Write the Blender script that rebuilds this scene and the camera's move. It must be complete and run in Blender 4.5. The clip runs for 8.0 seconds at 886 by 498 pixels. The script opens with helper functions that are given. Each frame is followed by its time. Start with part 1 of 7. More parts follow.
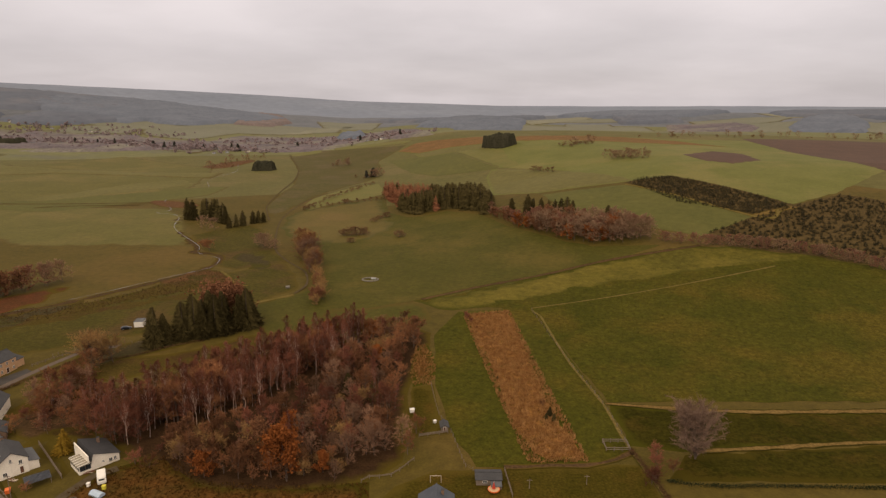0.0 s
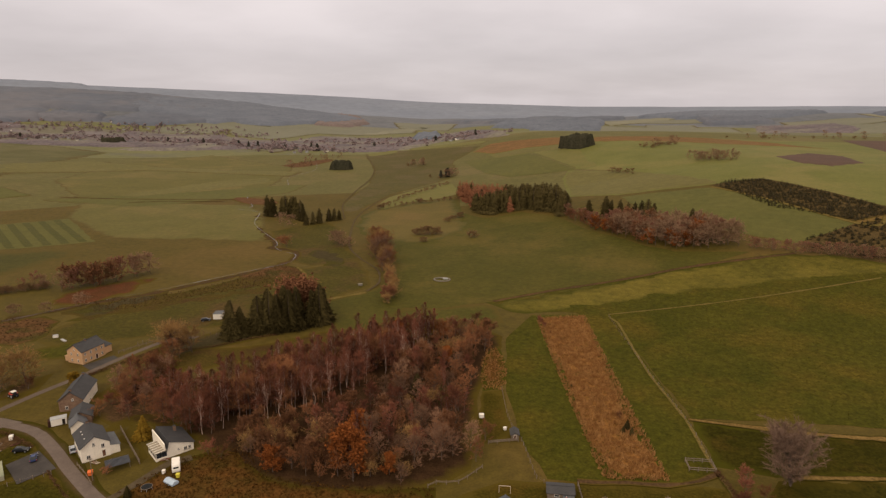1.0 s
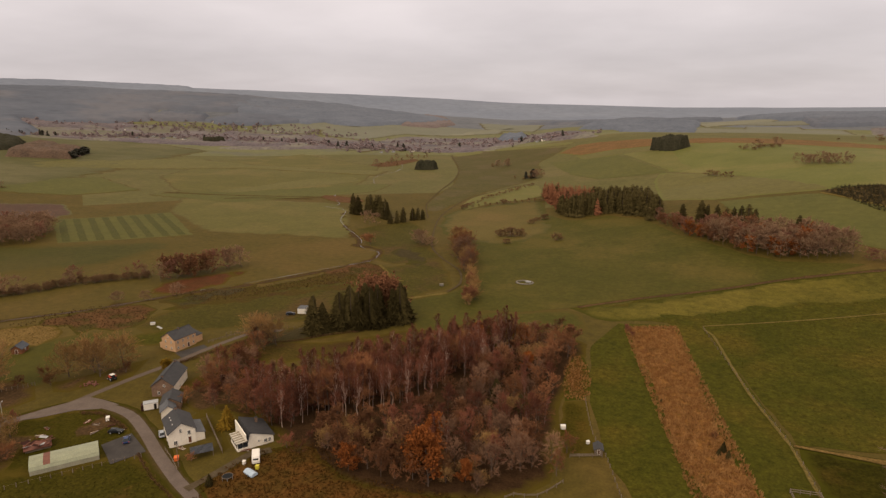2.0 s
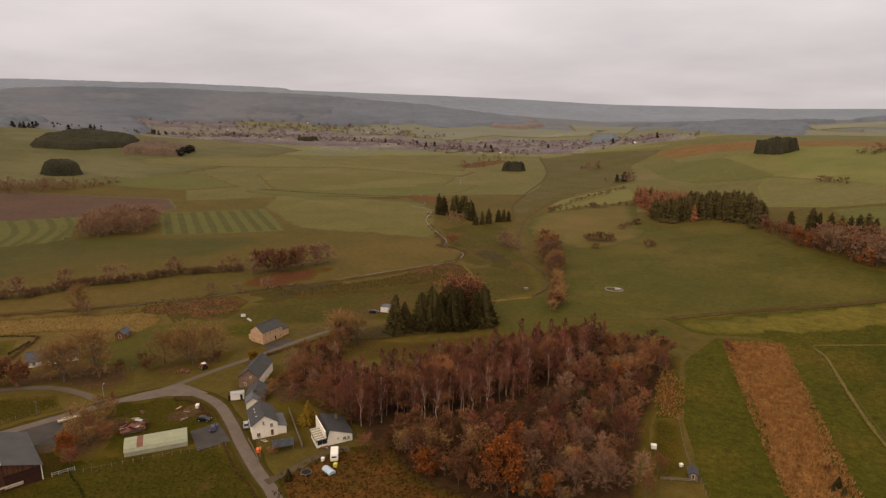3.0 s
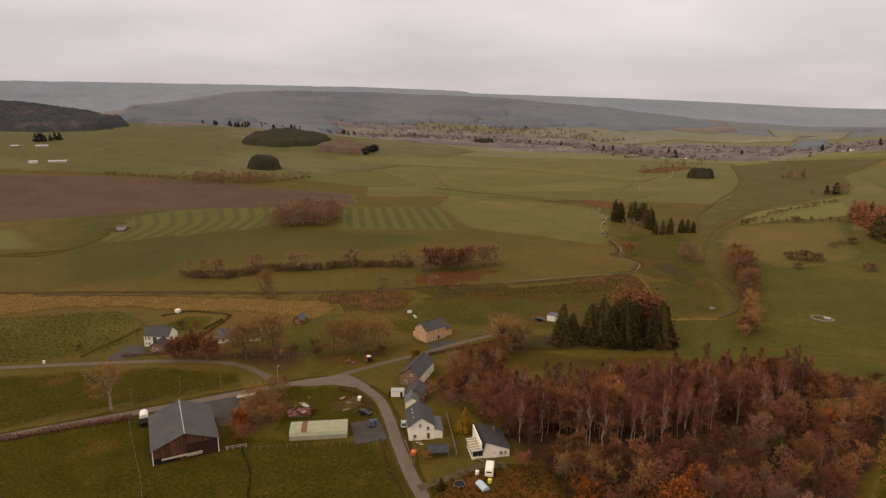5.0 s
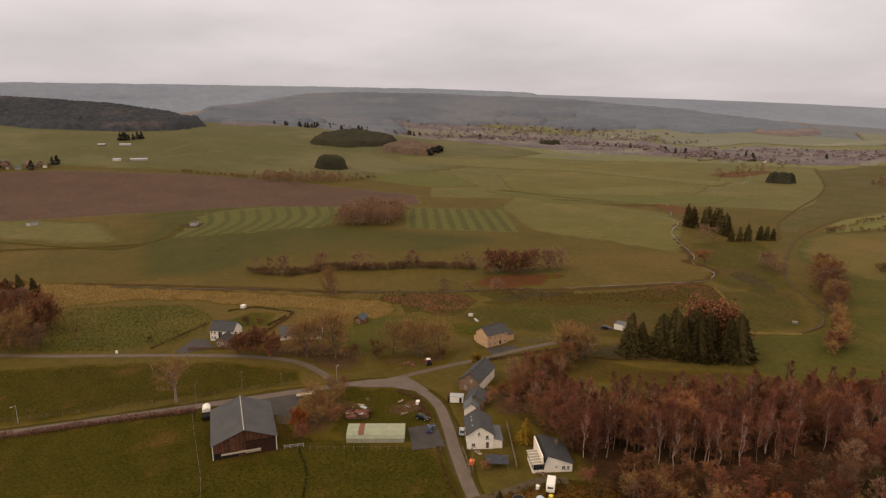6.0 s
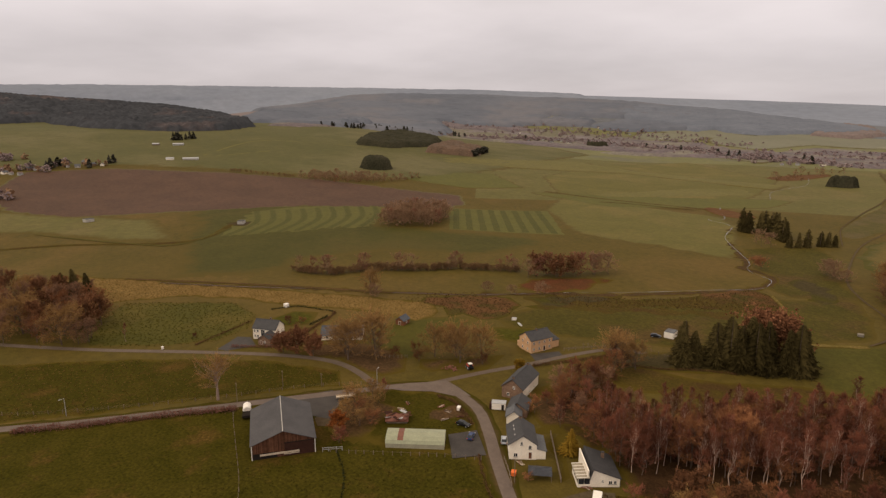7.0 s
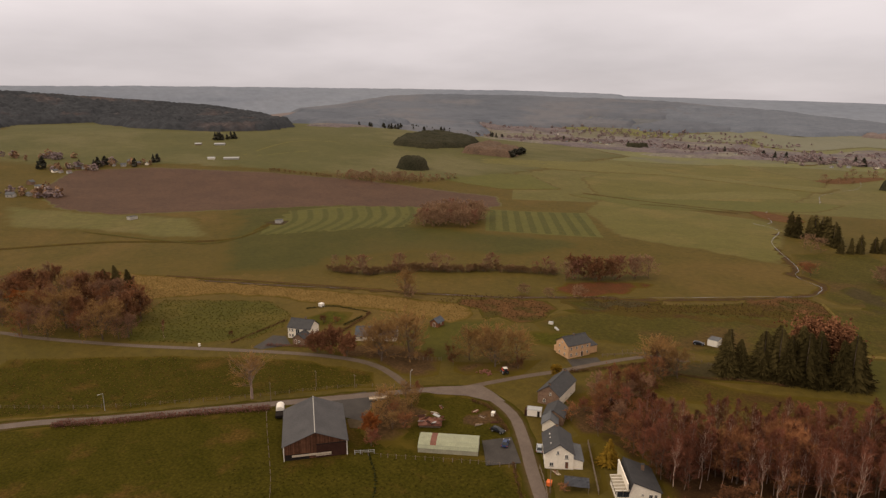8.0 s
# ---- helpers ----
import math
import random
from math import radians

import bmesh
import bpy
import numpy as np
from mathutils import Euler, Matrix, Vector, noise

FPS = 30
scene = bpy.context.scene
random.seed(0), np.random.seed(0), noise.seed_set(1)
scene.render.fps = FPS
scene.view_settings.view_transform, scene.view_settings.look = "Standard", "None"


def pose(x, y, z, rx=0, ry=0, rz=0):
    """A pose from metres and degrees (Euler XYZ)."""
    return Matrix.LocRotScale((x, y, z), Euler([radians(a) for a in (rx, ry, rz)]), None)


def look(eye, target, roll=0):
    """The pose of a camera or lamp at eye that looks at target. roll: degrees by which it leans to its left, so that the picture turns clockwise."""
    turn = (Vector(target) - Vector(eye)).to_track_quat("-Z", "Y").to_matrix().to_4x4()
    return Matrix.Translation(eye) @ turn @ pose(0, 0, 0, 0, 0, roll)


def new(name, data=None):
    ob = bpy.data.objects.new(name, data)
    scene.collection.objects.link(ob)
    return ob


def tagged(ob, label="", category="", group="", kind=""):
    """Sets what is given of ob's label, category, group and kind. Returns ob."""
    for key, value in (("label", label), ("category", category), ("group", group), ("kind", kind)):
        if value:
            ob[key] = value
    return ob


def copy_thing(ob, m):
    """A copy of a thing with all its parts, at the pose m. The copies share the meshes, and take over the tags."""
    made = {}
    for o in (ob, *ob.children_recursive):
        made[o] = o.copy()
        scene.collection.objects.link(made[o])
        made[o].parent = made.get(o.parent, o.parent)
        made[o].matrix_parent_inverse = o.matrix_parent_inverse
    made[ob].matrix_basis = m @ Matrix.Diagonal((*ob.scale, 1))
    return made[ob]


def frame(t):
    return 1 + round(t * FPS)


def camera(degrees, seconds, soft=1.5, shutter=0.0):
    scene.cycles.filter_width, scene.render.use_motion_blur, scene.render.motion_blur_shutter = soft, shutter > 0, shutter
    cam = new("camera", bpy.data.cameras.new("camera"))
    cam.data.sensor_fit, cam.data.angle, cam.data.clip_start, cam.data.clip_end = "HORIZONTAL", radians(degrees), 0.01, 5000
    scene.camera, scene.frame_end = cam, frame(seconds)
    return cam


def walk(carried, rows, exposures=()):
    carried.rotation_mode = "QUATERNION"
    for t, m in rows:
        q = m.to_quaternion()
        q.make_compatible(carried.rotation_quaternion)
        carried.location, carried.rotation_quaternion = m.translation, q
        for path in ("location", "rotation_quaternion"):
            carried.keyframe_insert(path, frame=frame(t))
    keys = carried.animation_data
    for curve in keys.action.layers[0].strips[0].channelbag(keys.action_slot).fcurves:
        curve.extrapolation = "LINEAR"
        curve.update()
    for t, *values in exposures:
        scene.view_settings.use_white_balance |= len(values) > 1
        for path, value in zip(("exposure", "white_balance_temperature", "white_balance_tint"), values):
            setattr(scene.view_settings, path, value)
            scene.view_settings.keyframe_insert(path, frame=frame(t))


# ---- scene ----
cam = camera(70.69, 8.0, soft=1.35)
# seconds, place in metres over the valley floor, yaw to the left, pitch, roll
ROWS = [
    (0.0, 0.03, -0.06, 103.04, 0.00, -13.54, 0.42),
    (0.5, -0.22, 2.81, 102.14, 3.08, -13.51, 0.30),
    (1.0, -0.61, 5.65, 101.33, 6.82, -13.47, 0.19),
    (1.5, -1.16, 8.46, 100.58, 10.67, -13.43, 0.11),
    (3.0, -4.00, 16.65, 98.58, 22.48, -13.24, -0.03),
    (3.5, -5.36, 19.27, 97.97, 26.51, -13.17, -0.05),
    (4.0, -6.90, 21.81, 97.38, 30.62, -13.09, -0.05),
    (4.5, -8.60, 24.25, 96.81, 34.71, -13.02, -0.05),
    (5.0, -10.43, 26.57, 96.26, 38.22, -12.95, -0.05),
    (6.5, -16.13, 32.56, 94.77, 46.37, -12.75, -0.01),
    (7.0, -17.90, 34.13, 94.36, 48.16, -12.70, -0.01),
    (7.5, -19.46, 35.43, 94.02, 49.81, -12.65, -0.00),
    (8.0, -20.73, 36.43, 93.76, 51.50, -12.62, -0.01),
]
walk(cam, [(t, pose(x, y, z, 0, 0, yaw) @ pose(0, 0, 0, 90 + pitch) @ pose(0, 0, 0, 0, 0, roll)) for t, x, y, z, yaw, pitch, roll in ROWS])

# ---- terrain ----
def sm(v, a, b):
    u = np.clip((v - a) / (b - a), 0.0, 1.0)
    return u * u * (3 - 2 * u)


# azimuth (degrees to the left of +y), rise of the wooded middle ridge, rise of the far skyline, both as slopes seen from 100 m up
RIDGE_AZ = (-60, -36, -25, -15, -5, 0, 8, 16, 24, 34, 44, 56, 66, 76, 86, 110)
RIDGE_MID = (-.6, -.6, -.8, -1.0, -1.6, -1.8, -1.9, -1.2, -.3, .3, .9, .6, -.5, .3, .9, .6)
RIDGE_FAR = (-.3, -.3, -.35, -.5, -.55, -.4, -.2, .3, .65, 1.0, 1.4, 1.6, 1.65, 1.65, 1.5, 1.3)


def height(x, y):
    """The ground's height over the valley floor."""
    x, y = np.asarray(x, float), np.asarray(y, float)
    r, az = np.hypot(x, y), np.degrees(np.arctan2(-x, y))
    shift = 0.35 * np.clip(y - 650, 0, 900)
    hill = 46 * sm(x, -80 - shift, 260 - shift) * sm(y, 200, 620) * (1 - 0.75 * sm(y, 1150, 1750))
    plateau = 62 * sm(az, 30, 66) * sm(r, 480, 1500) * (1 - sm(az, 130, 160))
    close = sm(az, 57, 68)
    peak = 2700 - 620 * close
    near = hill + plateau
    mid = np.maximum(95 + peak * np.tan(np.radians(np.interp(az, RIDGE_AZ, RIDGE_MID))), 5)
    far = 95 + 4300 * np.tan(np.radians(np.interp(az, RIDGE_AZ, RIDGE_FAR)))
    roll = 1.1 * np.sin(x / 61 + 0.7 * np.sin(y / 83)) * np.sin(y / 73 + 1.3) * sm(r, 250, 600)
    rise = sm(r, 1720 - 200 * close, peak)
    ridge = (1 - 0.4 * sm(r, peak + 100, peak + 700)) * (1 + .12 * np.sin(x / 190) * np.sin(y / 230 + 1) * sm(r, 1900, 2300) * (1 - sm(r, peak - 100, peak)))
    knolls = 24 * np.exp(-((x - 1110) ** 2 + (y - 1830) ** 2) / 2 / 125 ** 2) + 16 * np.exp(-((x - 110) ** 2 + (y - 2200) ** 2) / 2 / 210 ** 2)
    return near * (1 - rise) + roll + knolls + mid * rise * ridge + np.maximum(far - 0.6 * mid, 0) * sm(r, 3450, 4300)


# ---- light: an overcast late-autumn sky with a weak, very wide sun ----
world = bpy.data.worlds.new("overcast_sky")
scene.world = world
world.use_nodes = True
wn, wl = world.node_tree.nodes, world.node_tree.links
wn.clear()
w_out, w_bg = wn.new("ShaderNodeOutputWorld"), wn.new("ShaderNodeBackground")
w_sky = wn.new("ShaderNodeTexSky")
w_sky.sky_type, w_sky.sun_disc = "NISHITA", False
w_sky.sun_elevation, w_sky.sun_rotation = radians(40), radians(-157)
w_dim = wn.new("ShaderNodeVectorMath")
w_dim.operation = "SCALE"
w_dim.inputs["Scale"].default_value = 0.08
wl.new(w_sky.outputs[0], w_dim.inputs[0])
w_co = wn.new("ShaderNodeTexCoord")
w_sep = wn.new("ShaderNodeSeparateXYZ")
wl.new(w_co.outputs["Generated"], w_sep.inputs[0])
# a flat cloud deck: the direction divided by its height
w_h = wn.new("ShaderNodeMath")
w_h.operation = "MAXIMUM"
w_h.inputs[1].default_value = 0.0
wl.new(w_sep.outputs["Z"], w_h.inputs[0])
w_add = wn.new("ShaderNodeMath")
w_add.operation = "ADD"
w_add.inputs[1].default_value = 0.16
wl.new(w_h.outputs[0], w_add.inputs[0])
w_div = wn.new("ShaderNodeVectorMath")
w_div.operation = "DIVIDE"
w_cmb = wn.new("ShaderNodeCombineXYZ")
for k in range(3):
    wl.new(w_add.outputs[0], w_cmb.inputs[k])
wl.new(w_co.outputs["Generated"], w_div.inputs[0])
wl.new(w_cmb.outputs[0], w_div.inputs[1])
w_noise = wn.new("ShaderNodeTexNoise")
w_noise.inputs["Scale"].default_value, w_noise.inputs["Detail"].default_value, w_noise.inputs["Roughness"].default_value = 0.75, 6.0, 0.5
wl.new(w_div.outputs[0], w_noise.inputs["Vector"])
w_shade = wn.new("ShaderNodeMapRange")
w_shade.inputs["From Min"].default_value, w_shade.inputs["From Max"].default_value = 0.3, 0.7
w_shade.inputs["To Min"].default_value, w_shade.inputs["To Max"].default_value = 0.86, 1.1
wl.new(w_noise.outputs["Fac"], w_shade.inputs[0])
w_ramp = wn.new("ShaderNodeValToRGB")
ramp = w_ramp.color_ramp
ramp.elements[0].position, ramp.elements[0].color = 0.0, (0.534, 0.478, 0.478, 1)
ramp.elements[1].position, ramp.elements[1].color = 1.0, (1.028, 0.884, 0.746, 1)
for at, colour in ((0.06, (0.534, 0.478, 0.478, 1)), (0.14, (0.665, 0.594, 0.587, 1)), (0.24, (0.796, 0.717, 0.687, 1)), (0.45, (0.887, 0.776, 0.687, 1))):
    ramp.elements.new(at).color = colour
wl.new(w_h.outputs[0], w_ramp.inputs[0])
w_cloud = wn.new("ShaderNodeVectorMath")
w_cloud.operation = "SCALE"
wl.new(w_ramp.outputs[0], w_cloud.inputs[0])
wl.new(w_shade.outputs[0], w_cloud.inputs["Scale"])
w_mix = wn.new("ShaderNodeMix")
w_mix.data_type = "RGBA"
w_mix.inputs["Factor"].default_value = 0.94
wl.new(w_dim.outputs[0], w_mix.inputs["A"])
wl.new(w_cloud.outputs[0], w_mix.inputs["B"])
wl.new(w_mix.outputs["Result"], w_bg.inputs["Color"])
w_bg.inputs["Strength"].default_value = 1.22
wl.new(w_bg.outputs[0], w_out.inputs["Surface"])

sun = new("sun", bpy.data.lights.new("sun", "SUN"))
sun.data.energy, sun.data.angle, sun.data.color = 1.1, radians(25), (1.0, 0.88, 0.70)
sun.matrix_world = look((-120, -280, 260), (0, 0, 0))

# ---- materials ----
TONE = {}


def mat(name, one, two, scale=1.0, fine=0.0, rough=0.9, bump=0.0, metal=0.0, per_thing=0.0, spread=(0.35, 0.65), third=None, third_scale=0.02, third_range=(0.5, 0.62), gloss=None, grain=0.0):
    """Two base colours mixed by a noise in world metres, a finer grain, a broad third colour, a spread of brightness from thing to thing."""
    m = bpy.data.materials.new(name)
    TONE[name] = (one, two)
    m.use_nodes = True
    n, l = m.node_tree.nodes, m.node_tree.links
    b = n["Principled BSDF"]
    geo = n.new("ShaderNodeNewGeometry")

    def noise_at(s, detail=4.0):
        t = n.new("ShaderNodeTexNoise")
        t.inputs["Scale"].default_value, t.inputs["Detail"].default_value, t.inputs["Roughness"].default_value = s, detail, 0.6
        l.new(geo.outputs["Position"], t.inputs["Vector"])
        return t.outputs["Fac"]

    def ranged(v, a, c, lo=0.0, hi=1.0):
        r = n.new("ShaderNodeMapRange")
        for k, q in zip(("From Min", "From Max", "To Min", "To Max"), (a, c, lo, hi)):
            r.inputs[k].default_value = q
        l.new(v, r.inputs[0])
        return r.outputs[0]

    def mixed(f, a, c):
        x = n.new("ShaderNodeMix")
        x.data_type = "RGBA"
        l.new(f, x.inputs["Factor"])
        for k, v in (("A", a), ("B", c)):
            if isinstance(v, tuple):
                x.inputs[k].default_value = (*v, 1)
            else:
                l.new(v, x.inputs[k])
        return x.outputs["Result"]

    def scaled(colour, f):
        x = n.new("ShaderNodeVectorMath")
        x.operation = "SCALE"
        l.new(colour, x.inputs[0])
        l.new(f, x.inputs["Scale"])
        return x.outputs[0]

    base = noise_at(scale)
    colour = mixed(ranged(base, *spread), one, two)
    if third:
        colour = mixed(ranged(noise_at(third_scale, 5.0), *third_range), colour, third)
    if fine:
        colour = scaled(colour, ranged(noise_at(scale * 9, 3.0), 0.25, 0.75, 1 - fine, 1 + fine))
    if grain:
        colour = scaled(colour, ranged(noise_at(1.3, 4.0), 0.3, 0.7, 1 - grain, 1 + grain))
    if per_thing:
        info = n.new("ShaderNodeObjectInfo")
        colour = scaled(colour, ranged(info.outputs["Random"], 0, 1, 1 - per_thing, 1 + per_thing))
    l.new(colour, b.inputs["Base Color"])
    b.inputs["Roughness"].default_value, b.inputs["Metallic"].default_value = rough, metal
    b.inputs["Specular IOR Level"].default_value = gloss if gloss is not None else 0.02 if rough > .85 else 0.35
    if bump:
        bm = n.new("ShaderNodeBump")
        bm.inputs["Strength"].default_value, bm.inputs["Distance"].default_value = 0.6, bump
        l.new(noise_at(scale * 6, 3.0), bm.inputs["Height"])
        l.new(bm.outputs[0], b.inputs["Normal"])
    return m


M = {}
M["meadow"] = mat("meadow_grass", (0.0714, 0.0515, 0.0077), (0.0871, 0.0593, 0.0104), .03, 0.19, bump=.08, third=(0.1008, 0.0642, 0.0137), third_scale=.009, gloss=.11, grain=.15)
M["lush"] = mat("lush_grass", (0.0442, 0.0420, 0.0041), (0.0589, 0.0513, 0.0056), .05, .34, bump=.15, third=(0.0746, 0.0552, 0.0068), third_scale=.02, gloss=.04, grain=.28)
M["pale_grass"] = mat("pale_grass", (0.115, 0.104, 0.024), (0.135, 0.115, 0.03), .05, 0.09, bump=.1, gloss=.14, grain=.15)
M["tan_grass"] = mat("dry_tall_grass", (0.1674, 0.1042, 0.0339), (0.1296, 0.0796, 0.0239), .12, .35, bump=.4, grain=.25)
M["orange_grass"] = mat("rusty_dead_grass", (0.2112, 0.0957, 0.0273), (0.1320, 0.0593, 0.0158), .25, .4, bump=.5, grain=.3, third=(0.0950, 0.0526, 0.0141), third_scale=.12, third_range=(.55, .7))
M["marsh"] = mat("brown_marsh_grass", (0.0605, 0.0358, 0.0165), (0.0880, 0.0495, 0.0220), .1, .35, bump=.4, grain=.25)
M["plough"] = mat("ploughed_soil", (0.0818, 0.0418, 0.0229), (0.0660, 0.0337, 0.0184), .03, .2, bump=.2, gloss=.2, grain=.25)
M["stripe"] = mat("mown_stripe_grass", (0.0562, 0.0530, 0.0083), (0.0654, 0.0585, 0.0103), .08, .2, bump=.1, gloss=.14, grain=.28)
M["verge"] = mat("path_grass", (0.1200, 0.0893, 0.0244), (0.1440, 0.1004, 0.0311), .2, .3, bump=.2, grain=.28)
M["asphalt"] = mat("worn_asphalt", (0.1047, 0.0742, 0.0554), (0.1339, 0.0971, 0.0734), .3, .15, .8)
M["dirt"] = mat("gravel_track", (0.0704, 0.0496, 0.0272), (0.0960, 0.0704, 0.0424), .4, .2)
M["water"] = mat("stream_water", (0.06, 0.052, 0.045), (0.085, 0.076, 0.066), .5, 0, .1, gloss=.7)
M["forest_floor"] = mat("leaf_litter", (0.034, 0.018, 0.0085), (0.054, 0.028, 0.0125), .3, .3, bump=.4, grain=.25)
# Forest ground lifted to blue-grey: the distance haze is in its colour.
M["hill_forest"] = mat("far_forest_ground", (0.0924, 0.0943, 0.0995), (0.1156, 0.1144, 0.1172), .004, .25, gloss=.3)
M["trunk"] = mat("brown_bark", (.10, .072, .055), (.15, .11, .085), .8, .2)
M["birch_bark"] = mat("birch_bark", (0.36, 0.26, 0.21), (0.24, 0.165, 0.135), .6, .2, per_thing=.2)
M["needles"] = mat("dark_needles", (0.0470, 0.0356, 0.0130), (0.0660, 0.0494, 0.0179), .4, .3, per_thing=.4)
M["young_needles"] = mat("plantation_needles", (0.034, 0.029, 0.014), (0.05, 0.041, 0.02), .4, .3, per_thing=.3)
M["larch"] = mat("rusty_larch_needles", (0.2431, 0.0978, 0.0486), (0.1870, 0.0764, 0.0374), .3, .25, per_thing=.25)
M["twig_red"] = mat("reddish_birch_twigs", (0.2008, 0.0737, 0.0429), (0.1356, 0.0512, 0.0308), .25, .25, per_thing=.5)
M["twig_brown"] = mat("brown_twigs", (0.2513, 0.1083, 0.0479), (0.1885, 0.0819, 0.0375), .25, .25, per_thing=.5)
M["leaf_orange"] = mat("orange_oak_leaves", (0.2660, 0.0830, 0.0224), (0.1995, 0.0622, 0.0176), .4, .3, per_thing=.25)
M["leaf_russet"] = mat("russet_leaves", (0.1715, 0.0766, 0.0357), (0.1309, 0.0592, 0.0301), .4, .3, per_thing=.3)
M["leaf_yellow"] = mat("yellow_leaves", (0.2073, 0.1242, 0.0154), (0.1678, 0.0920, 0.0128), .8, .3)
M["white_wall"] = mat("white_render", (0.86, 0.77, 0.65), (0.76, 0.67, 0.55), .3, .1)
M["cream_wall"] = mat("cream_render", (0.5890, 0.3652, 0.2064), (0.5225, 0.3154, 0.1720), .4, .1)
M["stone_wall"] = mat("brown_stone", (.24, .15, .10), (.16, .10, .07), 1.2, .3)
M["slate"] = mat("dark_slate", (0.0414, 0.0387, 0.0386), (0.0540, 0.0502, 0.0496), .5, .2, .75)
M["dark_slate"] = mat("black_slate", (0.03, 0.028, 0.029), (0.042, 0.038, 0.038), .5, .2, .8)
M["glass"] = mat("dark_glass", (.02, .022, .026), (.03, .032, .036), 1, 0, .08)
M["paint"] = mat("white_paint", (0.84, 0.77, 0.68), (0.78, 0.71, 0.62), 1, 0, .4)
M["brown_board"] = mat("brown_boards", (.135, .062, .036), (.09, .042, .026), 1.0, .3, per_thing=.35)
M["barn_roof"] = mat("grey_sheet_roof", (0.055, 0.05, 0.05), (0.072, 0.066, 0.065), .2, .12, .8)
M["green_roof"] = mat("pale_green_sheet", (0.3, 0.3, 0.19), (0.25, 0.25, 0.16), .4, .2, .5)
M["rust"] = mat("rusty_sheet", (.20, .075, .045), (.15, .06, .04), .8, .3, .7)
M["wood"] = mat("grey_wood", (.22, .17, .13), (.16, .12, .09), 1.0, .3)

M["twig_grey"] = mat("grey_twigs", (0.24, 0.15, 0.105), (0.19, 0.12, 0.085), .25, .25)
# Far conifers with bluish haze painted into the needle colour.
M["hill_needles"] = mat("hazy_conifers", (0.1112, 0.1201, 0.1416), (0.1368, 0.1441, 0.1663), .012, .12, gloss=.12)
# Hill pasture greyed by haze mixed into the grass colour.
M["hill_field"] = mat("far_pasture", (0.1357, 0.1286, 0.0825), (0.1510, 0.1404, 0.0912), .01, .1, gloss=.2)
M["paddock"] = mat("dark_paddock_grass", (0.0263, 0.0233, 0.0025), (0.0368, 0.0300, 0.0037), .06, .4, bump=.2, third=(0.0490, 0.0340, 0.0052), third_scale=.05, grain=.28)
M["rough_grass"] = mat("tufted_grass", (0.0432, 0.0337, 0.0039), (0.0602, 0.0428, 0.0060), .15, .35, bump=.3, third=(0.0751, 0.0456, 0.0075), third_scale=.04, grain=.28)
M["meadow_warm"] = mat("olive_meadow", (0.0899, 0.0660, 0.0115), (0.1094, 0.0779, 0.0158), .04, 0.12, bump=.08, third=(0.1215, 0.0801, 0.0195), third_scale=.015, gloss=.14, grain=.15)
M["pasture_high"] = mat("light_pasture", (0.1063, 0.1039, 0.0204), (0.1286, 0.1205, 0.0279), .03, 0.09, bump=.1, third=(0.1483, 0.1270, 0.0343), third_scale=.01, gloss=.14, grain=.15)
M["marsh_green"] = mat("rough_wet_grass", (0.0577, 0.0420, 0.0090), (0.0749, 0.0485, 0.0117), .1, .3, bump=.3, third=(0.0596, 0.0336, 0.0125), third_scale=.06, grain=.28)
M["marsh_red"] = mat("rusty_reeds", (.12, .060, .026), (.09, .046, .022), .15, .3, bump=.3)
M["forest_floor_red"] = mat("red_leaf_litter", (0.105, 0.038, 0.017), (0.074, 0.034, 0.014), .12, .35, bump=.2, grain=.25)
M["scrub"] = mat("rusty_scrub_grass", (0.1015, 0.0440, 0.0110), (0.0646, 0.0369, 0.0085), .15, .4, bump=.4, grain=.25)
M["wet_asphalt"] = mat("dark_wet_asphalt", (0.0390, 0.0315, 0.0263), (0.0525, 0.0428, 0.0360), .3, .15, .85)
M["grey_sheet"] = mat("weathered_grey_sheet", (0.085, 0.084, 0.088), (0.11, 0.108, 0.11), .5, .15, .8)
M["blue_slate"] = mat("blue_grey_slate", (0.0558, 0.0616, 0.0754), (0.0720, 0.0774, 0.0886), .5, .15, .75)
M["canvas"] = mat("beige_canvas", (.34, .29, .22), (.28, .24, .18), .6, .15)
M["orange_board"] = mat("stained_boards", (.20, .085, .04), (.15, .065, .035), 1, .3)
M["pale_board"] = mat("pale_boards", (.55, .45, .34), (.45, .36, .27), 1, .2)
M["dark_board"] = mat("dark_red_boards", (.055, .025, .018), (.04, .02, .015), 1, .3)
# Near-black for the barn's painted shade and for dark machine parts.
M["shade_and_dark"] = mat("dark_interior", (.02, .016, .014), (.03, .024, .02), 1, 0)
M["paint_grey"] = mat("pale_grey_paint", (.38, .37, .36), (.32, .31, .30), .8, .1, .5)
M["cream_sheet"] = mat("cream_sheets", (0.34, 0.31, 0.22), (0.27, 0.25, 0.18), .5, .2, .6)
M["black_paint"] = mat("black_car_paint", (.012, .012, .014), (.016, .016, .018), 1, 0, .25)
M["blue_paint"] = mat("blue_car_paint", (.02, .035, .10), (.025, .04, .11), 1, 0, .25)
M["silver_paint"] = mat("silver_car_paint", (.42, .43, .45), (.46, .47, .48), 1, 0, .3, metal=.4)
M["rubber"] = mat("black_rubber", (.02, .02, .02), (.03, .03, .03), 2, 0)
M["red_paint"] = mat("red_paint", (.50, .06, .03), (.42, .05, .03), 1, .1, .5)
M["orange_plastic"] = mat("orange_plastic", (.75, .16, .03), (.65, .13, .03), 1, 0, .5)
M["yellow_plastic"] = mat("yellow_plastic", (.70, .58, .06), (.6, .5, .05), 1, 0, .5)
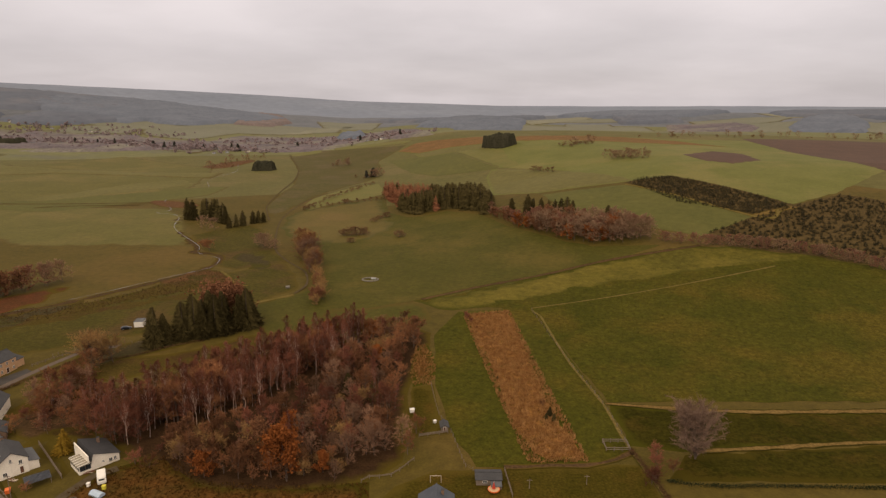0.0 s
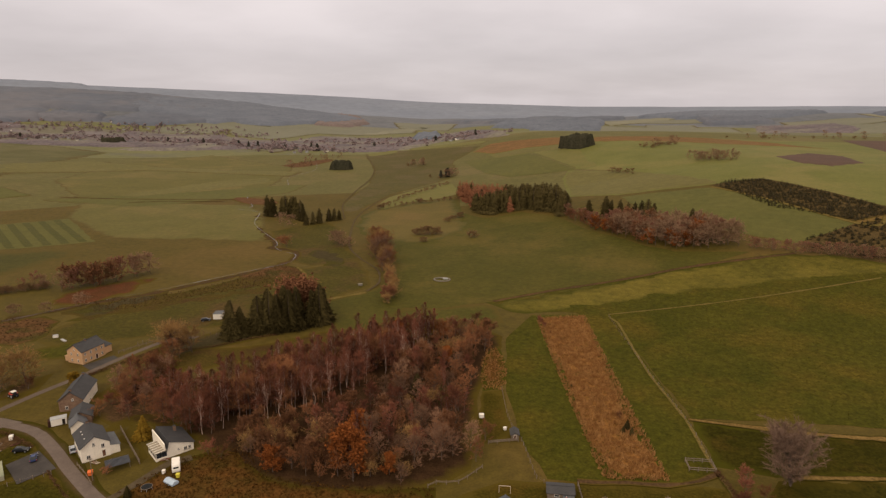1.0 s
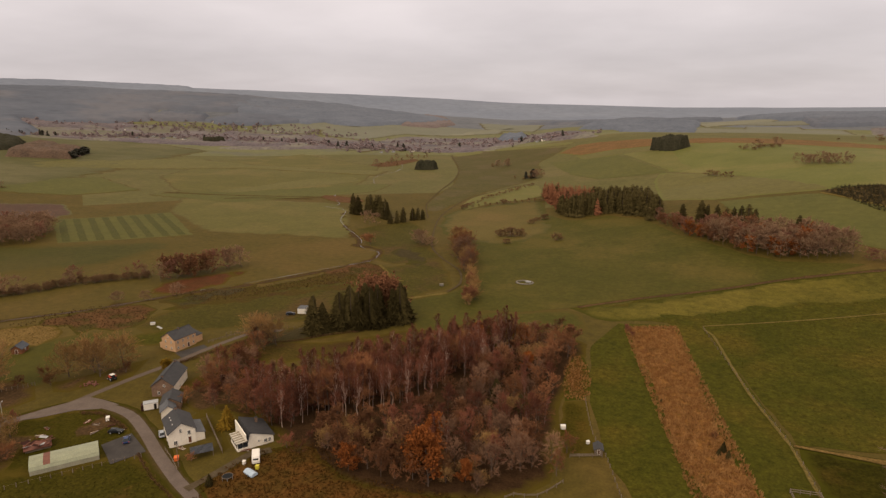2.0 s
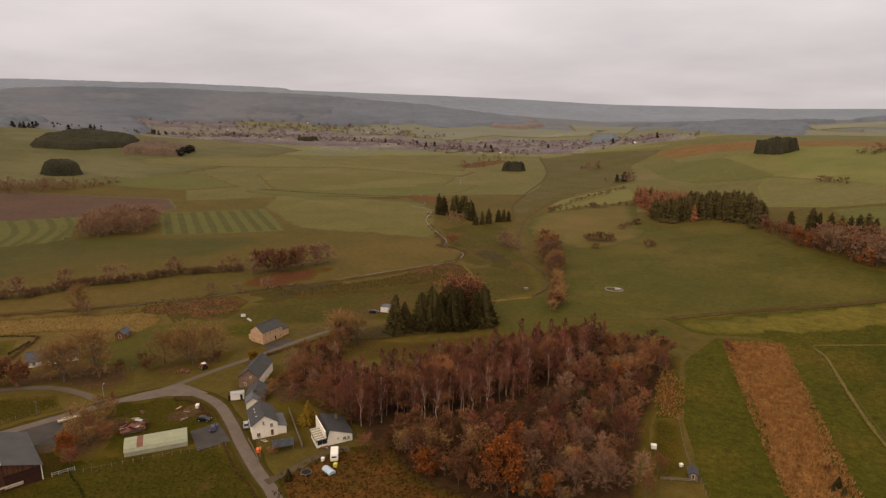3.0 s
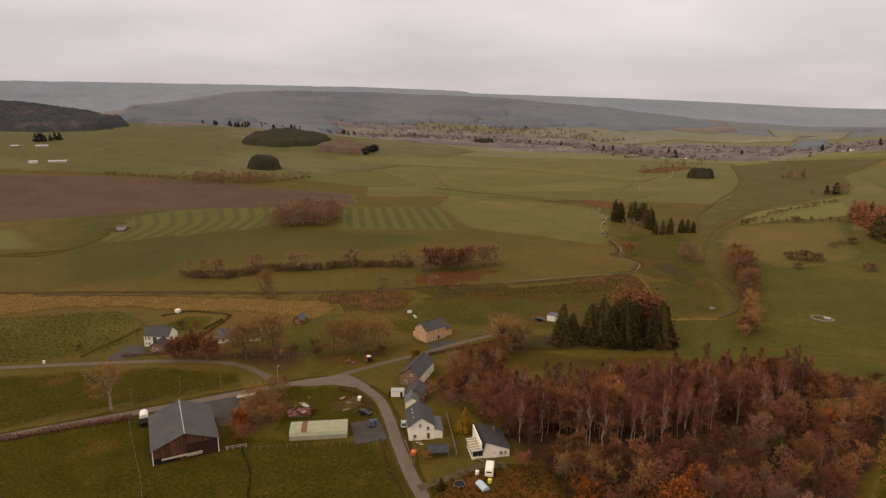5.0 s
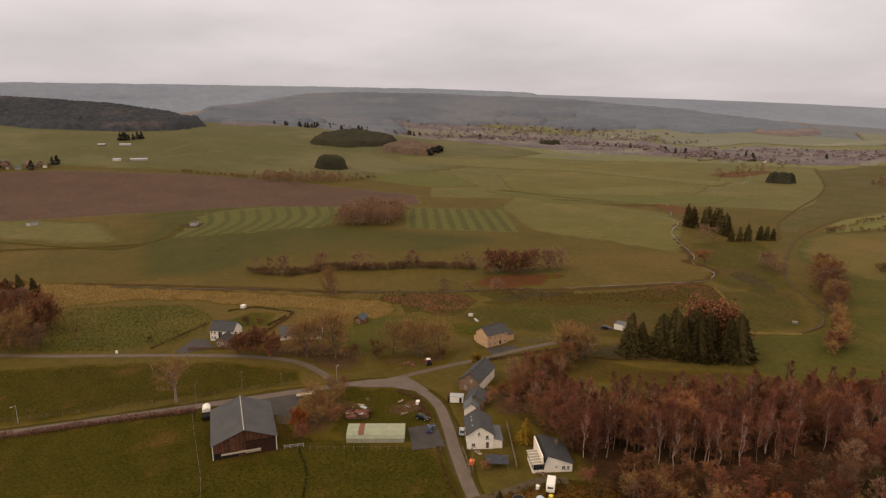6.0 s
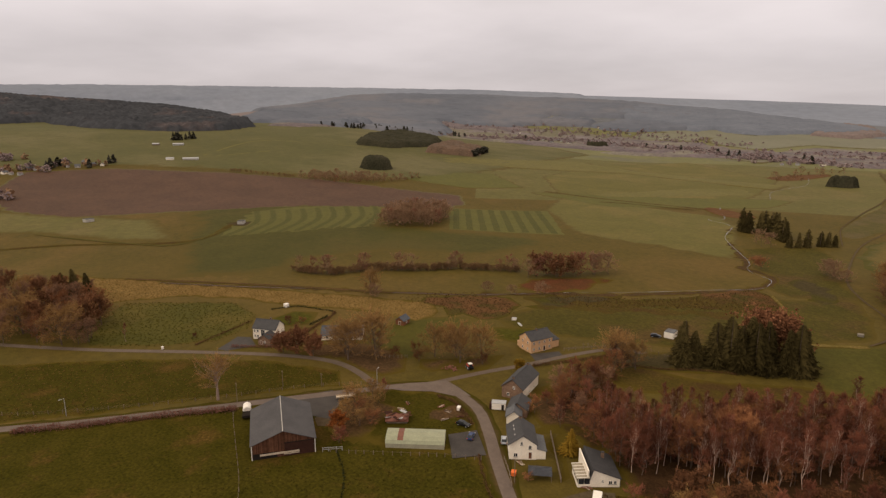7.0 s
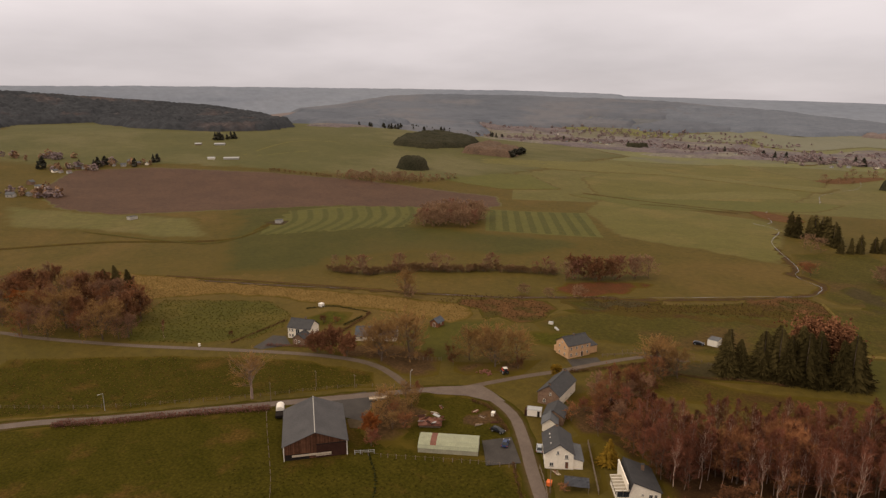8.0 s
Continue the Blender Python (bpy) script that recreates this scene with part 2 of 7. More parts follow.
M["tarp_blue"] = mat("pale_blue_tarp", (.45, .52, .60), (.38, .45, .52), .8, .1, .5)
M["hedge_green"] = mat("dark_hedge_leaves", (.022, .026, .010), (.034, .036, .014), .8, .3)
M["hedge_brown"] = mat("brown_hedge_leaves", (0.12, 0.062, 0.03), (0.09, 0.048, 0.024), .8, .3)
M["hedge_red"] = mat("red_hedge_twigs", (0.19, 0.085, 0.062), (0.14, 0.062, 0.046), .6, .3)
M["stone_pale"] = mat("pale_stones", (.42, .39, .35), (.34, .31, .28), .8, .2)
# Skyline ridges: aerial haze painted as a pale blue-grey base colour.
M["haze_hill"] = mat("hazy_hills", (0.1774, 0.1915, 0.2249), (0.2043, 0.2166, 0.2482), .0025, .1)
M["grey_sheet_dark"] = mat("dark_grey_tarpaulin", (.075, .078, .09), (.10, .10, .115), .8, .15, .5)
M["wet_asphalt_brown"] = mat("trodden_mud", (.05, .036, .02), (.065, .045, .026), .3, .3)
M["orange_tuft"] = mat("rusty_grass_blades", (0.3557, 0.1872, 0.0700), (0.2372, 0.1063, 0.0350), .5, .3)
M["tussock"] = mat("green_tussocks", (0.0600, 0.0521, 0.0089), (0.0800, 0.0632, 0.0133), .3, .3, grain=.28)
# Brown made paler and greyer by haze put into the colour.
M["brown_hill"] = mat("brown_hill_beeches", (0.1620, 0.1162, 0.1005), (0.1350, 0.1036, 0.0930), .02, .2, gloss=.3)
M["white_bark"] = mat("white_birch_bark", (0.62, 0.46, 0.36), (0.44, 0.32, 0.25), .8, .2)
# Lighter grass, raised a bit more to stand for distance haze.
M["meadow_light"] = mat("lighter_meadow", (0.0891, 0.0768, 0.0152), (0.1082, 0.0888, 0.0202), .03, 0.15, bump=.08, third=(0.1247, 0.0954, 0.0248), third_scale=.012, gloss=.14, grain=.15)
M["copse_dark"] = mat("dark_copse_needles", (.034, .031, .020), (.050, .044, .028), .1, .3, gloss=.3)
M["verge_brown"] = mat("brown_road_verge", (.085, .052, .022), (.06, .045, .015), .4, .3)
M["twig_gold"] = mat("golden_brown_twigs", (0.3026, 0.1708, 0.0646), (0.2342, 0.1318, 0.0513), .2, .25, per_thing=.2)
M["lane_asphalt"] = mat("darker_asphalt", (0.0945, 0.0647, 0.0440), (0.1170, 0.0823, 0.0568), .3, .2, .85)
# Ridge canopies take their blue-grey from painted haze; the dark one a little.
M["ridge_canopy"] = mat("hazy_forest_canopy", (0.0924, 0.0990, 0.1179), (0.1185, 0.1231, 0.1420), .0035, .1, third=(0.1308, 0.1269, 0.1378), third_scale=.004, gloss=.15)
M["dark_canopy"] = mat("dark_forest_canopy", (0.0352, 0.0363, 0.0401), (0.0475, 0.0480, 0.0519), .01, .35, third=(0.0774, 0.0608, 0.0590), third_scale=.0065, third_range=(.56, .66), gloss=.06)
M["copse_canopy"] = mat("dark_copse_canopy", (0.030, 0.028, 0.0165), (0.044, 0.039, 0.023), .05, .4, bump=1.2, gloss=.03)
M["brown_canopy"] = mat("brown_copse_canopy", (.125, .078, .050), (.09, .06, .04), .05, .4, gloss=.15)
M["plantation_soil"] = mat("brown_plantation_grass", (0.0864, 0.0562, 0.0216), (0.0612, 0.0418, 0.0151), .2, .35, grain=.3)
M["hollow"] = mat("hollow_pasture_grass", (0.0562, 0.0502, 0.0068), (0.0700, 0.0582, 0.0090), .04, 0.18, bump=.08, third=(0.0869, 0.0662, 0.0123), third_scale=.015, gloss=.08, grain=.15)
M["plateau"] = mat("plateau_pasture", (0.0771, 0.0703, 0.0211), (0.0941, 0.0820, 0.0269), .012, 0.12, bump=.1, third=(0.1111, 0.0937, 0.0370), third_scale=.006, gloss=.12, grain=.15)
# Both bands: grass tones with a little haze added to the colour.
M["band_pale"] = mat("paler_meadow_band", (0.1093, 0.0927, 0.0248), (0.1237, 0.1026, 0.0307), .02, 0.15, bump=.08, gloss=.12, grain=.15)
M["band_green"] = mat("greener_meadow_band", (0.0821, 0.0765, 0.0159), (0.0962, 0.0856, 0.0189), .02, 0.15, bump=.08, gloss=.12, grain=.15)
M["low_meadow"] = mat("damp_valley_grass", (0.0508, 0.0418, 0.0062), (0.0663, 0.0507, 0.0086), .05, .3, bump=.2, third=(0.0729, 0.0452, 0.0132), third_scale=.03, gloss=.06, grain=.28)
M["barn_grass"] = mat("mottled_paddock_grass", (0.0375, 0.0314, 0.0034), (0.0511, 0.0399, 0.0053), .12, .35, bump=.25, third=(0.0776, 0.0455, 0.0104), third_scale=.07, third_range=(.54, .68), grain=.28)
# Far meadow: its pale, greyish cast is painted haze.
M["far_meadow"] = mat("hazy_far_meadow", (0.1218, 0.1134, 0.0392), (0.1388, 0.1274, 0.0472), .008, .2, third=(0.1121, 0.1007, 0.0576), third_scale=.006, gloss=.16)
# Village trees: greyish mauve haze painted over the twig brown.
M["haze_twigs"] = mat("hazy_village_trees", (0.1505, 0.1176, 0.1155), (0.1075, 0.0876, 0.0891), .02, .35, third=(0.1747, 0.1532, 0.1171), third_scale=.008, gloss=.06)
M["twig_pink"] = mat("pale_brown_twigs", (0.2910, 0.1764, 0.1035), (0.2270, 0.1341, 0.0800), .12, .25)
M["twig_rose"] = mat("rosy_twigs", (0.2663, 0.1206, 0.0776), (0.2071, 0.0960, 0.0611), .12, .25)
# Far bare crowns, paled by haze in their base colour.
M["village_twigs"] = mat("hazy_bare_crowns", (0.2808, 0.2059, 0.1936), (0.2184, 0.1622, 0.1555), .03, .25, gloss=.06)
M["rust_far"] = mat("rusty_hill_grass", (0.1725, 0.0950, 0.0396), (0.1323, 0.0778, 0.0297), .05, .3, grain=.2)
M["twig_dun"] = mat("dun_twigs", (0.2388, 0.1305, 0.0771), (0.1822, 0.0995, 0.0605), .25, .25, per_thing=.5)
M["stone_dull"] = mat("dull_field_stones", (.24, .21, .17), (.18, .155, .125), .8, .2)
M["copper_leaf"] = mat("copper_beech_leaves", (0.2, 0.088, 0.044), (0.15, 0.066, 0.034), .4, .3, per_thing=.2)
M["band_dark"] = mat("dark_mown_grass", (0.0496, 0.0447, 0.0076), (0.0605, 0.0516, 0.0095), .03, 0.15, bump=.08, third=(0.0694, 0.0536, 0.0112), third_scale=.012, gloss=.1, grain=.15)
# Meadow grass again, lightened by haze in the base colour.
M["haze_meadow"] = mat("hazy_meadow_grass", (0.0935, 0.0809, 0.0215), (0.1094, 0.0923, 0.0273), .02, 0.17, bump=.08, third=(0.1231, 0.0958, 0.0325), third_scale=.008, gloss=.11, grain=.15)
M["hill_edge"] = mat("sunlit_ridge_grass", (0.120, 0.092, 0.015), (0.092, 0.075, 0.0105), .03, .3, bump=.15, third=(0.075, 0.062, 0.009), third_scale=.02, gloss=.05, grain=.25)
M["rust_bank"] = mat("rusty_marsh_grass", (0.1125, 0.0553, 0.0221), (0.0733, 0.0383, 0.0153), .12, .4, bump=.4, third=(0.0587, 0.0446, 0.0119), third_scale=.06, grain=.3)
M["wet_brown"] = mat("wet_brown_hollow", (0.058, 0.043, 0.02), (0.048, 0.037, 0.015), .06, .3, third=(0.056, 0.047, 0.0095), third_scale=.03, grain=.25)
# Pale pasture, its grey part painted as haze.
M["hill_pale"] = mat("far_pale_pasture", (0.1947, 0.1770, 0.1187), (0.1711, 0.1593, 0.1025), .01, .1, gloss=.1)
M["reed"] = mat("dead_reed_blades", (0.125, 0.072, 0.03), (0.07, 0.05, 0.02), .2, .3, grain=.3)
M["dry_blades"] = mat("dry_grass_blades", (0.1680, 0.1067, 0.0346), (0.1296, 0.0835, 0.0238), .12, .3, grain=.2)
M["twig_dark"] = mat("dark_brown_twigs", (0.2184, 0.1272, 0.0630), (0.1602, 0.0968, 0.0479), .2, .3)
M["olive_rough"] = mat("rough_olive_grass", (0.082, 0.064, 0.018), (0.07, 0.058, 0.014), .03, .2, bump=.1, third=(0.092, 0.068, 0.026), third_scale=.02, gloss=.08, grain=.18)
M["bank_brown"] = mat("dark_stream_bank", (0.052, 0.033, 0.015), (0.075, 0.043, 0.019), .2, .4, bump=.3, grain=.3)
# Garden ground with the same haze worked into its browns.
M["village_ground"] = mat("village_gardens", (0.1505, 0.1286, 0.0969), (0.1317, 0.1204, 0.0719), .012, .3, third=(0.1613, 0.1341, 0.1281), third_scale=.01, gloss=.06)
# ---- builders ----
def mesh_of(name, verts, faces, mats, slots=None, smooth=False):
    me = bpy.data.meshes.new(name)
    me.from_pydata(verts, [], faces)
    for m in mats:
        me.materials.append(m)
    if slots is not None:
        me.polygons.foreach_set("material_index", np.asarray(slots, np.int32))
    if smooth:
        me.polygons.foreach_set("use_smooth", np.ones(len(me.polygons), bool))
    me.update()
    return me


def z_at(x, y):
    return float(height(x, y))


def smooth_line(pts, step=6.0, closed=False):
    """A curve through the corners, in steps of some metres."""
    p = [Vector(q) for q in pts]
    out, n = [], len(p)
    for i in range(n if closed else n - 1):
        a, b, c, d = (p[(i - 1) % n] if closed or i else p[0]), p[i], p[(i + 1) % n], (p[(i + 2) % n] if closed or i + 2 < n else p[-1])
        k = max(1, int((c - b).length / step))
        for j in range(k):
            t = j / k
            out.append(0.5 * (2 * b + (c - a) * t + (2 * a - 5 * b + 4 * c - d) * t * t + (3 * b - a - 3 * c + d) * t ** 3))
    if not closed:
        out.append(p[-1])
    return out


SOFT = {}


def soft_edged(material, under):
    """The same cover, giving way in ragged patches to the grass around it where the mesh's edge value falls to nothing."""
    key = (material.name, under)
    if key not in SOFT:
        m = material.copy()
        m.name = material.name + "_ragged"
        n, l = m.node_tree.nodes, m.node_tree.links
        b = n["Principled BSDF"]
        at, geo = n.new("ShaderNodeAttribute"), n.new("ShaderNodeNewGeometry")
        at.attribute_name = "edge"
        facs = []
        for size, rough in ((.16, .68), (.05, .6)):
            tex = n.new("ShaderNodeTexNoise")
            tex.inputs["Scale"].default_value, tex.inputs["Detail"].default_value, tex.inputs["Roughness"].default_value = size, 7.0, rough
            l.new(geo.outputs["Position"], tex.inputs["Vector"])
            facs.append(tex.outputs["Fac"])
        add, reach, grass, mix = n.new("ShaderNodeMath"), n.new("ShaderNodeMapRange"), n.new("ShaderNodeMix"), n.new("ShaderNodeMix")
        add.operation = "ADD"
        l.new(at.outputs["Fac"], add.inputs[0])
        l.new(facs[0], add.inputs[1])
        for k, q in zip(("From Min", "From Max", "To Min", "To Max"), (.6, 1.0, 0, 1)):
            reach.inputs[k].default_value = q
        l.new(add.outputs[0], reach.inputs[0])
        grass.data_type = mix.data_type = "RGBA"
        l.new(facs[1], grass.inputs["Factor"])
        grass.inputs["A"].default_value, grass.inputs["B"].default_value = ((*c, 1) for c in TONE[under])
        l.new(reach.outputs[0], mix.inputs["Factor"])
        l.new(grass.outputs["Result"], mix.inputs["A"])
        l.new(b.inputs["Base Color"].links[0].from_socket, mix.inputs["B"])
        l.new(mix.outputs["Result"], b.inputs["Base Color"])
        SOFT[key] = m
    return SOFT[key]


def set_edge(me, values):
    at = me.attributes.new("edge", "FLOAT", "POINT")
    at.data.foreach_set("value", np.asarray(values, np.float32))


def field(name, pts, material, lift, label, cell=14.0, wobble=1.0, curved=False, soft=None, under="meadow_grass"):
    """A piece of land with its own cover, draped over the ground, with an uneven edge that runs out into it; soft: metres over which the cover thins out."""
    if soft is None:
        soft = 7.0 if curved or wobble >= 2 else 0.0
    if soft and cell < 20:
        cell = 8.0
    lift = lift * .6 if cell < 20 else lift
    if curved:
        edge = smooth_line(pts, 7.0, True)
    else:
        edge = []
        for a, b in zip(pts, (*pts[1:], pts[0])):
            a, b = Vector(a), Vector(b)
            k = max(1, int((b - a).length / 6))
            edge += [a.lerp(b, j / k) for j in range(k)]
    edge = [p + wobble * Vector((noise.noise((p.x * .13, p.y * .13, 1)), noise.noise((p.x * .13, p.y * .13, 5)))) * 2 for p in edge]
    bm = bmesh.new()
    bm.faces.new([bm.verts.new((p.x, p.y, 0)) for p in edge])
    xs, ys = [p.x for p in edge], [p.y for p in edge]
    for axis, lo, hi in ((0, min(xs), max(xs)), (1, min(ys), max(ys))):
        v = (math.floor(lo / cell) + 1) * cell
        while v < hi:
            at = Vector((v, 0, 0)) if axis == 0 else Vector((0, v, 0))
            bmesh.ops.bisect_plane(bm, geom=bm.verts[:] + bm.edges[:] + bm.faces[:], plane_co=at, plane_no=at.normalized() if v else Vector((1 - axis, axis, 0)))
            v += cell
    bmesh.ops.triangulate(bm, faces=bm.faces[:])
    ea = np.array([(p.x, p.y) for p in edge])
    ed = np.roll(ea, -1, 0) - ea
    el = np.maximum((ed ** 2).sum(1), 1e-6)
    near = []
    for v in bm.verts:
        if v.is_boundary:
            d = 0.0
        else:
            q = np.array((v.co.x, v.co.y)) - ea
            u = np.clip((q * ed).sum(1) / el, 0, 1)
            d = float(np.sqrt((((q - u[:, None] * ed) ** 2).sum(1)).min()))
        near.append(d)
        v.co.z = z_at(v.co.x, v.co.y) + lift * min(1, (.12 if soft else .7) + d / 3.0)
    bmesh.ops.recalc_face_normals(bm, faces=bm.faces[:])
    for f in bm.faces:
        if f.normal.z < 0:
            f.normal_flip()
    me = bpy.data.meshes.new(name)
    bm.to_mesh(me)
    bm.free()
    if soft:
        set_edge(me, [min(1.0, d / soft) for d in near])
    me.materials.append(soft_edged(material, under) if soft else material)
    return tagged(new(name, me), label, "ground", kind="structure")


def ribbon(name, pts, width, material, lift, label, category="road", across=2, uneven=0.0, soft=False, under="meadow_grass"):
    """A road, path or stream: a strip of some metres' width along a curve; a soft one has ragged edges."""
    line = smooth_line(pts, 4.0)
    lift *= .7
    if soft:
        width, across = width * 1.7, 4
    verts, faces = [], []
    for i, p in enumerate(line):
        d = (line[min(i + 1, len(line) - 1)] - line[max(i - 1, 0)]).normalized()
        side = Vector((-d.y, d.x))
        w = width * (1 + uneven * noise.noise((p.x * .2, p.y * .2, 3)))
        for k in range(across + 1):
            q = p + side * w * (k / across - .5)
            verts.append((q.x, q.y, z_at(q.x, q.y) + lift))
        if i:
            a, b = (i - 1) * (across + 1), i * (across + 1)
            faces += [(a + k + 1, a + k, b + k, b + k + 1) for k in range(across)]
    me = mesh_of(name, verts, faces, [soft_edged(material, under) if soft else material], smooth=True)
    if soft:
        set_edge(me, [(0, .45, .7, .45, 0)[k % 5] for k in range(len(verts))])
    return tagged(new(name, me), label, category, kind="structure")


# ---- the land: one sheet to the horizon ----
radii = [0.0]
while radii[-1] < 4700:
    radii.append(radii[-1] + max(9.0, radii[-1] * 0.02))
angles = list(np.arange(-60, 120.1, 0.75)) + list(np.arange(125, 299.1, 5))
gv = [(0, 0, 0)]
for r in radii[1:]:
    a = np.radians(angles)
    gx, gy = -r * np.sin(a), r * np.cos(a)
    gv += list(zip(gx.tolist(), gy.tolist(), height(gx, gy).tolist()))
na, gf, gs = len(angles), [], []
for i in range(1, len(radii)):
    for k in range(na):
        k2 = (k + 1) % na
        if i == 1:
            gf.append((0, 1 + k2, 1 + k))
        else:
            a, b = 1 + (i - 2) * na, 1 + (i - 1) * na
            gf.append((a + k, a + k2, b + k2, b + k))
        # Slots by distance: the farther covers carry haze in their base colours.
        r_, a_ = radii[i], angles[k]
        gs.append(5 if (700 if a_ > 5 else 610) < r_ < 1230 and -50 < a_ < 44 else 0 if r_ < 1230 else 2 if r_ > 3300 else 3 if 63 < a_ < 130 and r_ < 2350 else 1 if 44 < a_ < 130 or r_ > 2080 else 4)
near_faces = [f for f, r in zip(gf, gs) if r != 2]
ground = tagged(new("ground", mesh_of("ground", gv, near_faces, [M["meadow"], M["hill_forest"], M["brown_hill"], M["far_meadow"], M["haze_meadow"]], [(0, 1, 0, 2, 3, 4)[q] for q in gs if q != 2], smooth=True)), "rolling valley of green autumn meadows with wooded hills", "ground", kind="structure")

# The outermost hills, their haze put into the surface colour.
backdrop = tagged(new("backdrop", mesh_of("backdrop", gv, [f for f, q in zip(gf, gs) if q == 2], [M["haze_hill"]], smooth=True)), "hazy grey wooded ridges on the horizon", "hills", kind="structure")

# ---- fields ----
field("field_orange", [(10, 288), (33, 293), (43, 163), (25, 162)], M["orange_grass"], .25, "strip of rusty orange dead grass between green paddocks", wobble=1.0, soft=3.0, under="lush_grass")
field("field_hill", [(-13, 308), (20, 328), (57, 344.5), (101, 364.5), (161, 379), (255, 338), (300, 250), (260, 205), (58, 200), (46, 284), (28, 296)], M["lush"], .2, "large green pasture on the slope")
field("field_hill_top", [(-14, 309), (36, 333), (71, 352), (108, 367), (143, 381), (182, 377), (226, 353), (190, 348), (149, 342), (97, 327), (49, 310), (22, 299), (-1, 294)], M["hill_edge"], .4, "yellowish crest of the large pasture", wobble=2.5, soft=9.0, under="lush_grass")
field("field_strip", [(-4, 262), (8, 292), (34, 295), (46, 285), (57, 200), (58, 169), (44, 162), (24, 159), (10, 160), (3, 180), (-2, 212)], M["lush"], .12, "narrow green paddocks beside the rusty strip", wobble=.4)
field("field_paddock", [(58, 198), (99, 193), (152, 194), (250, 197), (250, 178), (138, 175), (72, 169), (58, 172)], M["paddock"], .12, "dark green paddock below the pasture", soft=3.0, under="lush_grass")
field("field_paddock_2", [(72, 167), (138, 173), (250, 176), (250, 152), (64, 154)], M["paddock"], .14, "dark green paddock beside the willow", soft=3.0, under="tufted_grass")
field("field_front", [(18, 159), (58, 162), (60, 130), (62, 90), (-30, 90), (-14, 150), (0, 158)], M["rough_grass"], .1, "garden grass behind the sheds", soft=3.0)
field("field_hollow", [(-49, 564), (-32, 537), (-19, 533), (3, 544), (31, 510), (49, 459), (82, 407), (97, 393), (138, 386), (109, 369), (71, 353), (36, 332), (5, 317), (-12, 311), (-38, 298), (-57, 298), (-67, 344), (-78, 396), (-93, 447), (-121, 469), (-133, 509), (-138, 546), (-133, 577), (-125, 568), (-108, 606), (-83, 631), (-65, 659)], M["hollow"], .2, "green pasture in the hollow below the wood", wobble=.8)
field("field_rise", [(-133, 574), (-138, 546), (-132, 509), (-119, 470), (-92, 449), (-72, 440), (-52, 462), (-40, 500), (-46, 540), (-52, 566), (-66, 655), (-84, 629), (-108, 604)], M["meadow_warm"], .6, "olive pasture with scattered bushes", wobble=4, soft=14.0, under="hollow_pasture_grass")
field("field_plough", [(-767, 104), (-880, 157), (-854, 246), (-761, 350), (-663, 420), (-575, 458), (-506, 497), (-461, 462), (-459, 424), (-546, 327), (-582, 242), (-618, 146), (-670, 110)], M["plough"], .4, "ploughed brown field on the valley side", wobble=2.5, soft=5.0, under="greener_meadow_band")
field("field_stripes", [(-455, 436), (-384, 494), (-303, 413), (-379, 364)], M["band_green"], .15, "green field mown in stripes")
for k in range(8):
    a = Vector((-379, 366)).lerp(Vector((-305, 415)), (k + .4) / 8)
    b = Vector((-452, 434)).lerp(Vector((-385, 490)), (k + .4) / 8)
    d = Vector((74, 49)) / 8 * .24
    field("mown_stripe", [a - d, a + d, b + d, b - d], M["stripe"], .5, "darker stripe of mown grass", wobble=.3, soft=0.0)
field("field_mown", [(-636, 248), (-602, 321), (-529, 404), (-431, 336), (-379, 359), (-300, 396), (-289, 372), (-296, 324), (-350, 281), (-369, 224), (-344, 206), (-379, 150), (-470, 186), (-520, 215)], M["band_dark"], .13, "dark green mown field", wobble=6, soft=24.0)
field("field_stripes_2", [(-468, 207), (-550, 271), (-546, 327), (-510, 396), (-424, 322), (-451, 254)], M["band_green"], .15, "green field mown in curved stripes")
for k in range(9):
    a, b, c = (Vector(p).lerp(Vector(q), (k + .5) / 9) for p, q in (((-549, 275), (-510, 392)), ((-505, 245), (-468, 356)), ((-470, 212), (-430, 322))))
    ribbon("mown_stripe", [a, b + Vector((4, 6)), c], 4.6, M["stripe"], .3, "darker stripe of mown grass", "ground", soft=True, under="greener_meadow_band")
field("field_tan", [(-420, 104), (-393, 127), (-339, 166), (-307, 188), (-278, 208), (-250, 225), (-230, 222), (-228, 207), (-259, 193), (-284, 175), (-318, 157), (-337, 138), (-348, 112), (-380, 88)], M["tan_grass"], .2, "strip of dry yellow grass along the stream", curved=True, soft=3.5, wobble=2.0)
field("field_marsh", [(-249, 224), (-247, 241), (-235, 261), (-220, 262), (-206, 250), (-203, 232), (-219, 225)], M["rust_bank"], .12, "brown marshy ground with dead reeds", curved=True, soft=3.5, wobble=4, under="damp_valley_grass")
field("field_marsh_2", [(-204, 272), (-215, 288), (-193, 296), (-174, 315), (-156, 342), (-145, 369), (-133, 364), (-119, 342), (-126, 331), (-141, 321), (-154, 311), (-172, 294), (-188, 280)], M["marsh_green"], .15, "rough brownish ground along the stream", curved=True, soft=3.5, wobble=2.5, under="damp_valley_grass")
field("field_rust_bank", [(-165, 343), (-147, 370), (-131, 362), (-124, 347), (-142, 339), (-156, 335)], M["rust_bank"], .22, "rusty dead grass on the bank of the stream", curved=True, soft=3.5, wobble=3, under="rough_wet_grass")
field("field_rust_bank_2", [(-218, 267), (-206, 287), (-195, 302), (-186, 309), (-182, 300), (-192, 280), (-204, 266)], M["wet_brown"], .22, "dark brown wet ground along the stream", curved=True, soft=3.5, wobble=3, under="rough_wet_grass")
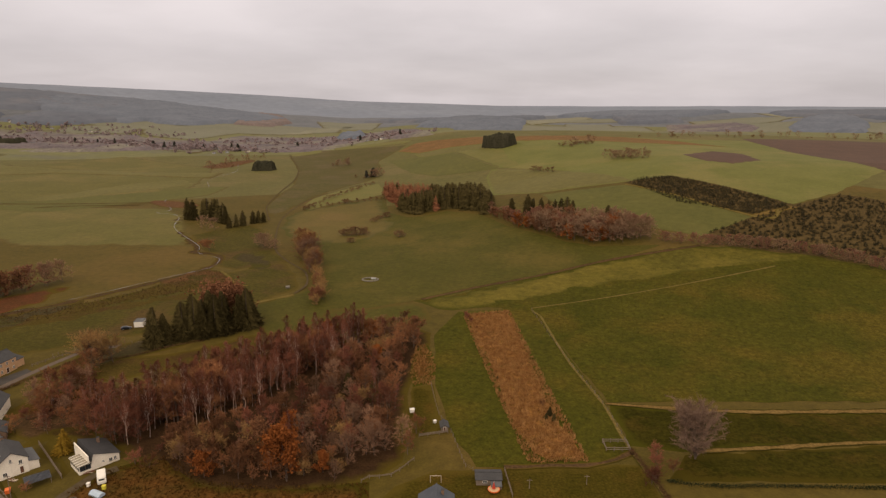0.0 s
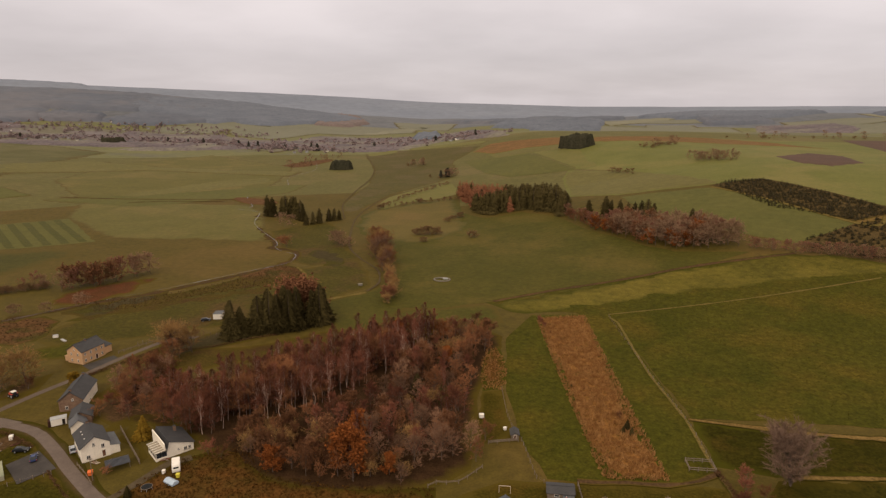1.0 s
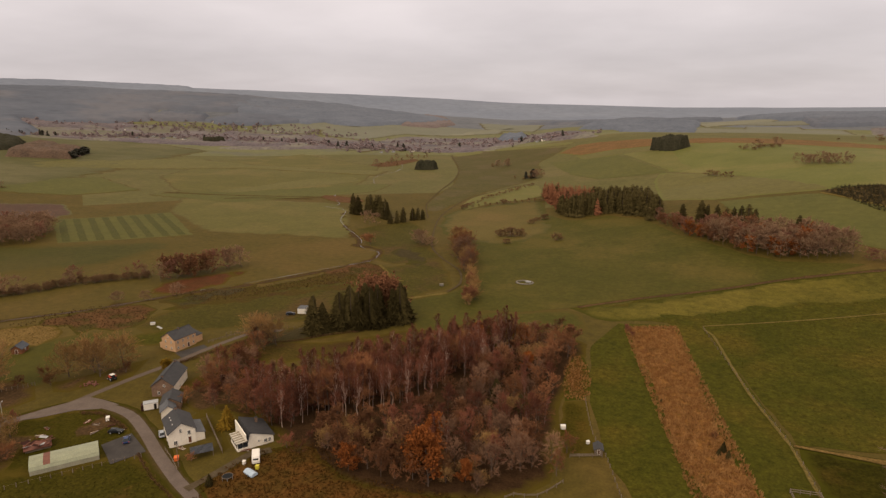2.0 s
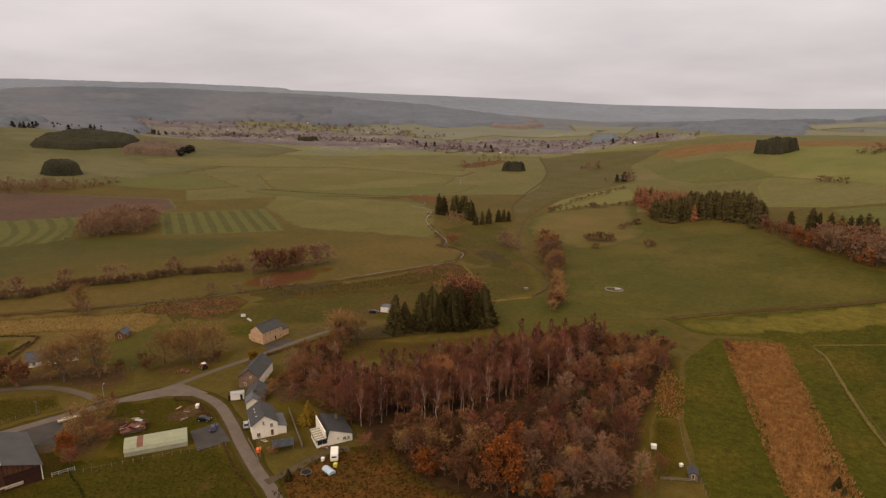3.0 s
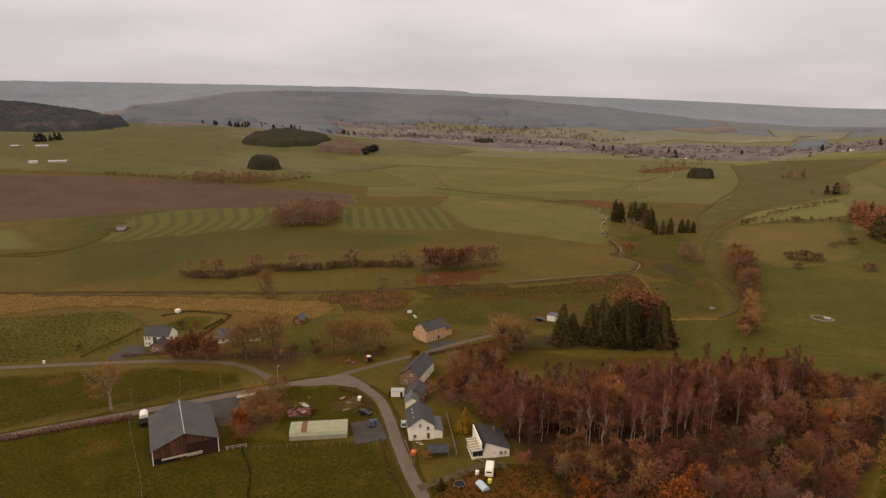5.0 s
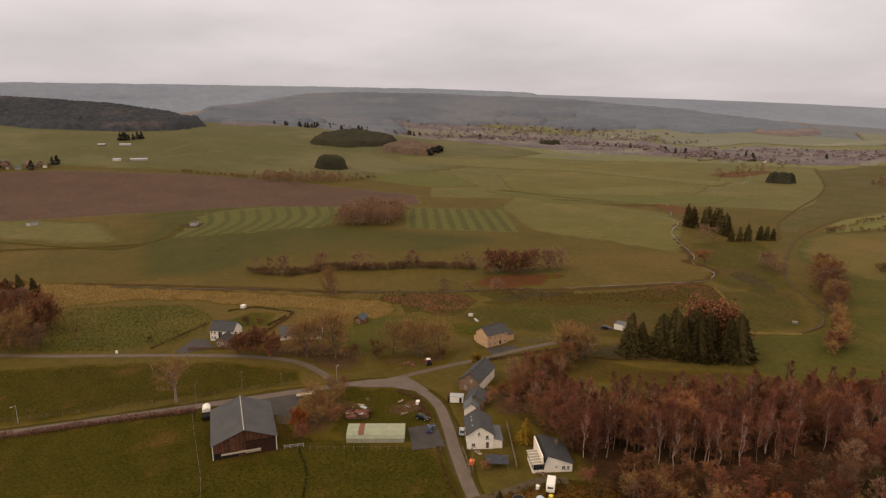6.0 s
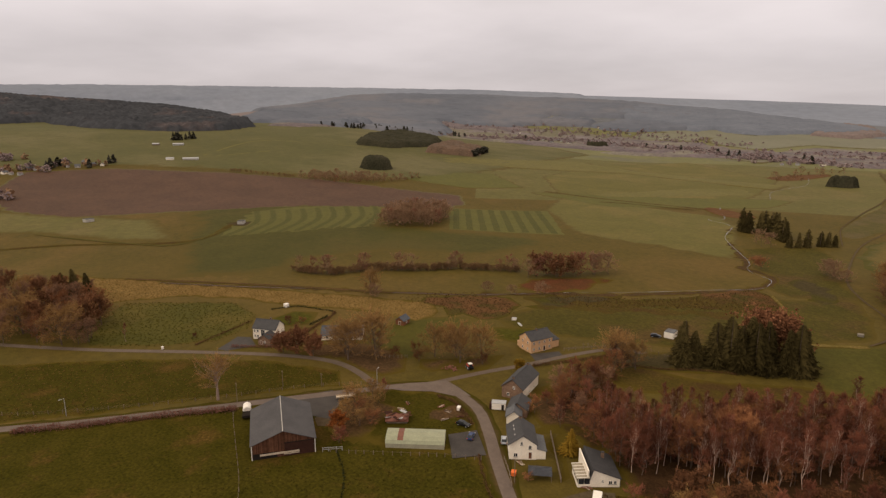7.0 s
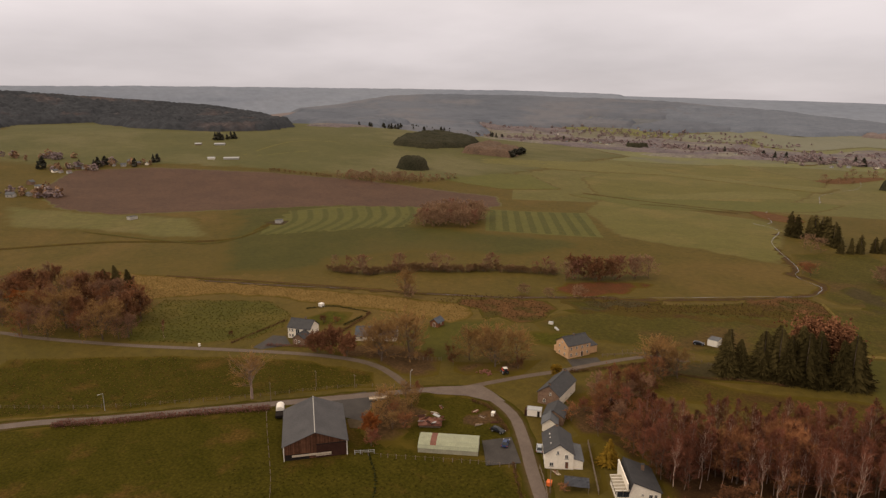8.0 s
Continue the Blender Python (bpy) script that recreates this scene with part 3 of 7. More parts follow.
field("field_marsh_3", [(-142, 405), (-133, 416), (-118, 404), (-107, 383), (-111, 366), (-125, 375)], M["wet_brown"], .18, "brown wet hollow beside the track", curved=True, soft=3.5, wobble=4, under="damp_valley_grass")
field("field_leaves", [(-240, 290), (-232, 308), (-219, 322), (-210, 334), (-204, 322), (-206, 301), (-214, 285), (-226, 279)], M["forest_floor_red"], .2, "carpet of red leaves under the copse", curved=True, soft=3.5, wobble=4)
field("field_reeds", [(-300, 636), (-250, 618), (-236, 590), (-262, 588), (-290, 610)], M["marsh_red"], .3, "rusty reeds beside the stream", curved=True, soft=3.5)
field("field_reeds_2", [(-370, 940), (-330, 1060), (-310, 1020), (-325, 930)], M["marsh_red"], .3, "rusty reeds beside the stream", curved=True, soft=3.5)
field("field_west", [(-307, 84), (-344, 115), (-310, 155), (-284, 156), (-269, 144), (-262, 128), (-272, 108), (-290, 87)], M["hollow"], .1, "dark green paddock behind the farmhouse", soft=3.0)
field("field_south", [(-300, 46), (-266, 95), (-232, 132), (-203, 149), (-192, 143), (-214, 102), (-230, 66), (-262, 10)], M["barn_grass"], .08, "tufted pasture between the two lanes", soft=3.0)
field("field_barn", [(-236, 40), (-206, 98), (-188, 132), (-170, 128), (-155, 128), (-134, 143), (-124, 146), (-100, 130), (-70, 80), (-60, 0), (-260, -30)], M["barn_grass"], .06, "mottled green paddock in front of the barn", soft=3.0)
field("field_bend", [(-186, 136), (-178, 154), (-164, 165), (-149, 163), (-137, 156), (-128, 149), (-134, 143), (-155, 128), (-170, 128)], M["barn_grass"], .1, "rough grass inside the bend of the lane", soft=3.0)
field("field_beds", [(-161, 154), (-156, 164), (-146, 161), (-143, 155), (-154, 149)], M["marsh"], .25, "brown vegetable beds inside the bend", curved=True, soft=3.0, under="mottled_paddock_grass")
field("field_lawn", [(-200, 216), (-186, 240), (-172, 236), (-164, 228), (-178, 218)], M["lush"], .14, "bright lawn behind the cream house", curved=True)
field("field_garden", [(-274, 157), (-277, 171), (-267, 180), (-255, 167), (-262, 156)], M["lush"], .14, "garden lawn of the farmhouse", soft=3.0)
field("field_rough", [(-232, 205), (-210, 228), (-205, 200), (-190, 178), (-208, 168), (-228, 180)], M["hollow"], .07, "rough grass behind the bare trees", curved=True)
field("field_plantation", [(158, 542), (173, 554), (200, 547), (256, 452), (218, 430), (177, 467)], M["plantation_soil"], .3, "ground of a young conifer plantation")
field("field_plantation_2", [(170, 402), (308, 481), (340, 460), (300, 330), (252, 340), (221, 357), (169, 382)], M["plantation_soil"], .3, "ground of a young conifer plantation with dead grass")
field("field_brown", [(452, 962), (700, 900), (560, 700), (392, 554), (402, 742)], M["plough"], .5, "brown field on the crest")
field("field_brown_2", [(252, 669), (306, 722), (330, 690), (312, 614), (273, 588), (250, 610)], M["plough"], .8, "small ploughed field on the hill", soft=4.0, under="light_pasture")
field("field_rust", [(-77, 1041), (-51, 1098), (-14, 1092), (58, 1048), (84, 1009), (72, 939), (8, 978), (-39, 980)], M["rust_far"], .8, "rusty field on the crest of the hill", soft=4.0, under="light_pasture")
field("field_dry", [(-46, 980), (8, 974), (71, 936), (68, 888), (14, 924), (-31, 930)], M["band_pale"], .8, "pale dry strip below the rusty field", soft=4.0, under="light_pasture")
field("field_rust_2", [(105, 988), (198, 1035), (283, 1009), (343, 928), (361, 783), (297, 842), (239, 878), (141, 902), (95, 923)], M["rust_far"], .8, "rusty dry grass along the crest", wobble=6, soft=14.0, under="light_pasture")
field("field_green", [(-84, 960), (13, 918), (66, 739), (-10, 758), (-42, 809)], M["band_green"], .5, "fresh green field on the slope")
field("field_light", [(14, 934), (82, 870), (92, 730), (69, 734), (50, 800)], M["pale_grass"], .5, "pale green field on the slope", soft=5.0, under="greener_meadow_band")
field("field_olive", [(57, 742), (127, 657), (171, 547), (158, 544), (86, 556), (47, 587), (48, 700)], M["band_pale"], .7, "yellowish field above the wood", soft=5.0, under="light_pasture")
field("field_dark", [(86, 546), (156, 534), (216, 428), (168, 396), (126, 434), (98, 470)], M["band_green"], .4, "dark green field above the wood")
field("field_high", [(66, 742), (62, 880), (105, 985), (283, 1009), (438, 919), (405, 742), (392, 556), (310, 487), (256, 453), (200, 548), (160, 545), (128, 655)], M["pasture_high"], .4, "light green pasture on the hilltop")
field("field_pale", [(-135, 589), (-136, 620), (-134, 652), (-118, 700), (-98, 745), (-78, 750), (-70, 712), (-67, 674), (-85, 643), (-110, 618), (-127, 578)], M["pale_grass"], .35, "pale green meadow beside the lane", wobble=.6)
field("field_track", [(-283, 1151), (-237, 1236), (-66, 1097), (-78, 1046), (-101, 973), (-79, 824), (-112, 740), (-136, 655), (-146, 580), (-155, 545), (-174, 603), (-180, 740), (-208, 896)], M["olive_rough"], .4, "rough olive meadow between two tracks", wobble=1.5, soft=5.0)
field("field_strip_far", [(-224, 1267), (-140, 1214), (-54, 1150), (-66, 1120), (-206, 1205)], M["pale_grass"], .9, "pale strip of grass at the edge of the hill", soft=3.0)
field("field_strip_far_2", [(-290, 1178), (-247, 1273), (-229, 1197), (-269, 1123)], M["pale_grass"], .9, "pale strip of grass below the village", soft=5.0)
field("field_plateau", [(-655, 452), (-600, 540), (-640, 700), (-700, 880), (-760, 1100), (-1000, 1180), (-1180, 960), (-1560, 760), (-1600, 150), (-1000, 60), (-900, 130), (-870, 260), (-770, 360), (-690, 425)], M["plateau"], .8, "light green pasture on the plateau", 40.0, 8)
field("field_flat", [(-456, 600), (-290, 618), (-300, 760), (-340, 930), (-560, 1100), (-620, 900), (-560, 700)], M["meadow_light"], .3, "light green meadow in the valley", wobble=3)
field("field_flat_2", [(-300, 425), (-180, 430), (-230, 545), (-260, 580), (-440, 590), (-390, 500)], M["meadow_light"], .2, "olive meadow in the valley", wobble=3)
field("wood_floor", [(-133, 192), (-111, 190), (-91, 214), (-58, 246), (-21, 270), (-6, 265), (-8, 235), (-12, 212), (-12, 180), (-15, 157), (-40, 147), (-68, 149), (-90, 163)], M["forest_floor"], .1, "leaf litter under the birch wood", curved=True)
field("field_scrub", [(-103, 140), (-93, 158), (-80, 165), (-66, 152), (-40, 150), (-20, 152), (-18, 140), (-50, 120), (-98, 128)], M["scrub"], .16, "rough rusty grass in front of the wood", curved=True, under="tufted_grass")
field("field_fringe", [(-10, 258), (-4, 240), (-2, 222), (-4, 213), (-11, 212), (-13, 234)], M["scrub"], .16, "rusty grass beside the wood", curved=True, under="lush_grass")
field("field_plot", [(-11, 212), (-2, 213), (-1, 190), (2, 178), (-12, 176)], M["rough_grass"], .14, "fenced garden plot beside the wood", soft=3.0)

for n, (pts, cover) in enumerate((([(-239, 143), (-232, 156), (-221, 174), (-195, 173), (-186, 158), (-205, 156), (-221, 150)], "marsh"), ([(-178, 128), (-185, 138), (-178, 150), (-165, 144), (-157, 134), (-156, 123), (-167, 122)], "marsh"),
                                  ([(-145, 191), (-138, 205), (-128, 214), (-122, 206), (-130, 194), (-136, 183)], "scrub"), ([(-193, 178), (-180, 195), (-174, 204), (-167, 194), (-173, 181), (-184, 172)], "marsh"),
                                  ([(-145, 225), (-133, 254), (-113, 264), (-107, 252), (-124, 236), (-139, 221)], "wet_brown"), ([(-122, 172), (-118, 173), (-103, 159), (-105, 152)], "forest_floor_red"), ([(-128, 166), (-118, 176), (-108, 170), (-100, 172), (-112, 184), (-126, 180)], "forest_floor"))):
    field("leaf_ground_" + str(n + 1), pts, M[cover], .3, "fallen leaves and bare earth round the hamlet", curved=True, soft=6.0, wobble=2.5)

field("field_track_side", [(-80, 264), (-62, 270), (-54, 296), (-64, 340), (-76, 330), (-95, 304), (-104, 294), (-88, 280)], M["hollow"], .2, "dark green grass beside the spruces", curved=True, soft=6.0)
field("field_wood_side", [(-56, 262), (-22, 276), (-6, 282), (-14, 306), (-40, 296), (-56, 294)], M["hollow"], .2, "dark green grass behind the wood", curved=True, soft=6.0)

# ---- lanes, tracks and water ----
ribbon("road_verge", [(-262, -30), (-239, 39), (-225, 65), (-204, 106), (-185, 144), (-176, 160), (-164, 168), (-149, 166), (-136, 158), (-123, 148), (-109, 138), (-97, 130), (-80, 112), (-60, 80)], 3.9, M["verge_brown"], .1, "trodden brown verge of the lane", "verge", uneven=.5, soft=True, under="mottled_paddock_grass")
ribbon("road", [(-262, -30), (-239, 39), (-225, 65), (-204, 106), (-185, 144), (-176, 160), (-164, 168), (-149, 166), (-136, 158), (-123, 148), (-109, 138), (-97, 130), (-80, 112), (-60, 80)], 3.5, M["asphalt"], .12, "worn grey asphalt lane", across=4)
ribbon("road_west", [(-420, 0), (-360, 25), (-337, 46), (-322, 56), (-288, 85), (-258, 115), (-237, 135), (-220, 148), (-207, 153), (-194, 153), (-185, 152), (-178, 156)], 3.0, M["lane_asphalt"], .09, "narrow asphalt lane to the farmhouse", across=4)
ribbon("road_east", [(-174, 160), (-170, 176), (-166, 190), (-161, 204), (-157, 219), (-152, 234), (-146, 244), (-128, 250), (-104, 262), (-90, 280)], 2.7, M["lane_asphalt"], .09, "narrow lane past the cream house", across=4)
field("road_junction", [(-181, 152), (-178, 160), (-171, 172), (-164, 172), (-157, 170), (-160, 166), (-167, 163), (-174, 156)], M["asphalt"], .3, "worn asphalt where the lanes meet", soft=0.0)
field("parking", [(-142, 147.5), (-138.5, 155.5), (-127, 148), (-132, 139.5)], M["wet_asphalt"], .4, "dark wet asphalt parking place", wobble=.3)
field("yard_barn", [(-189, 112), (-196, 122), (-191, 138), (-184, 138), (-174, 127), (-182, 122)], M["wet_asphalt"], .17, "dark asphalt yard behind the barn", wobble=.3)
field("yard_cream", [(-167, 213), (-161, 224), (-156, 221), (-158, 208)], M["wet_asphalt"], .13, "dark asphalt yard before the cream house", wobble=.3)
field("drive_grey", [(-254, 124), (-262, 136), (-258, 140), (-247, 137), (-250, 126)], M["wet_asphalt"], .13, "grey drive of the farmhouse", wobble=.3)
field("barn_muck", [(-178.2, 123.2), (-176.5, 127.7), (-169.1, 125.5), (-172.2, 122.1)], M["dirt"], .16, "pale gravel beside the barn", wobble=.5)
ribbon("track", [(-80, 322), (-77, 338), (-82, 361), (-89, 374), (-103, 395), (-118, 427), (-132, 485), (-141, 538), (-142, 585), (-136, 644), (-100, 752)], 1.1, M["dirt"], .3, "farm track along the foot of the hill", uneven=.5, soft=True)
ribbon("track_ruts", [(-79, 324), (-76.5, 338), (-81.5, 361), (-88.5, 374), (-102.5, 395), (-117.5, 427), (-131.5, 485)], .35, M["dirt"], .5, "bare wheel rut of the farm track", uneven=1.0)
ribbon("track_2", [(-150, 530), (-160, 560), (-172, 605), (-181, 690), (-192, 805), (-217, 934), (-279, 1141)], .9, M["dirt"], .6, "grassy farm track up the valley", uneven=.4, soft=True)
ribbon("track_3", [(-104, 298), (-96, 306), (-88, 313), (-80, 320)], 2.4, M["verge"], .2, "worn path beside the spruces", "path", uneven=.4, soft=True)
ribbon("marsh_path", [(-135, 366), (-125, 352), (-116, 337), (-109, 335)], 1.3, M["verge"], .3, "worn path through the marsh", "path", uneven=.7, soft=True)
ribbon("track_4", [(-104, 135), (-100, 145), (-97, 154), (-92, 158)], 3, M["dirt"], .2, "dirt drive to the bungalow", uneven=.4)
ribbon("track_5", [(-540, 50), (-517, 118), (-469, 191), (-505, 240)], 3, M["marsh_green"], .3, "grassy track across the meadow", "path", uneven=.5, soft=True)
ribbon("stream", [(-330, 1000), (-295, 891), (-300, 800), (-275, 720), (-286, 640), (-254, 575), (-262, 560), (-234, 543), (-215, 490), (-174, 432), (-168, 415), (-160, 405), (-147, 397), (-144, 386), (-144, 374), (-161, 352), (-174, 334), (-191, 312), (-213, 288)], .26, M["water"], .2, "narrow winding stream", "stream", uneven=2.4)
ribbon("stream_2", [(-213, 288), (-240, 252), (-258, 236), (-280, 216), (-303, 199), (-340, 165), (-371, 140)], .22, M["water"], .2, "narrow overgrown stream", "stream", uneven=1.6)
field("meadow_band", [(-789, 710), (-686, 928), (-410, 878), (-304, 866), (-303, 808), (-525, 850), (-682, 716), (-724, 660)], M["band_pale"], .9, "paler band of mown meadow", 20, 3)
field("meadow_band_2", [(-481, 573), (-366, 671), (-277, 739), (-254, 735), (-250, 668), (-357, 556)], M["band_green"], .36, "greener band of meadow", 14, 3)
field("meadow_band_3", [(-618, 510), (-685, 549), (-610, 658), (-500, 595), (-536, 535)], M["band_green"], .85, "greener field below the plateau", 14, 3)
field("meadow_band_4", [(-709, 72), (-620, 155), (-570, 200), (-475, 186), (-500, 155), (-573, 111), (-611, 64)], M["haze_meadow"], .36, "greener field below the ploughed land", 14, 4, soft=20.0)
field("meadow_band_5", [(-430, 620), (-380, 760), (-330, 800), (-300, 760), (-400, 610)], M["band_pale"], .5, "paler band of meadow", 14, 3)
field("field_cattle", [(-206, 246), (-200, 268), (-176, 300), (-152, 330), (-140, 352), (-122, 368), (-104, 388), (-92, 366), (-82, 332), (-98, 304), (-126, 268), (-150, 252), (-175, 236), (-196, 230)], M["low_meadow"], .08, "damp green cattle pasture below the stream", curved=True, wobble=2)
field("field_damp", [(-146, 378), (-150, 400), (-165, 420), (-190, 466), (-160, 505), (-134, 470), (-112, 410), (-100, 388), (-120, 372)], M["low_meadow"], .1, "damp dark meadow along the stream", curved=True, wobble=3)
field("field_marsh_4", [(-207, 259), (-190, 290), (-155, 308), (-128, 345), (-115, 330), (-140, 308), (-168, 285)], M["marsh_green"], .15, "brown reedy ground in the pasture", curved=True, soft=3.5, wobble=4, under="damp_valley_grass")
field("field_gap", [(-150, 243), (-134, 244), (-122, 236), (-104, 244), (-86, 260), (-68, 268), (-50, 262), (-80, 236), (-110, 222), (-125, 214), (-140, 220)], M["marsh_green"], .11, "olive grass between the wood and the spruces", curved=True)
ribbon("meadow_line", [(-567, 113), (-495, 154), (-463, 182), (-489, 228)], 1.6, M["hollow"], .45, "grassy track across the meadow", "path", uneven=.7, soft=True)
ribbon("meadow_line_2", [(-384, 578), (-354, 591), (-296, 601)], 2.0, M["marsh"], .5, "brown ditch across the meadow", "ditch", uneven=.9, soft=True)
ribbon("meadow_line_3", [(-899, 269), (-888, 410), (-903, 506)], 3.0, M["pale_grass"], 1.1, "pale edge of a pasture", "path", uneven=.6, soft=True)
ribbon("meadow_line_4", [(-895, 367), (-992, 511), (-899, 627)], 3.0, M["pale_grass"], 1.1, "pale edge of a pasture", "path", uneven=.6, soft=True)
ribbon("pasture_line", [(44, 295), (106, 315), (190, 345)], .9, M["verge"], .35, "worn line across the pasture", "path", uneven=.8, soft=True, under="lush_grass")
ribbon("stream_bank", [(-234, 543), (-215, 490), (-173, 427), (-170, 412), (-158, 409), (-147, 400), (-145, 376), (-161, 346), (-182, 317), (-196, 300), (-213, 285), (-240, 252), (-258, 236), (-280, 216), (-303, 199), (-340, 165), (-371, 140)], 3.2, M["bank_brown"], .13, "brown banks of the stream", "bank", uneven=1.9, soft=True)
ribbon("path", [(44, 292), (47, 285), (51, 234), (56, 199), (57, 172), (60, 147)], .9, M["verge"], .3, "worn pale line along a fence", "path", uneven=.6, soft=True, under="lush_grass")
ribbon("ditch", [(-11, 311), (21, 330), (57, 346), (101, 366), (161, 381)], 2.4, M["marsh"], .35, "brown overgrown ditch", "ditch", uneven=.6, soft=True, under="hollow_pasture_grass")
ribbon("path_2", [(57, 199), (99, 194), (152, 195), (230, 198)], 1.8, M["tan_grass"], .3, "strip of dry grass on a field edge", "path", uneven=.8, soft=True, under="dark_paddock_grass")
ribbon("path_3", [(78, 169), (107, 172), (138, 175), (220, 180)], 1.6, M["tan_grass"], .3, "strip of dry grass on a field edge", "path", uneven=.8, soft=True, under="dark_paddock_grass")
ribbon("path_4", [(18, 160), (24, 160), (32, 161), (42, 161), (51, 164), (57, 168)], 1.4, M["marsh"], .3, "brown ditch at the end of the rusty strip", "path", uneven=.8, soft=True)
ribbon("path_5", [(216, 429), (254, 446)], 3, M["tan_grass"], .4, "dry grass beside the plantation", "path", uneven=.4, soft=True)
ribbon("path_6", [(156, 536), (216, 428), (240, 440)], 2.2, M["verge"], .5, "pale field edge", "path", uneven=.4, soft=True)
ribbon("line", [(-470, 594), (-400, 600), (-290, 617)], 2.5, M["marsh"], .4, "brown ditch across the valley meadow", "ditch", uneven=.8, soft=True)
ribbon("line_2", [(-392, 128), (-345, 168), (-300, 203), (-270, 224)], 2, M["marsh"], .3, "dark bank above the dry grass", "bank", uneven=.8, soft=True)
# ---- trees ----
class Wood:
    """Collects the tubes and blades of a tree."""

    def __init__(self, seed):
        self.rng = random.Random(seed)
        self.v, self.f, self.lv, self.lf = [], [], [], []

    def tube(self, pts, radii, sides=5):
        base = len(self.v)
        for p, r in zip(pts, radii):
            for k in range(sides):
                a = 2 * math.pi * k / sides
                self.v.append((p.x + r * math.cos(a), p.y + r * math.sin(a), p.z))
        for i in range(len(pts) - 1):
            for k in range(sides):
                a, b = base + i * sides + k, base + i * sides + (k + 1) % sides
                self.f.append((a, b, b + sides, a + sides))

    def blade(self, p, d, length, width):
        """A twig: one long thin triangle."""
        r = self.rng
        s = d.cross(Vector((r.uniform(-1, 1), r.uniform(-1, 1), r.uniform(-1, 1))))
        s = s.normalized() * width * .5 if s.length > 1e-4 else Vector((width, 0, 0))
        n = len(self.lv)
        self.lv += [tuple(p - s), tuple(p + s), tuple(p + d * length)]
        self.lf.append((n, n + 1, n + 2))

    def leaf(self, p, size, lie=0.0):
        r = self.rng
        a = Vector((r.gauss(0, 1), r.gauss(0, 1), r.gauss(0, 1) * (1 - .5 * lie) + 2.2 * lie)).normalized()
        b = a.orthogonal().normalized()
        c = a.cross(b)
        n = len(self.lv)
        self.lv += [tuple(p + size * (b * u + c * w)) for u, w in ((-.5, -.4), (.5, -.5), (.4, .5), (-.4, .4))]
        self.lf.append((n, n + 1, n + 2, n + 3))

    def thing(self, name, bark, cover, label, crown="crown"):
        ob = new(name)
        t = new("trunk", mesh_of("trunk", self.v, self.f, [bark], smooth=True))
        c = new(crown, mesh_of(crown, self.lv, self.lf, [cover]))
        t.parent = c.parent = ob
        return tagged(ob, label, "tree")


def rand_dir(r, az, up):
    return Vector((math.cos(az) * math.cos(up), math.sin(az) * math.cos(up), math.sin(up)))


def bare_tree(seed, h, crown_r, low, limbs, twigs, twig_w=.07, rise=.7, stems=1, leaves=0, leaf_size=.3, trunk_r=None):
    """A leafless tree: tapered stems, forking limbs and many fine twigs; some keep their leaves."""
    w = Wood(seed)
    r = w.rng
    for s in range(stems):
        lean = Vector((r.uniform(-.12, .12), r.uniform(-.12, .12), 1)) if stems == 1 else Vector((r.uniform(-.13, .13), r.uniform(-.13, .13), 1)) if stems == 2 else Vector((r.uniform(-.35, .35), r.uniform(-.35, .35), 1))
        sh = h * r.uniform(.8, 1) if stems > 1 else h
        pts = [Vector((lean.x * z * sh * z, lean.y * z * sh * z, z * sh)) + Vector((r.gauss(0, .02), r.gauss(0, .02), 0)) * h * (z > 0) for z in (0, .25, .5, .75, .98)]
        tr = trunk_r or h * .014
        w.tube(pts, [tr * (1 - .9 * z) for z in (-.15, .25, .5, .75, .98)], 6)
        for k in range(limbs // stems):
            u = low + (1 - low) * ((k + r.random()) / (limbs // stems)) ** .85
            i = min(3, int(u * 4))
            p = pts[i].lerp(pts[i + 1], u * 4 - i)
            az = r.uniform(0, 2 * math.pi)
            q = (u - low) / (1 - low)
            reach = crown_r * (.45 + .75 * math.sin(math.pi * min(1, .22 + .78 * q))) * r.uniform(.6, 1.1)
            up = rise * r.uniform(.6, 1.2) + .35 * q
            d = rand_dir(r, az, up)
            e1 = p + d * reach * .55
            d2 = (d + Vector((r.gauss(0, .25), r.gauss(0, .25), .25))).normalized()
            e2 = e1 + d2 * reach * .55
            lr = tr * .42 * (1 - .55 * u)
            w.tube([p, e1, e2], [lr, lr * .6, .012], 4)
            for j in range(5):
                v = .3 + .7 * (j + r.random()) / 5
                b = p.lerp(e1, v * 2) if v < .5 else e1.lerp(e2, v * 2 - 1)
                sd = (d2 + Vector((r.gauss(0, .75), r.gauss(0, .75), r.gauss(.1, .5)))).normalized()
                ln = reach * r.uniform(.3, .55)
                w.tube([b, b + sd * ln], [lr * .35 + .01, .01], 3)
                for t in range(twigs):
                    bp = b + sd * ln * r.uniform(.15, 1)
                    td = (sd + Vector((r.gauss(0, .7), r.gauss(0, .7), r.gauss(.12, .6)))).normalized()
                    w.blade(bp, td, r.uniform(.5, 1.35) * (.5 + min(crown_r, 5.0) * .14), twig_w * r.uniform(.6, 1.3))
                for t in range(leaves):
                    w.leaf(b + sd * ln * r.uniform(.1, 1.15) + Vector((r.gauss(0, .4), r.gauss(0, .4), r.gauss(0, .4))), leaf_size * r.uniform(.6, 1.4))
    return w


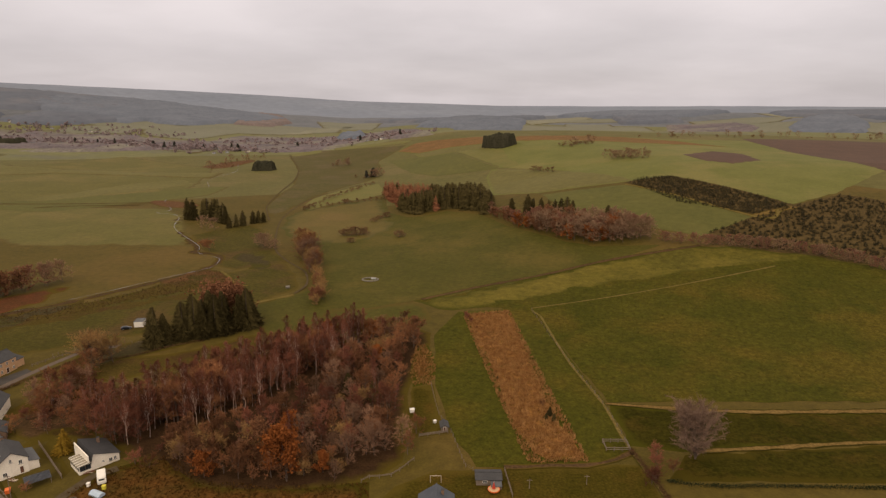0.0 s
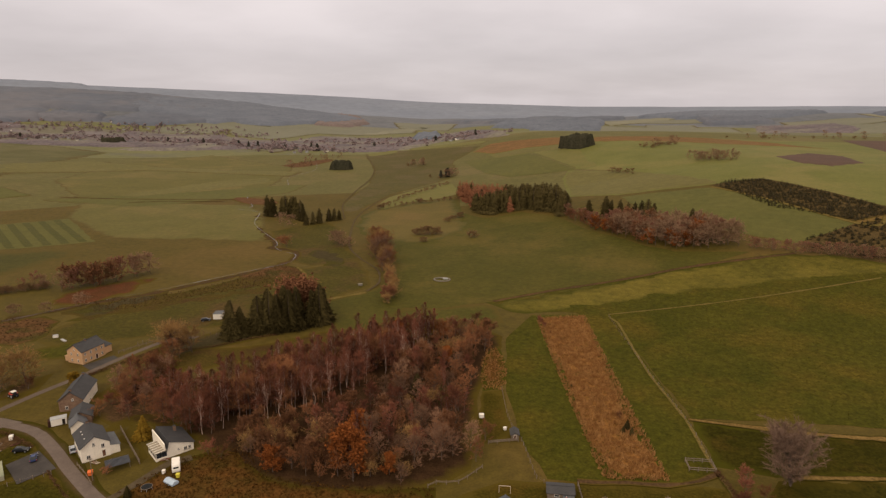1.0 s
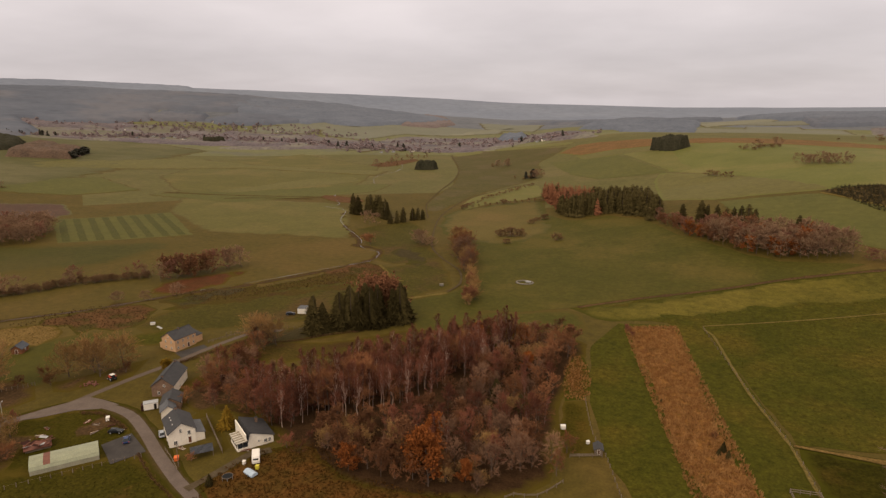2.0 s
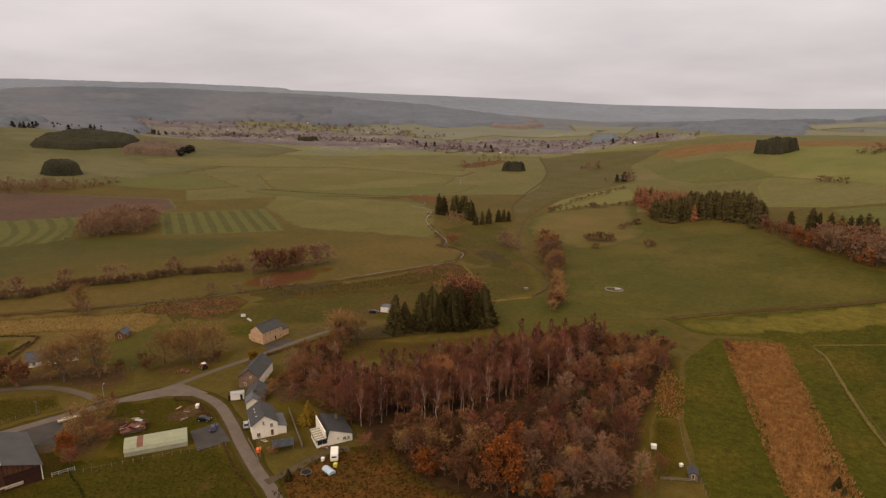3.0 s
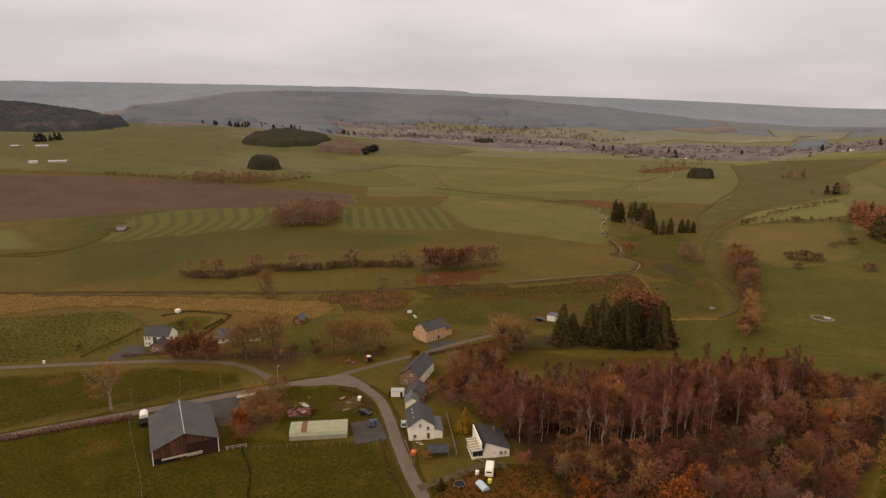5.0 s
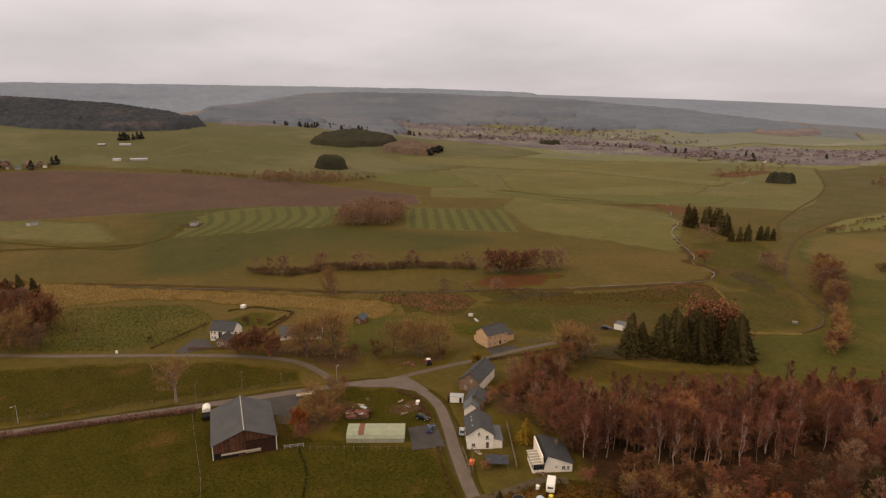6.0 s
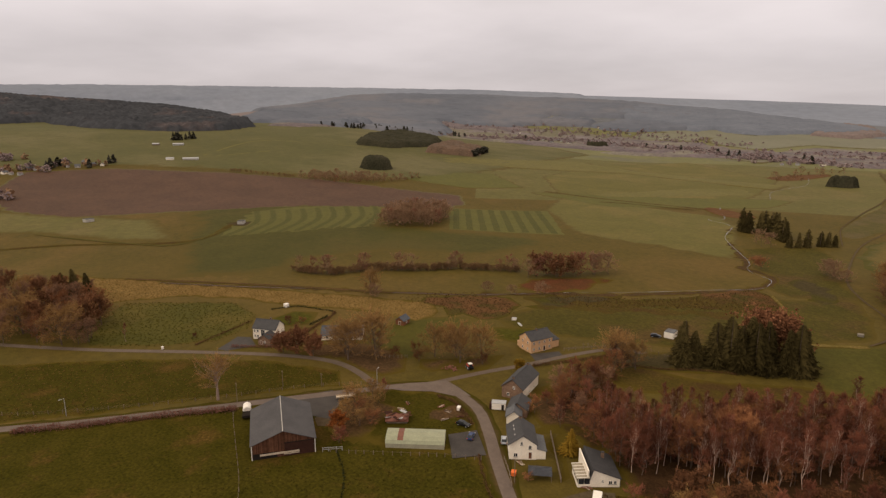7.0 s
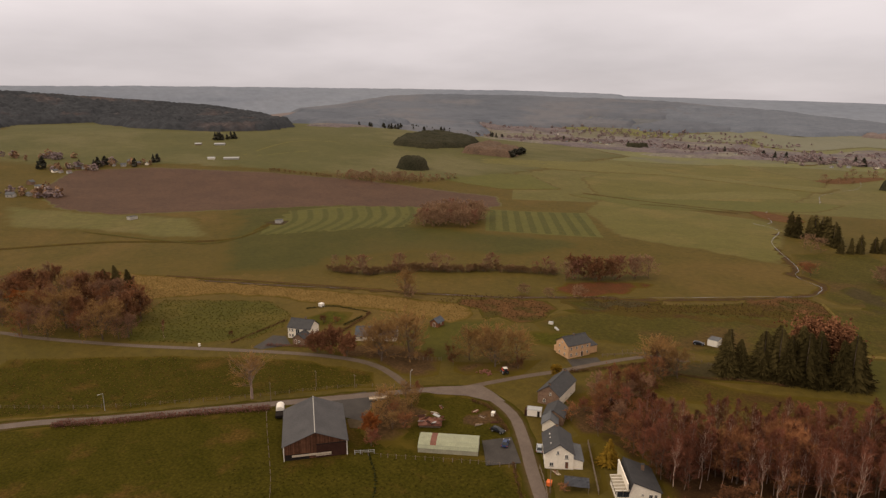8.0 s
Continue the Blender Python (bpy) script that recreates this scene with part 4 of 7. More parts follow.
def conifer(seed, h, base_r, low=.06, tiers=22, per=9, droop=.35, taper=.68, fan=.34):
    """A conifer: a straight stem and tiers of drooping boughs, each a ragged fan."""
    w = Wood(seed)
    r = w.rng
    w.tube([Vector((0, 0, -.1)), Vector((0, 0, h * .5)), Vector((0, 0, h))], [h * .014, h * .008, .02], 6)
    for k in range(tiers):
        u = low + (1 - low) * (k + r.uniform(-.2, .3)) / tiers
        u = min(.99, max(low, u))
        reach = base_r * (1 - u) ** taper * r.uniform(.85, 1.1) + .15
        for j in range(max(4, int(per * (1 - .5 * u)))):
            az = 2 * math.pi * (j + r.random()) / per
            rr = reach * r.uniform(.6, 1.15)
            out = Vector((math.cos(az), math.sin(az), 0))
            side = Vector((-out.y, out.x, 0))
            z = u * h
            n = len(w.lv)
            wd = rr * fan + .1
            pts = [Vector((0, 0, z)), out * rr * .5 + side * wd + Vector((0, 0, z - droop * rr * .25)), out * rr + Vector((0, 0, z - droop * rr * r.uniform(.6, 1.2))),
                   out * rr * .5 - side * wd + Vector((0, 0, z - droop * rr * .4)), out * rr * .55 + Vector((0, 0, z + rr * .1))]
            w.lv += [tuple(p) for p in pts]
            w.lf += [(n, n + 1, n + 4), (n + 4, n + 1, n + 2), (n + 4, n + 2, n + 3), (n, n + 4, n + 3)]
            for t in range(4):
                b = out * rr * r.uniform(.3, 1) + Vector((0, 0, z - droop * rr * .5))
                w.blade(b, (out + side * r.gauss(0, .8) + Vector((0, 0, r.uniform(-.5, .1)))).normalized(), rr * .4 + .2, .12 + rr * .07)
    return w


protos = {}


def proto(key, wood, bark, cover, name, label, crown="crown"):
    protos.setdefault(key, []).append((wood, M[bark], M[cover], name, label, crown))


for s in range(5):
    proto("birch", bare_tree(10 + s, 16, 2.3, .3, 24, 20, .05, 1.0, trunk_r=.12), "birch_bark", "twig_red", "birch", "tall leafless birch with a pale trunk and reddish twigs")
    proto("brown", bare_tree(20 + s, 10.5, 4.2, .05, 26, 22, .068, .55, stems=2, trunk_r=.11), "trunk", "twig_brown", "tree", "leafless broad-leaved tree with grey-brown twigs")
    proto("red", bare_tree(30 + s, 11.5, 3.6, .08, 26, 21, .066, .65, trunk_r=.11), "trunk", "twig_red", "tree", "leafless tree with reddish-brown twigs")
for s in range(3):
    proto("oak", bare_tree(40 + s, 9.5, 3.9, .08, 22, 3, .07, .55, leaves=30, leaf_size=.38), "trunk", "leaf_orange", "oak", "small oak that keeps its orange leaves")
    proto("russet", bare_tree(45 + s, 11, 3.8, .12, 22, 8, .07, .65, leaves=18, leaf_size=.34), "trunk", "leaf_russet", "tree", "tree with russet autumn leaves")
    proto("big", bare_tree(50 + s, 12.5, 8.0, .05, 54, 40, .065, .5, leaves=2, leaf_size=.26, trunk_r=.3), "trunk", "twig_gold", "tree", "large leafless tree with a wide round crown")
    proto("shrub", bare_tree(55 + s, 4, 2.6, .1, 20, 16, .06, .6, stems=4, trunk_r=.05), "trunk", "twig_brown", "shrub", "leafless brown shrub with many stems")
    proto("redshrub", bare_tree(58 + s, 4, 2.4, .1, 20, 16, .06, .6, stems=4, trunk_r=.05), "trunk", "twig_red", "shrub", "leafless reddish shrub with many stems")
    proto("fir", conifer(60 + s, 19, 5.6, .01, 46, 24, .5, .52, .17), "trunk", "needles", "spruce", "tall dark green spruce with drooping boughs")
    proto("xfir", conifer(80 + s, 19, 5.4, .01, 22, 14, .5, .5, .22), "trunk", "needles", "spruce", "dark spruce")
    proto("xlarch", conifer(85 + s, 18, 5.0, .04, 14, 8, .35, .5), "trunk", "larch", "larch", "rusty larch")
    proto("xbrown", bare_tree(90 + s, 11, 4.8, .04, 16, 13, .17, .5, trunk_r=.1), "trunk", "twig_pink", "tree", "bare tree")
    proto("xred", bare_tree(95 + s, 11.5, 4.4, .05, 16, 13, .17, .55, trunk_r=.1), "trunk", "twig_rose", "tree", "bare tree")
    proto("xrusset", bare_tree(105 + s, 11, 4.4, .03, 15, 8, .18, .5, leaves=6, leaf_size=.5, trunk_r=.1), "trunk", "leaf_russet", "tree", "russet tree")
    proto("xoak", bare_tree(110 + s, 10, 4.2, .03, 15, 3, .2, .5, leaves=10, leaf_size=.55, trunk_r=.1), "trunk", "leaf_orange", "tree", "orange tree")
    proto("xshrub", bare_tree(115 + s, 4, 2.8, .05, 14, 11, .14, .5, stems=3, trunk_r=.06), "trunk", "twig_dark", "shrub", "shrub")
    proto("young", conifer(120 + s, 1.9, 1.0, .0, 5, 6, .2), "trunk", "young_needles", "young_conifer", "young conifer")
proto("white_birch", bare_tree(136, 16, 3.0, .25, 36, 14, .045, 1.1, trunk_r=.125), "white_bark", "twig_red", "birch", "tall birch with a bright white trunk")
proto("white_birch", bare_tree(137, 15, 3.0, .25, 38, 14, .045, 1.1, stems=2, trunk_r=.12), "white_bark", "twig_red", "birch", "tall twin-stemmed birch with white trunks")
proto("willow", bare_tree(131, 15.5, 7.4, .03, 120, 46, .06, .85, stems=7, trunk_r=.2), "trunk", "twig_grey", "willow", "large grey leafless willow with a round crown")
proto("pollard", bare_tree(133, 14.5, 6.6, .36, 40, 26, .06, .6, stems=2, trunk_r=.42), "birch_bark", "twig_gold", "tree", "leafless tree with a forked pale trunk and golden twigs")
for s in range(3):
    proto("gold", bare_tree(160 + s, 8.0, 4.0, .05, 28, 17, .06, .6, stems=4, leaves=3, leaf_size=.3, trunk_r=.09), "trunk", "twig_gold", "tree", "bushy golden-brown tree with many stems")
    proto("copper", bare_tree(163 + s, 8.5, 5.0, .06, 34, 8, .06, .5, leaves=26, leaf_size=.36, trunk_r=.16), "trunk", "copper_leaf", "copper_beech", "copper beech with dark russet leaves")
proto("yellow", conifer(70, 8.5, 2.9, .02, 30, 18, .15, .62, .2), "trunk", "leaf_yellow", "cypress", "small conical golden cypress")
proto("yellow_bush", bare_tree(72, 4.5, 2.2, .05, 16, 2, .06, .6, leaves=22, leaf_size=.3, stems=2, trunk_r=.06), "trunk", "leaf_yellow", "shrub", "yellow-leaved shrub beside the stone house")


def tuft(seed, h, w_, n, tall, size=.2, lie=0.0):
    """A tree so far off that only its ragged outline shows."""
    w = Wood(seed)
    r = w.rng
    w.tube([Vector((0, 0, -.3)), Vector((0, 0, h * .5))], [.2, .1], 3)
    for k in range(n):
        u = r.random()
        rad = w_ * ((1 - u) * .95 + .05 if tall else math.sin(math.pi * (.12 + .84 * u)))
        a = r.uniform(0, 2 * math.pi)
        q = rad * math.sqrt(r.random())
        w.leaf(Vector((q * math.cos(a), q * math.sin(a), h * (.08 + .9 * u))), h * size, lie)
    return w


for s in range(3):
    proto("vfir", tuft(140 + s, 15, 5.2, 44, True, .24, .4), "copse_dark", "copse_dark", "spruce", "far spruce")
    proto("hdark", tuft(180 + s, 12, 4.8, 60, False, .25, .9), "copse_dark", "copse_dark", "spruce", "far spruce")
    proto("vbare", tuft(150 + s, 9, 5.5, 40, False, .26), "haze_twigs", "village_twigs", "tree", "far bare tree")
    proto("vred", tuft(155 + s, 10, 5, 40, False, .24), "trunk", "twig_pink", "tree", "far bare tree")
for s in range(4):
    proto("dun", bare_tree(190 + s, 9.5, 3.8, .06, 28, 24, .055, .6, stems=2, trunk_r=.1), "trunk", "twig_dun", "tree", "leafless tree with fine dun twigs")
made_first = {}


def plant(key, x, y, scale=1.0, group="", label="", rng=random):
    """Stands one tree of a kind on the ground: the first builds its meshes, the others share them."""
    k = rng.randrange(len(protos[key]))
    m = pose(x, y, z_at(x, y) - .05, 0, 0, rng.uniform(0, 360)) @ Matrix.Diagonal((scale * rng.uniform(.9, 1.1), scale * rng.uniform(.9, 1.1), scale, 1))
    if (key, k) not in made_first:
        wood, bark, cover, name, text, crown = protos[key][k]
        ob = wood.thing(name, bark, cover, text, crown)
        made_first[key, k] = ob
    else:
        src = made_first[key, k]
        ob = new(src.name.split(".")[0])
        tagged(ob, src["label"], src["category"])
        for c in src.children:
            part_ob = new(c.name.split(".")[0], c.data)
            part_ob.parent = ob
    ob.matrix_world = m
    if group:
        ob["group"] = group
    if label:
        ob["label"] = label
    return ob


def inside(x, y, poly):
    hit, j = False, len(poly) - 1
    for i in range(len(poly)):
        (xa, ya), (xb, yb) = poly[i], poly[j]
        if (ya > y) != (yb > y) and x < (xb - xa) * (y - ya) / (yb - ya) + xa:
            hit = not hit
        j = i
    return hit


def scatter(poly, spacing, rng):
    """Points about so far apart inside an outline."""
    xs, ys = [p[0] for p in poly], [p[1] for p in poly]
    out = []
    y = min(ys)
    while y < max(ys):
        x = min(xs)
        while x < max(xs):
            px, py = x + rng.uniform(-.45, .45) * spacing, y + rng.uniform(-.45, .45) * spacing
            if inside(px, py, poly):
                out.append((px, py))
            x += spacing
        y += spacing
    return out


def grove(poly, spacing, kinds, scales, group, seed):
    rng = random.Random(seed)
    keys, weights = zip(*kinds)
    for x, y in scatter(poly, spacing, rng):
        plant(rng.choices(keys, weights)[0], x, y, rng.uniform(*scales), group, rng=rng)


def row(pts, spacing, kinds, scales, group, seed, off=1.5):
    rng = random.Random(seed)
    keys, weights = zip(*kinds)
    for p in smooth_line(pts, spacing):
        plant(rng.choices(keys, weights)[0], p.x + rng.uniform(-off, off), p.y + rng.uniform(-off, off), rng.uniform(*scales), group, rng=rng)


def stuff(name, label, items, seed, category="wood"):
    """Many trees of far woods and hedges joined into one mesh."""
    rng = random.Random(seed)
    cover_names, vs, loops, totals, slots = [], [], [], [], []
    base = 0
    for key, x, y, scale in items:
        wood, bark, cover, *_ = protos[key][rng.randrange(len(protos[key]))]
        a, sx = rng.uniform(0, 6.283), scale * rng.uniform(.85, 1.2)
        ca, sa, z0 = math.cos(a) * sx, math.sin(a) * sx, z_at(x, y) - .1
        for verts, faces, m in ((wood.v, wood.f, bark), (wood.lv, wood.lf, cover)):
            if not verts:
                continue
            if m not in cover_names:
                cover_names.append(m)
            v = np.array(verts)
            vs.append(np.stack([x + ca * v[:, 0] - sa * v[:, 1], y + sa * v[:, 0] + ca * v[:, 1], z0 + scale * v[:, 2]], -1))
            for f in faces:
                loops.extend(q + base for q in f)
                totals.append(len(f))
            slots += [cover_names.index(m)] * len(faces)
            base += len(v)
    co = np.concatenate(vs)
    me = bpy.data.meshes.new(name)
    me.vertices.add(len(co))
    me.vertices.foreach_set("co", co.astype(np.float32).ravel())
    me.loops.add(len(loops))
    me.loops.foreach_set("vertex_index", np.array(loops, np.int32))
    me.polygons.add(len(totals))
    t = np.array(totals, np.int32)
    me.polygons.foreach_set("loop_start", np.concatenate([[0], np.cumsum(t)[:-1]]).astype(np.int32))
    for m in cover_names:
        me.materials.append(m)
    me.polygons.foreach_set("material_index", np.array(slots, np.int32))
    me.update(calc_edges=True)
    return tagged(new(name, me), label, category, kind="stuff")


def canopy(name, label, poly, high, cell, material, seed, dome=False, low=.72):
    """The closed crowns of a far wood: a bumpy sheet that falls to the ground along its edge."""
    xs, ys = [p[0] for p in poly], [p[1] for p in poly]
    nx, ny = int((max(xs) - min(xs)) / cell) + 3, int((max(ys) - min(ys)) / cell) + 3
    gx, gy = np.meshgrid(min(xs) - cell + np.arange(nx) * cell, min(ys) - cell + np.arange(ny) * cell)
    rr = np.random.RandomState(seed)
    gx, gy = gx + rr.uniform(-.3, .3, gx.shape) * cell, gy + rr.uniform(-.3, .3, gy.shape) * cell
    within = np.zeros(gx.shape, bool)
    j = len(poly) - 1
    for i in range(len(poly)):
        (xa, ya), (xb, yb) = poly[i], poly[j]
        if ya != yb:
            within ^= ((ya > gy) != (yb > gy)) & (gx < (xb - xa) * (gy - ya) / (yb - ya) + xa)
        j = i
    core = within.astype(float)
    for _ in range(3 if nx > 28 else 0):
        pad = np.pad(core, 1)
        core = (pad[1:-1, 1:-1] * 2 + pad[:-2, 1:-1] + pad[2:, 1:-1] + pad[1:-1, :-2] + pad[1:-1, 2:]) / 6
    z = height(gx, gy) + np.where(within, high * (.35 + .65 * core) * rr.uniform(low, 1.08, gx.shape), -.5)
    if dome:
        cx, cy = sum(xs) / len(xs), sum(ys) / len(ys)
        far_off = np.hypot((gx - cx) / (max(xs) - cx), (gy - cy) / (max(ys) - cy))
        z = np.where(within, height(gx, gy) + high * np.clip(1.06 - far_off ** 4, .05, 1) ** .4 * rr.uniform(.9, 1.05, gx.shape), z)
    ids = np.arange(nx * ny).reshape(ny, nx)
    keep = within[:-1, :-1] | within[1:, :-1] | within[:-1, 1:] | within[1:, 1:]
    q = np.stack([ids[:-1, :-1], ids[:-1, 1:], ids[1:, 1:], ids[1:, :-1]], -1)[keep]
    used, q = np.unique(q, return_inverse=True)
    co = np.stack([gx.ravel(), gy.ravel(), z.ravel()], -1)[used]
    return tagged(new(name, mesh_of(name, co.tolist(), q.reshape(-1, 4).tolist(), [M[material]], smooth=True)), label, "wood", kind="stuff")


def far_grove(poly, spacing, kinds, scales, name, label, seed, clear=()):
    rng = random.Random(seed)
    keys, weights = zip(*kinds)
    items = [(rng.choices(keys, weights)[0], x, y, rng.uniform(*scales)) for x, y in scatter(poly, spacing, rng) if not any(inside(x, y, c) for c in clear)]
    return stuff(name, label, items, seed)


def far_row(pts, spacing, kinds, scales, name, label, seed, off=1.5, depth=1):
    rng = random.Random(seed)
    keys, weights = zip(*kinds)
    items = [(rng.choices(keys, weights)[0], p.x + rng.uniform(-off, off), p.y + rng.uniform(-off, off), rng.uniform(*scales)) for p in smooth_line(pts, spacing) for _ in range(depth)]
    return stuff(name, label, items, seed, "hedge")


# ---- woods near the houses: every tree a thing of its own ----
grove([(-116, 180), (-106, 190), (-98, 203), (-87, 216), (-75, 229), (-63, 246), (-47, 260), (-33, 263), (-36, 240), (-56, 207), (-66, 192), (-80, 181), (-96, 168), (-108, 172)], 3.7,
      (("birch", 6), ("red", 2.2), ("brown", 1)), (.68, .95), "birches of the wood", 1)
grove([(-33, 263), (-20, 267), (-10, 268), (-8, 256), (-14, 236), (-15, 205), (-14, 180), (-18, 160), (-40, 153), (-56, 153), (-60, 176), (-58, 190), (-52, 207), (-36, 240)], 5.5,
      (("brown", 4), ("dun", 3.4), ("red", 2.4), ("russet", 1.3), ("oak", .35), ("birch", .8), ("gold", .5)), (.55, .98), "bare trees of the wood", 2)
# the low russet fringe before the birches
grove([(-92, 162), (-84, 164), (-70, 157), (-56, 153), (-40, 152), (-26, 154), (-28, 160), (-54, 172), (-64, 180), (-74, 177), (-84, 172)], 4.4,
      (("russet", 2.2), ("gold", 2), ("brown", 2), ("dun", 1.4), ("redshrub", 1), ("oak", .25)), (.45, .72), "fringe of the wood", 3)
for x, y, key, s in ((-43, 154, "oak", 1.35), (-47, 159, "oak", 1.0), (-52, 163, "russet", 1.0), (-66, 154, "oak", .7), (-70, 158, "russet", .8), (-49, 250, "oak", .95), (-31, 258, "oak", .7), (-37, 262, "yellow_bush", 1.3), (-33, 203, "fir", .5), (-24, 201, "fir", .42),
                     (-28, 222, "fir", .36), (-17, 238, "fir", .3), (-47, 176, "oak", .75), (-28, 178, "dun", .95), (-20, 166, "dun", 1.05), (-26, 232, "oak", .7), (-12, 172, "dun", .8), (-100, 176, "fir", .34)):
    plant(key, x, y, s, label="" if key != "fir" else "small dark spruce among the bare trees")
rng_w = random.Random(8)
for x, y in ((-95, 170), (-93, 179), (-83, 183), (-81, 184), (-78, 182), (-76, 184), (-69, 191), (-67, 193), (-90, 188), (-98, 184), (-103, 186), (-97, 195), (-84, 204), (-72, 212), (-55, 222), (-74, 199), (-60, 208), (-50, 236), (-64, 230), (-47, 244), (-86, 212), (-78, 222), (-58, 228), (-62, 196), (-88, 196), (-42, 226), (-40, 250), (-92, 204), (-69, 222), (-54, 212)):
    plant("white_birch", x + rng_w.uniform(-.7, .7), y + rng_w.uniform(-.7, .7), rng_w.uniform(.82, 1.02), "birches of the wood", rng=rng_w)
for x, y, s in ((-122, 249, .92), (-119, 252, .72), (-113, 256, .93), (-109, 259, 1.0), (-105, 259, .93), (-101, 262, 1.0), (-98, 264, .95), (-111, 264, .98), (-105, 266, 1.04), (-100, 268, .98), (-93, 269, .9), (-89.5, 270.5, 1.02), (-88, 274, .86)):
    plant("fir", x, y, s, "stand of spruces", rng=rng_w)
plant("copper", -104, 277, 1.85, label="copper-red tree behind the spruces")
plant("copper", -98, 280, 1.6, label="copper-red tree behind the spruces")
grove([(-140, 197), (-134, 180), (-124, 175), (-118, 181), (-124, 196), (-128, 210), (-132, 226), (-139, 230), (-141, 214)], 5.6, (("brown", 3), ("dun", 4), ("red", 2), ("gold", 1), ("shrub", 3), ("redshrub", 1)), (.5, .85), "thicket behind the stone house", 21)
field("thicket_floor", [(-140, 182), (-138, 198), (-126, 210), (-116, 206), (-108, 190), (-104, 178), (-110, 172), (-122, 177), (-128, 172)], M["marsh"], .2, "brown brambles and dead leaves behind the gardens", curved=True, soft=5.0)
grove([(-136, 184), (-136, 196), (-126, 208), (-116, 204), (-107, 186), (-108, 176), (-122, 180)], 4.2, (("redshrub", 2), ("shrub", 3), ("dun", 1.3), ("brown", 1), ("birch", .5)), (.5, .95), "brambles and shrubs behind the gardens", 22)
grove([(-109, 178), (-100, 190), (-90, 204), (-78, 218), (-64, 238), (-46, 254), (-40, 244), (-60, 212), (-72, 196), (-84, 186), (-97, 173)], 4.6, (("redshrub", 3), ("shrub", 2), ("brown", .8)), (.8, 1.5), "undergrowth of the birch wood", 23)
# single trees and garden trees
plant("willow", 75, 165, .95)
plant("pollard", -210, 106, .95)
plant("yellow", -112, 166, .92)
plant("yellow_bush", -158, 197, .9)
for x, y, s in ((-277, 215, .8), (-206, 167, 1.15), (-210, 157, 1.0), (-216, 160, .8), (-190, 184, .8), (-184, 190, .9), (-179, 187, .75), (-177, 197, .8), (-137, 228, .85), (-131, 231, .7), (-143, 240, .6)):
    plant("big", x, y, s, "bare trees round the hamlet")
for x, y, s in ((-228, 145, 1.0), (-222, 149, .85), (-233, 142, .8)):
    plant("copper", x, y, s, label="copper beech with dark russet leaves")
for x, y, s in ((-172, 131, .8), (-177, 138, .95), (-168, 127, .7), (-177, 145, .9), (-170, 138, .95), (-164, 131, .75), (-172, 144, .8), (-165, 137, .7), (-162, 122, .5)):
    plant("gold", x, y, s * .82, "trees beside the barn")
plant("oak", -165, 124, .6, label="small tree with orange leaves beside the barn")
for x, y, key, s in ((-168, 134, "brown", .6), (-160, 121, "redshrub", 1), (-176, 149, "red", .5), (-162, 134, "shrub", 1.1),
                     (-129, 185, "brown", .6), (-126, 193, "red", .75), (-134, 212, "brown", .8), (-123, 176, "red", .7), (-134, 177, "brown", .55), (-128, 203, "brown", .85), (-136, 203, "red", .7),
                     (-141, 208, "brown", .7), (-121, 181, "brown", .6), (-133, 220, "brown", .9), (-140, 218, "shrub", 1)):
    plant(key, x, y, s, label="small dark young spruce" if key == "fir" else "")
for x, y, key, s in ((-190, 176, "shrub", .9), (-196, 180, "shrub", 1), (-172, 192, "shrub", .9), (-216, 176, "shrub", 1), (-200, 172, "redshrub", .8), (-287, 99, "birch", .5), (-111, 147, "shrub", .5),
                     (-99, 138, "fir", .2), (-97, 172, "redshrub", 1), (-88, 160, "redshrub", .9), (-83, 158, "shrub", .9), (35, 197, "shrub", .5), (36, 190, "fir", .2), (34.5, 188, "fir", .13), (37, 187, "fir", .15), (21, 218, "fir", .08), (12, 282, "redshrub", .6), (13.5, 277, "redshrub", .5), (11.5, 286, "redshrub", .5), (16, 270, "shrub", .25), (18, 262, "shrub", .22),
                     (62, 160, "redshrub", .9), (60, 155, "redshrub", .8), (66, 158, "shrub", .8), (58, 152, "redshrub", 1.0), (64, 166, "redshrub", .9), (-8, 178, "brown", .6), (-10, 166, "brown", .65),
                     (-160, 416, "shrub", 1.6), (-166, 420, "shrub", 1.3), (-262, 160, "redshrub", .8), (-258, 164, "shrub", .7), (-272, 122, "redshrub", .5)):
    plant(key, x, y, s, label="small dark young spruce" if key == "fir" else "")
# the wood beside the western lane
far_grove([(-331, 48), (-313, 60), (-297, 75), (-293, 84), (-300, 96), (-322, 100), (-352, 108), (-380, 98), (-410, 76), (-400, 40)], 7.2, (("russet", 1.0), ("brown", 2.0), ("dun", 2.6), ("gold", 1.6), ("big", .7), ("oak", .3)), (.8, 1.25), "lane_wood", "bare and russet wood beside the lane", 13)
for x, y, s in ((-368, 97, .85), (-359, 101, .8), (-376, 94, .7)):
    plant("fir", x, y, s, label="dark spruce at the back of the lane wood")
for x, y, s in ((-330, 78, 1.25), (-318, 92, 1.1)):
    plant("russet", x, y, s, label="russet oak at the edge of the lane wood")

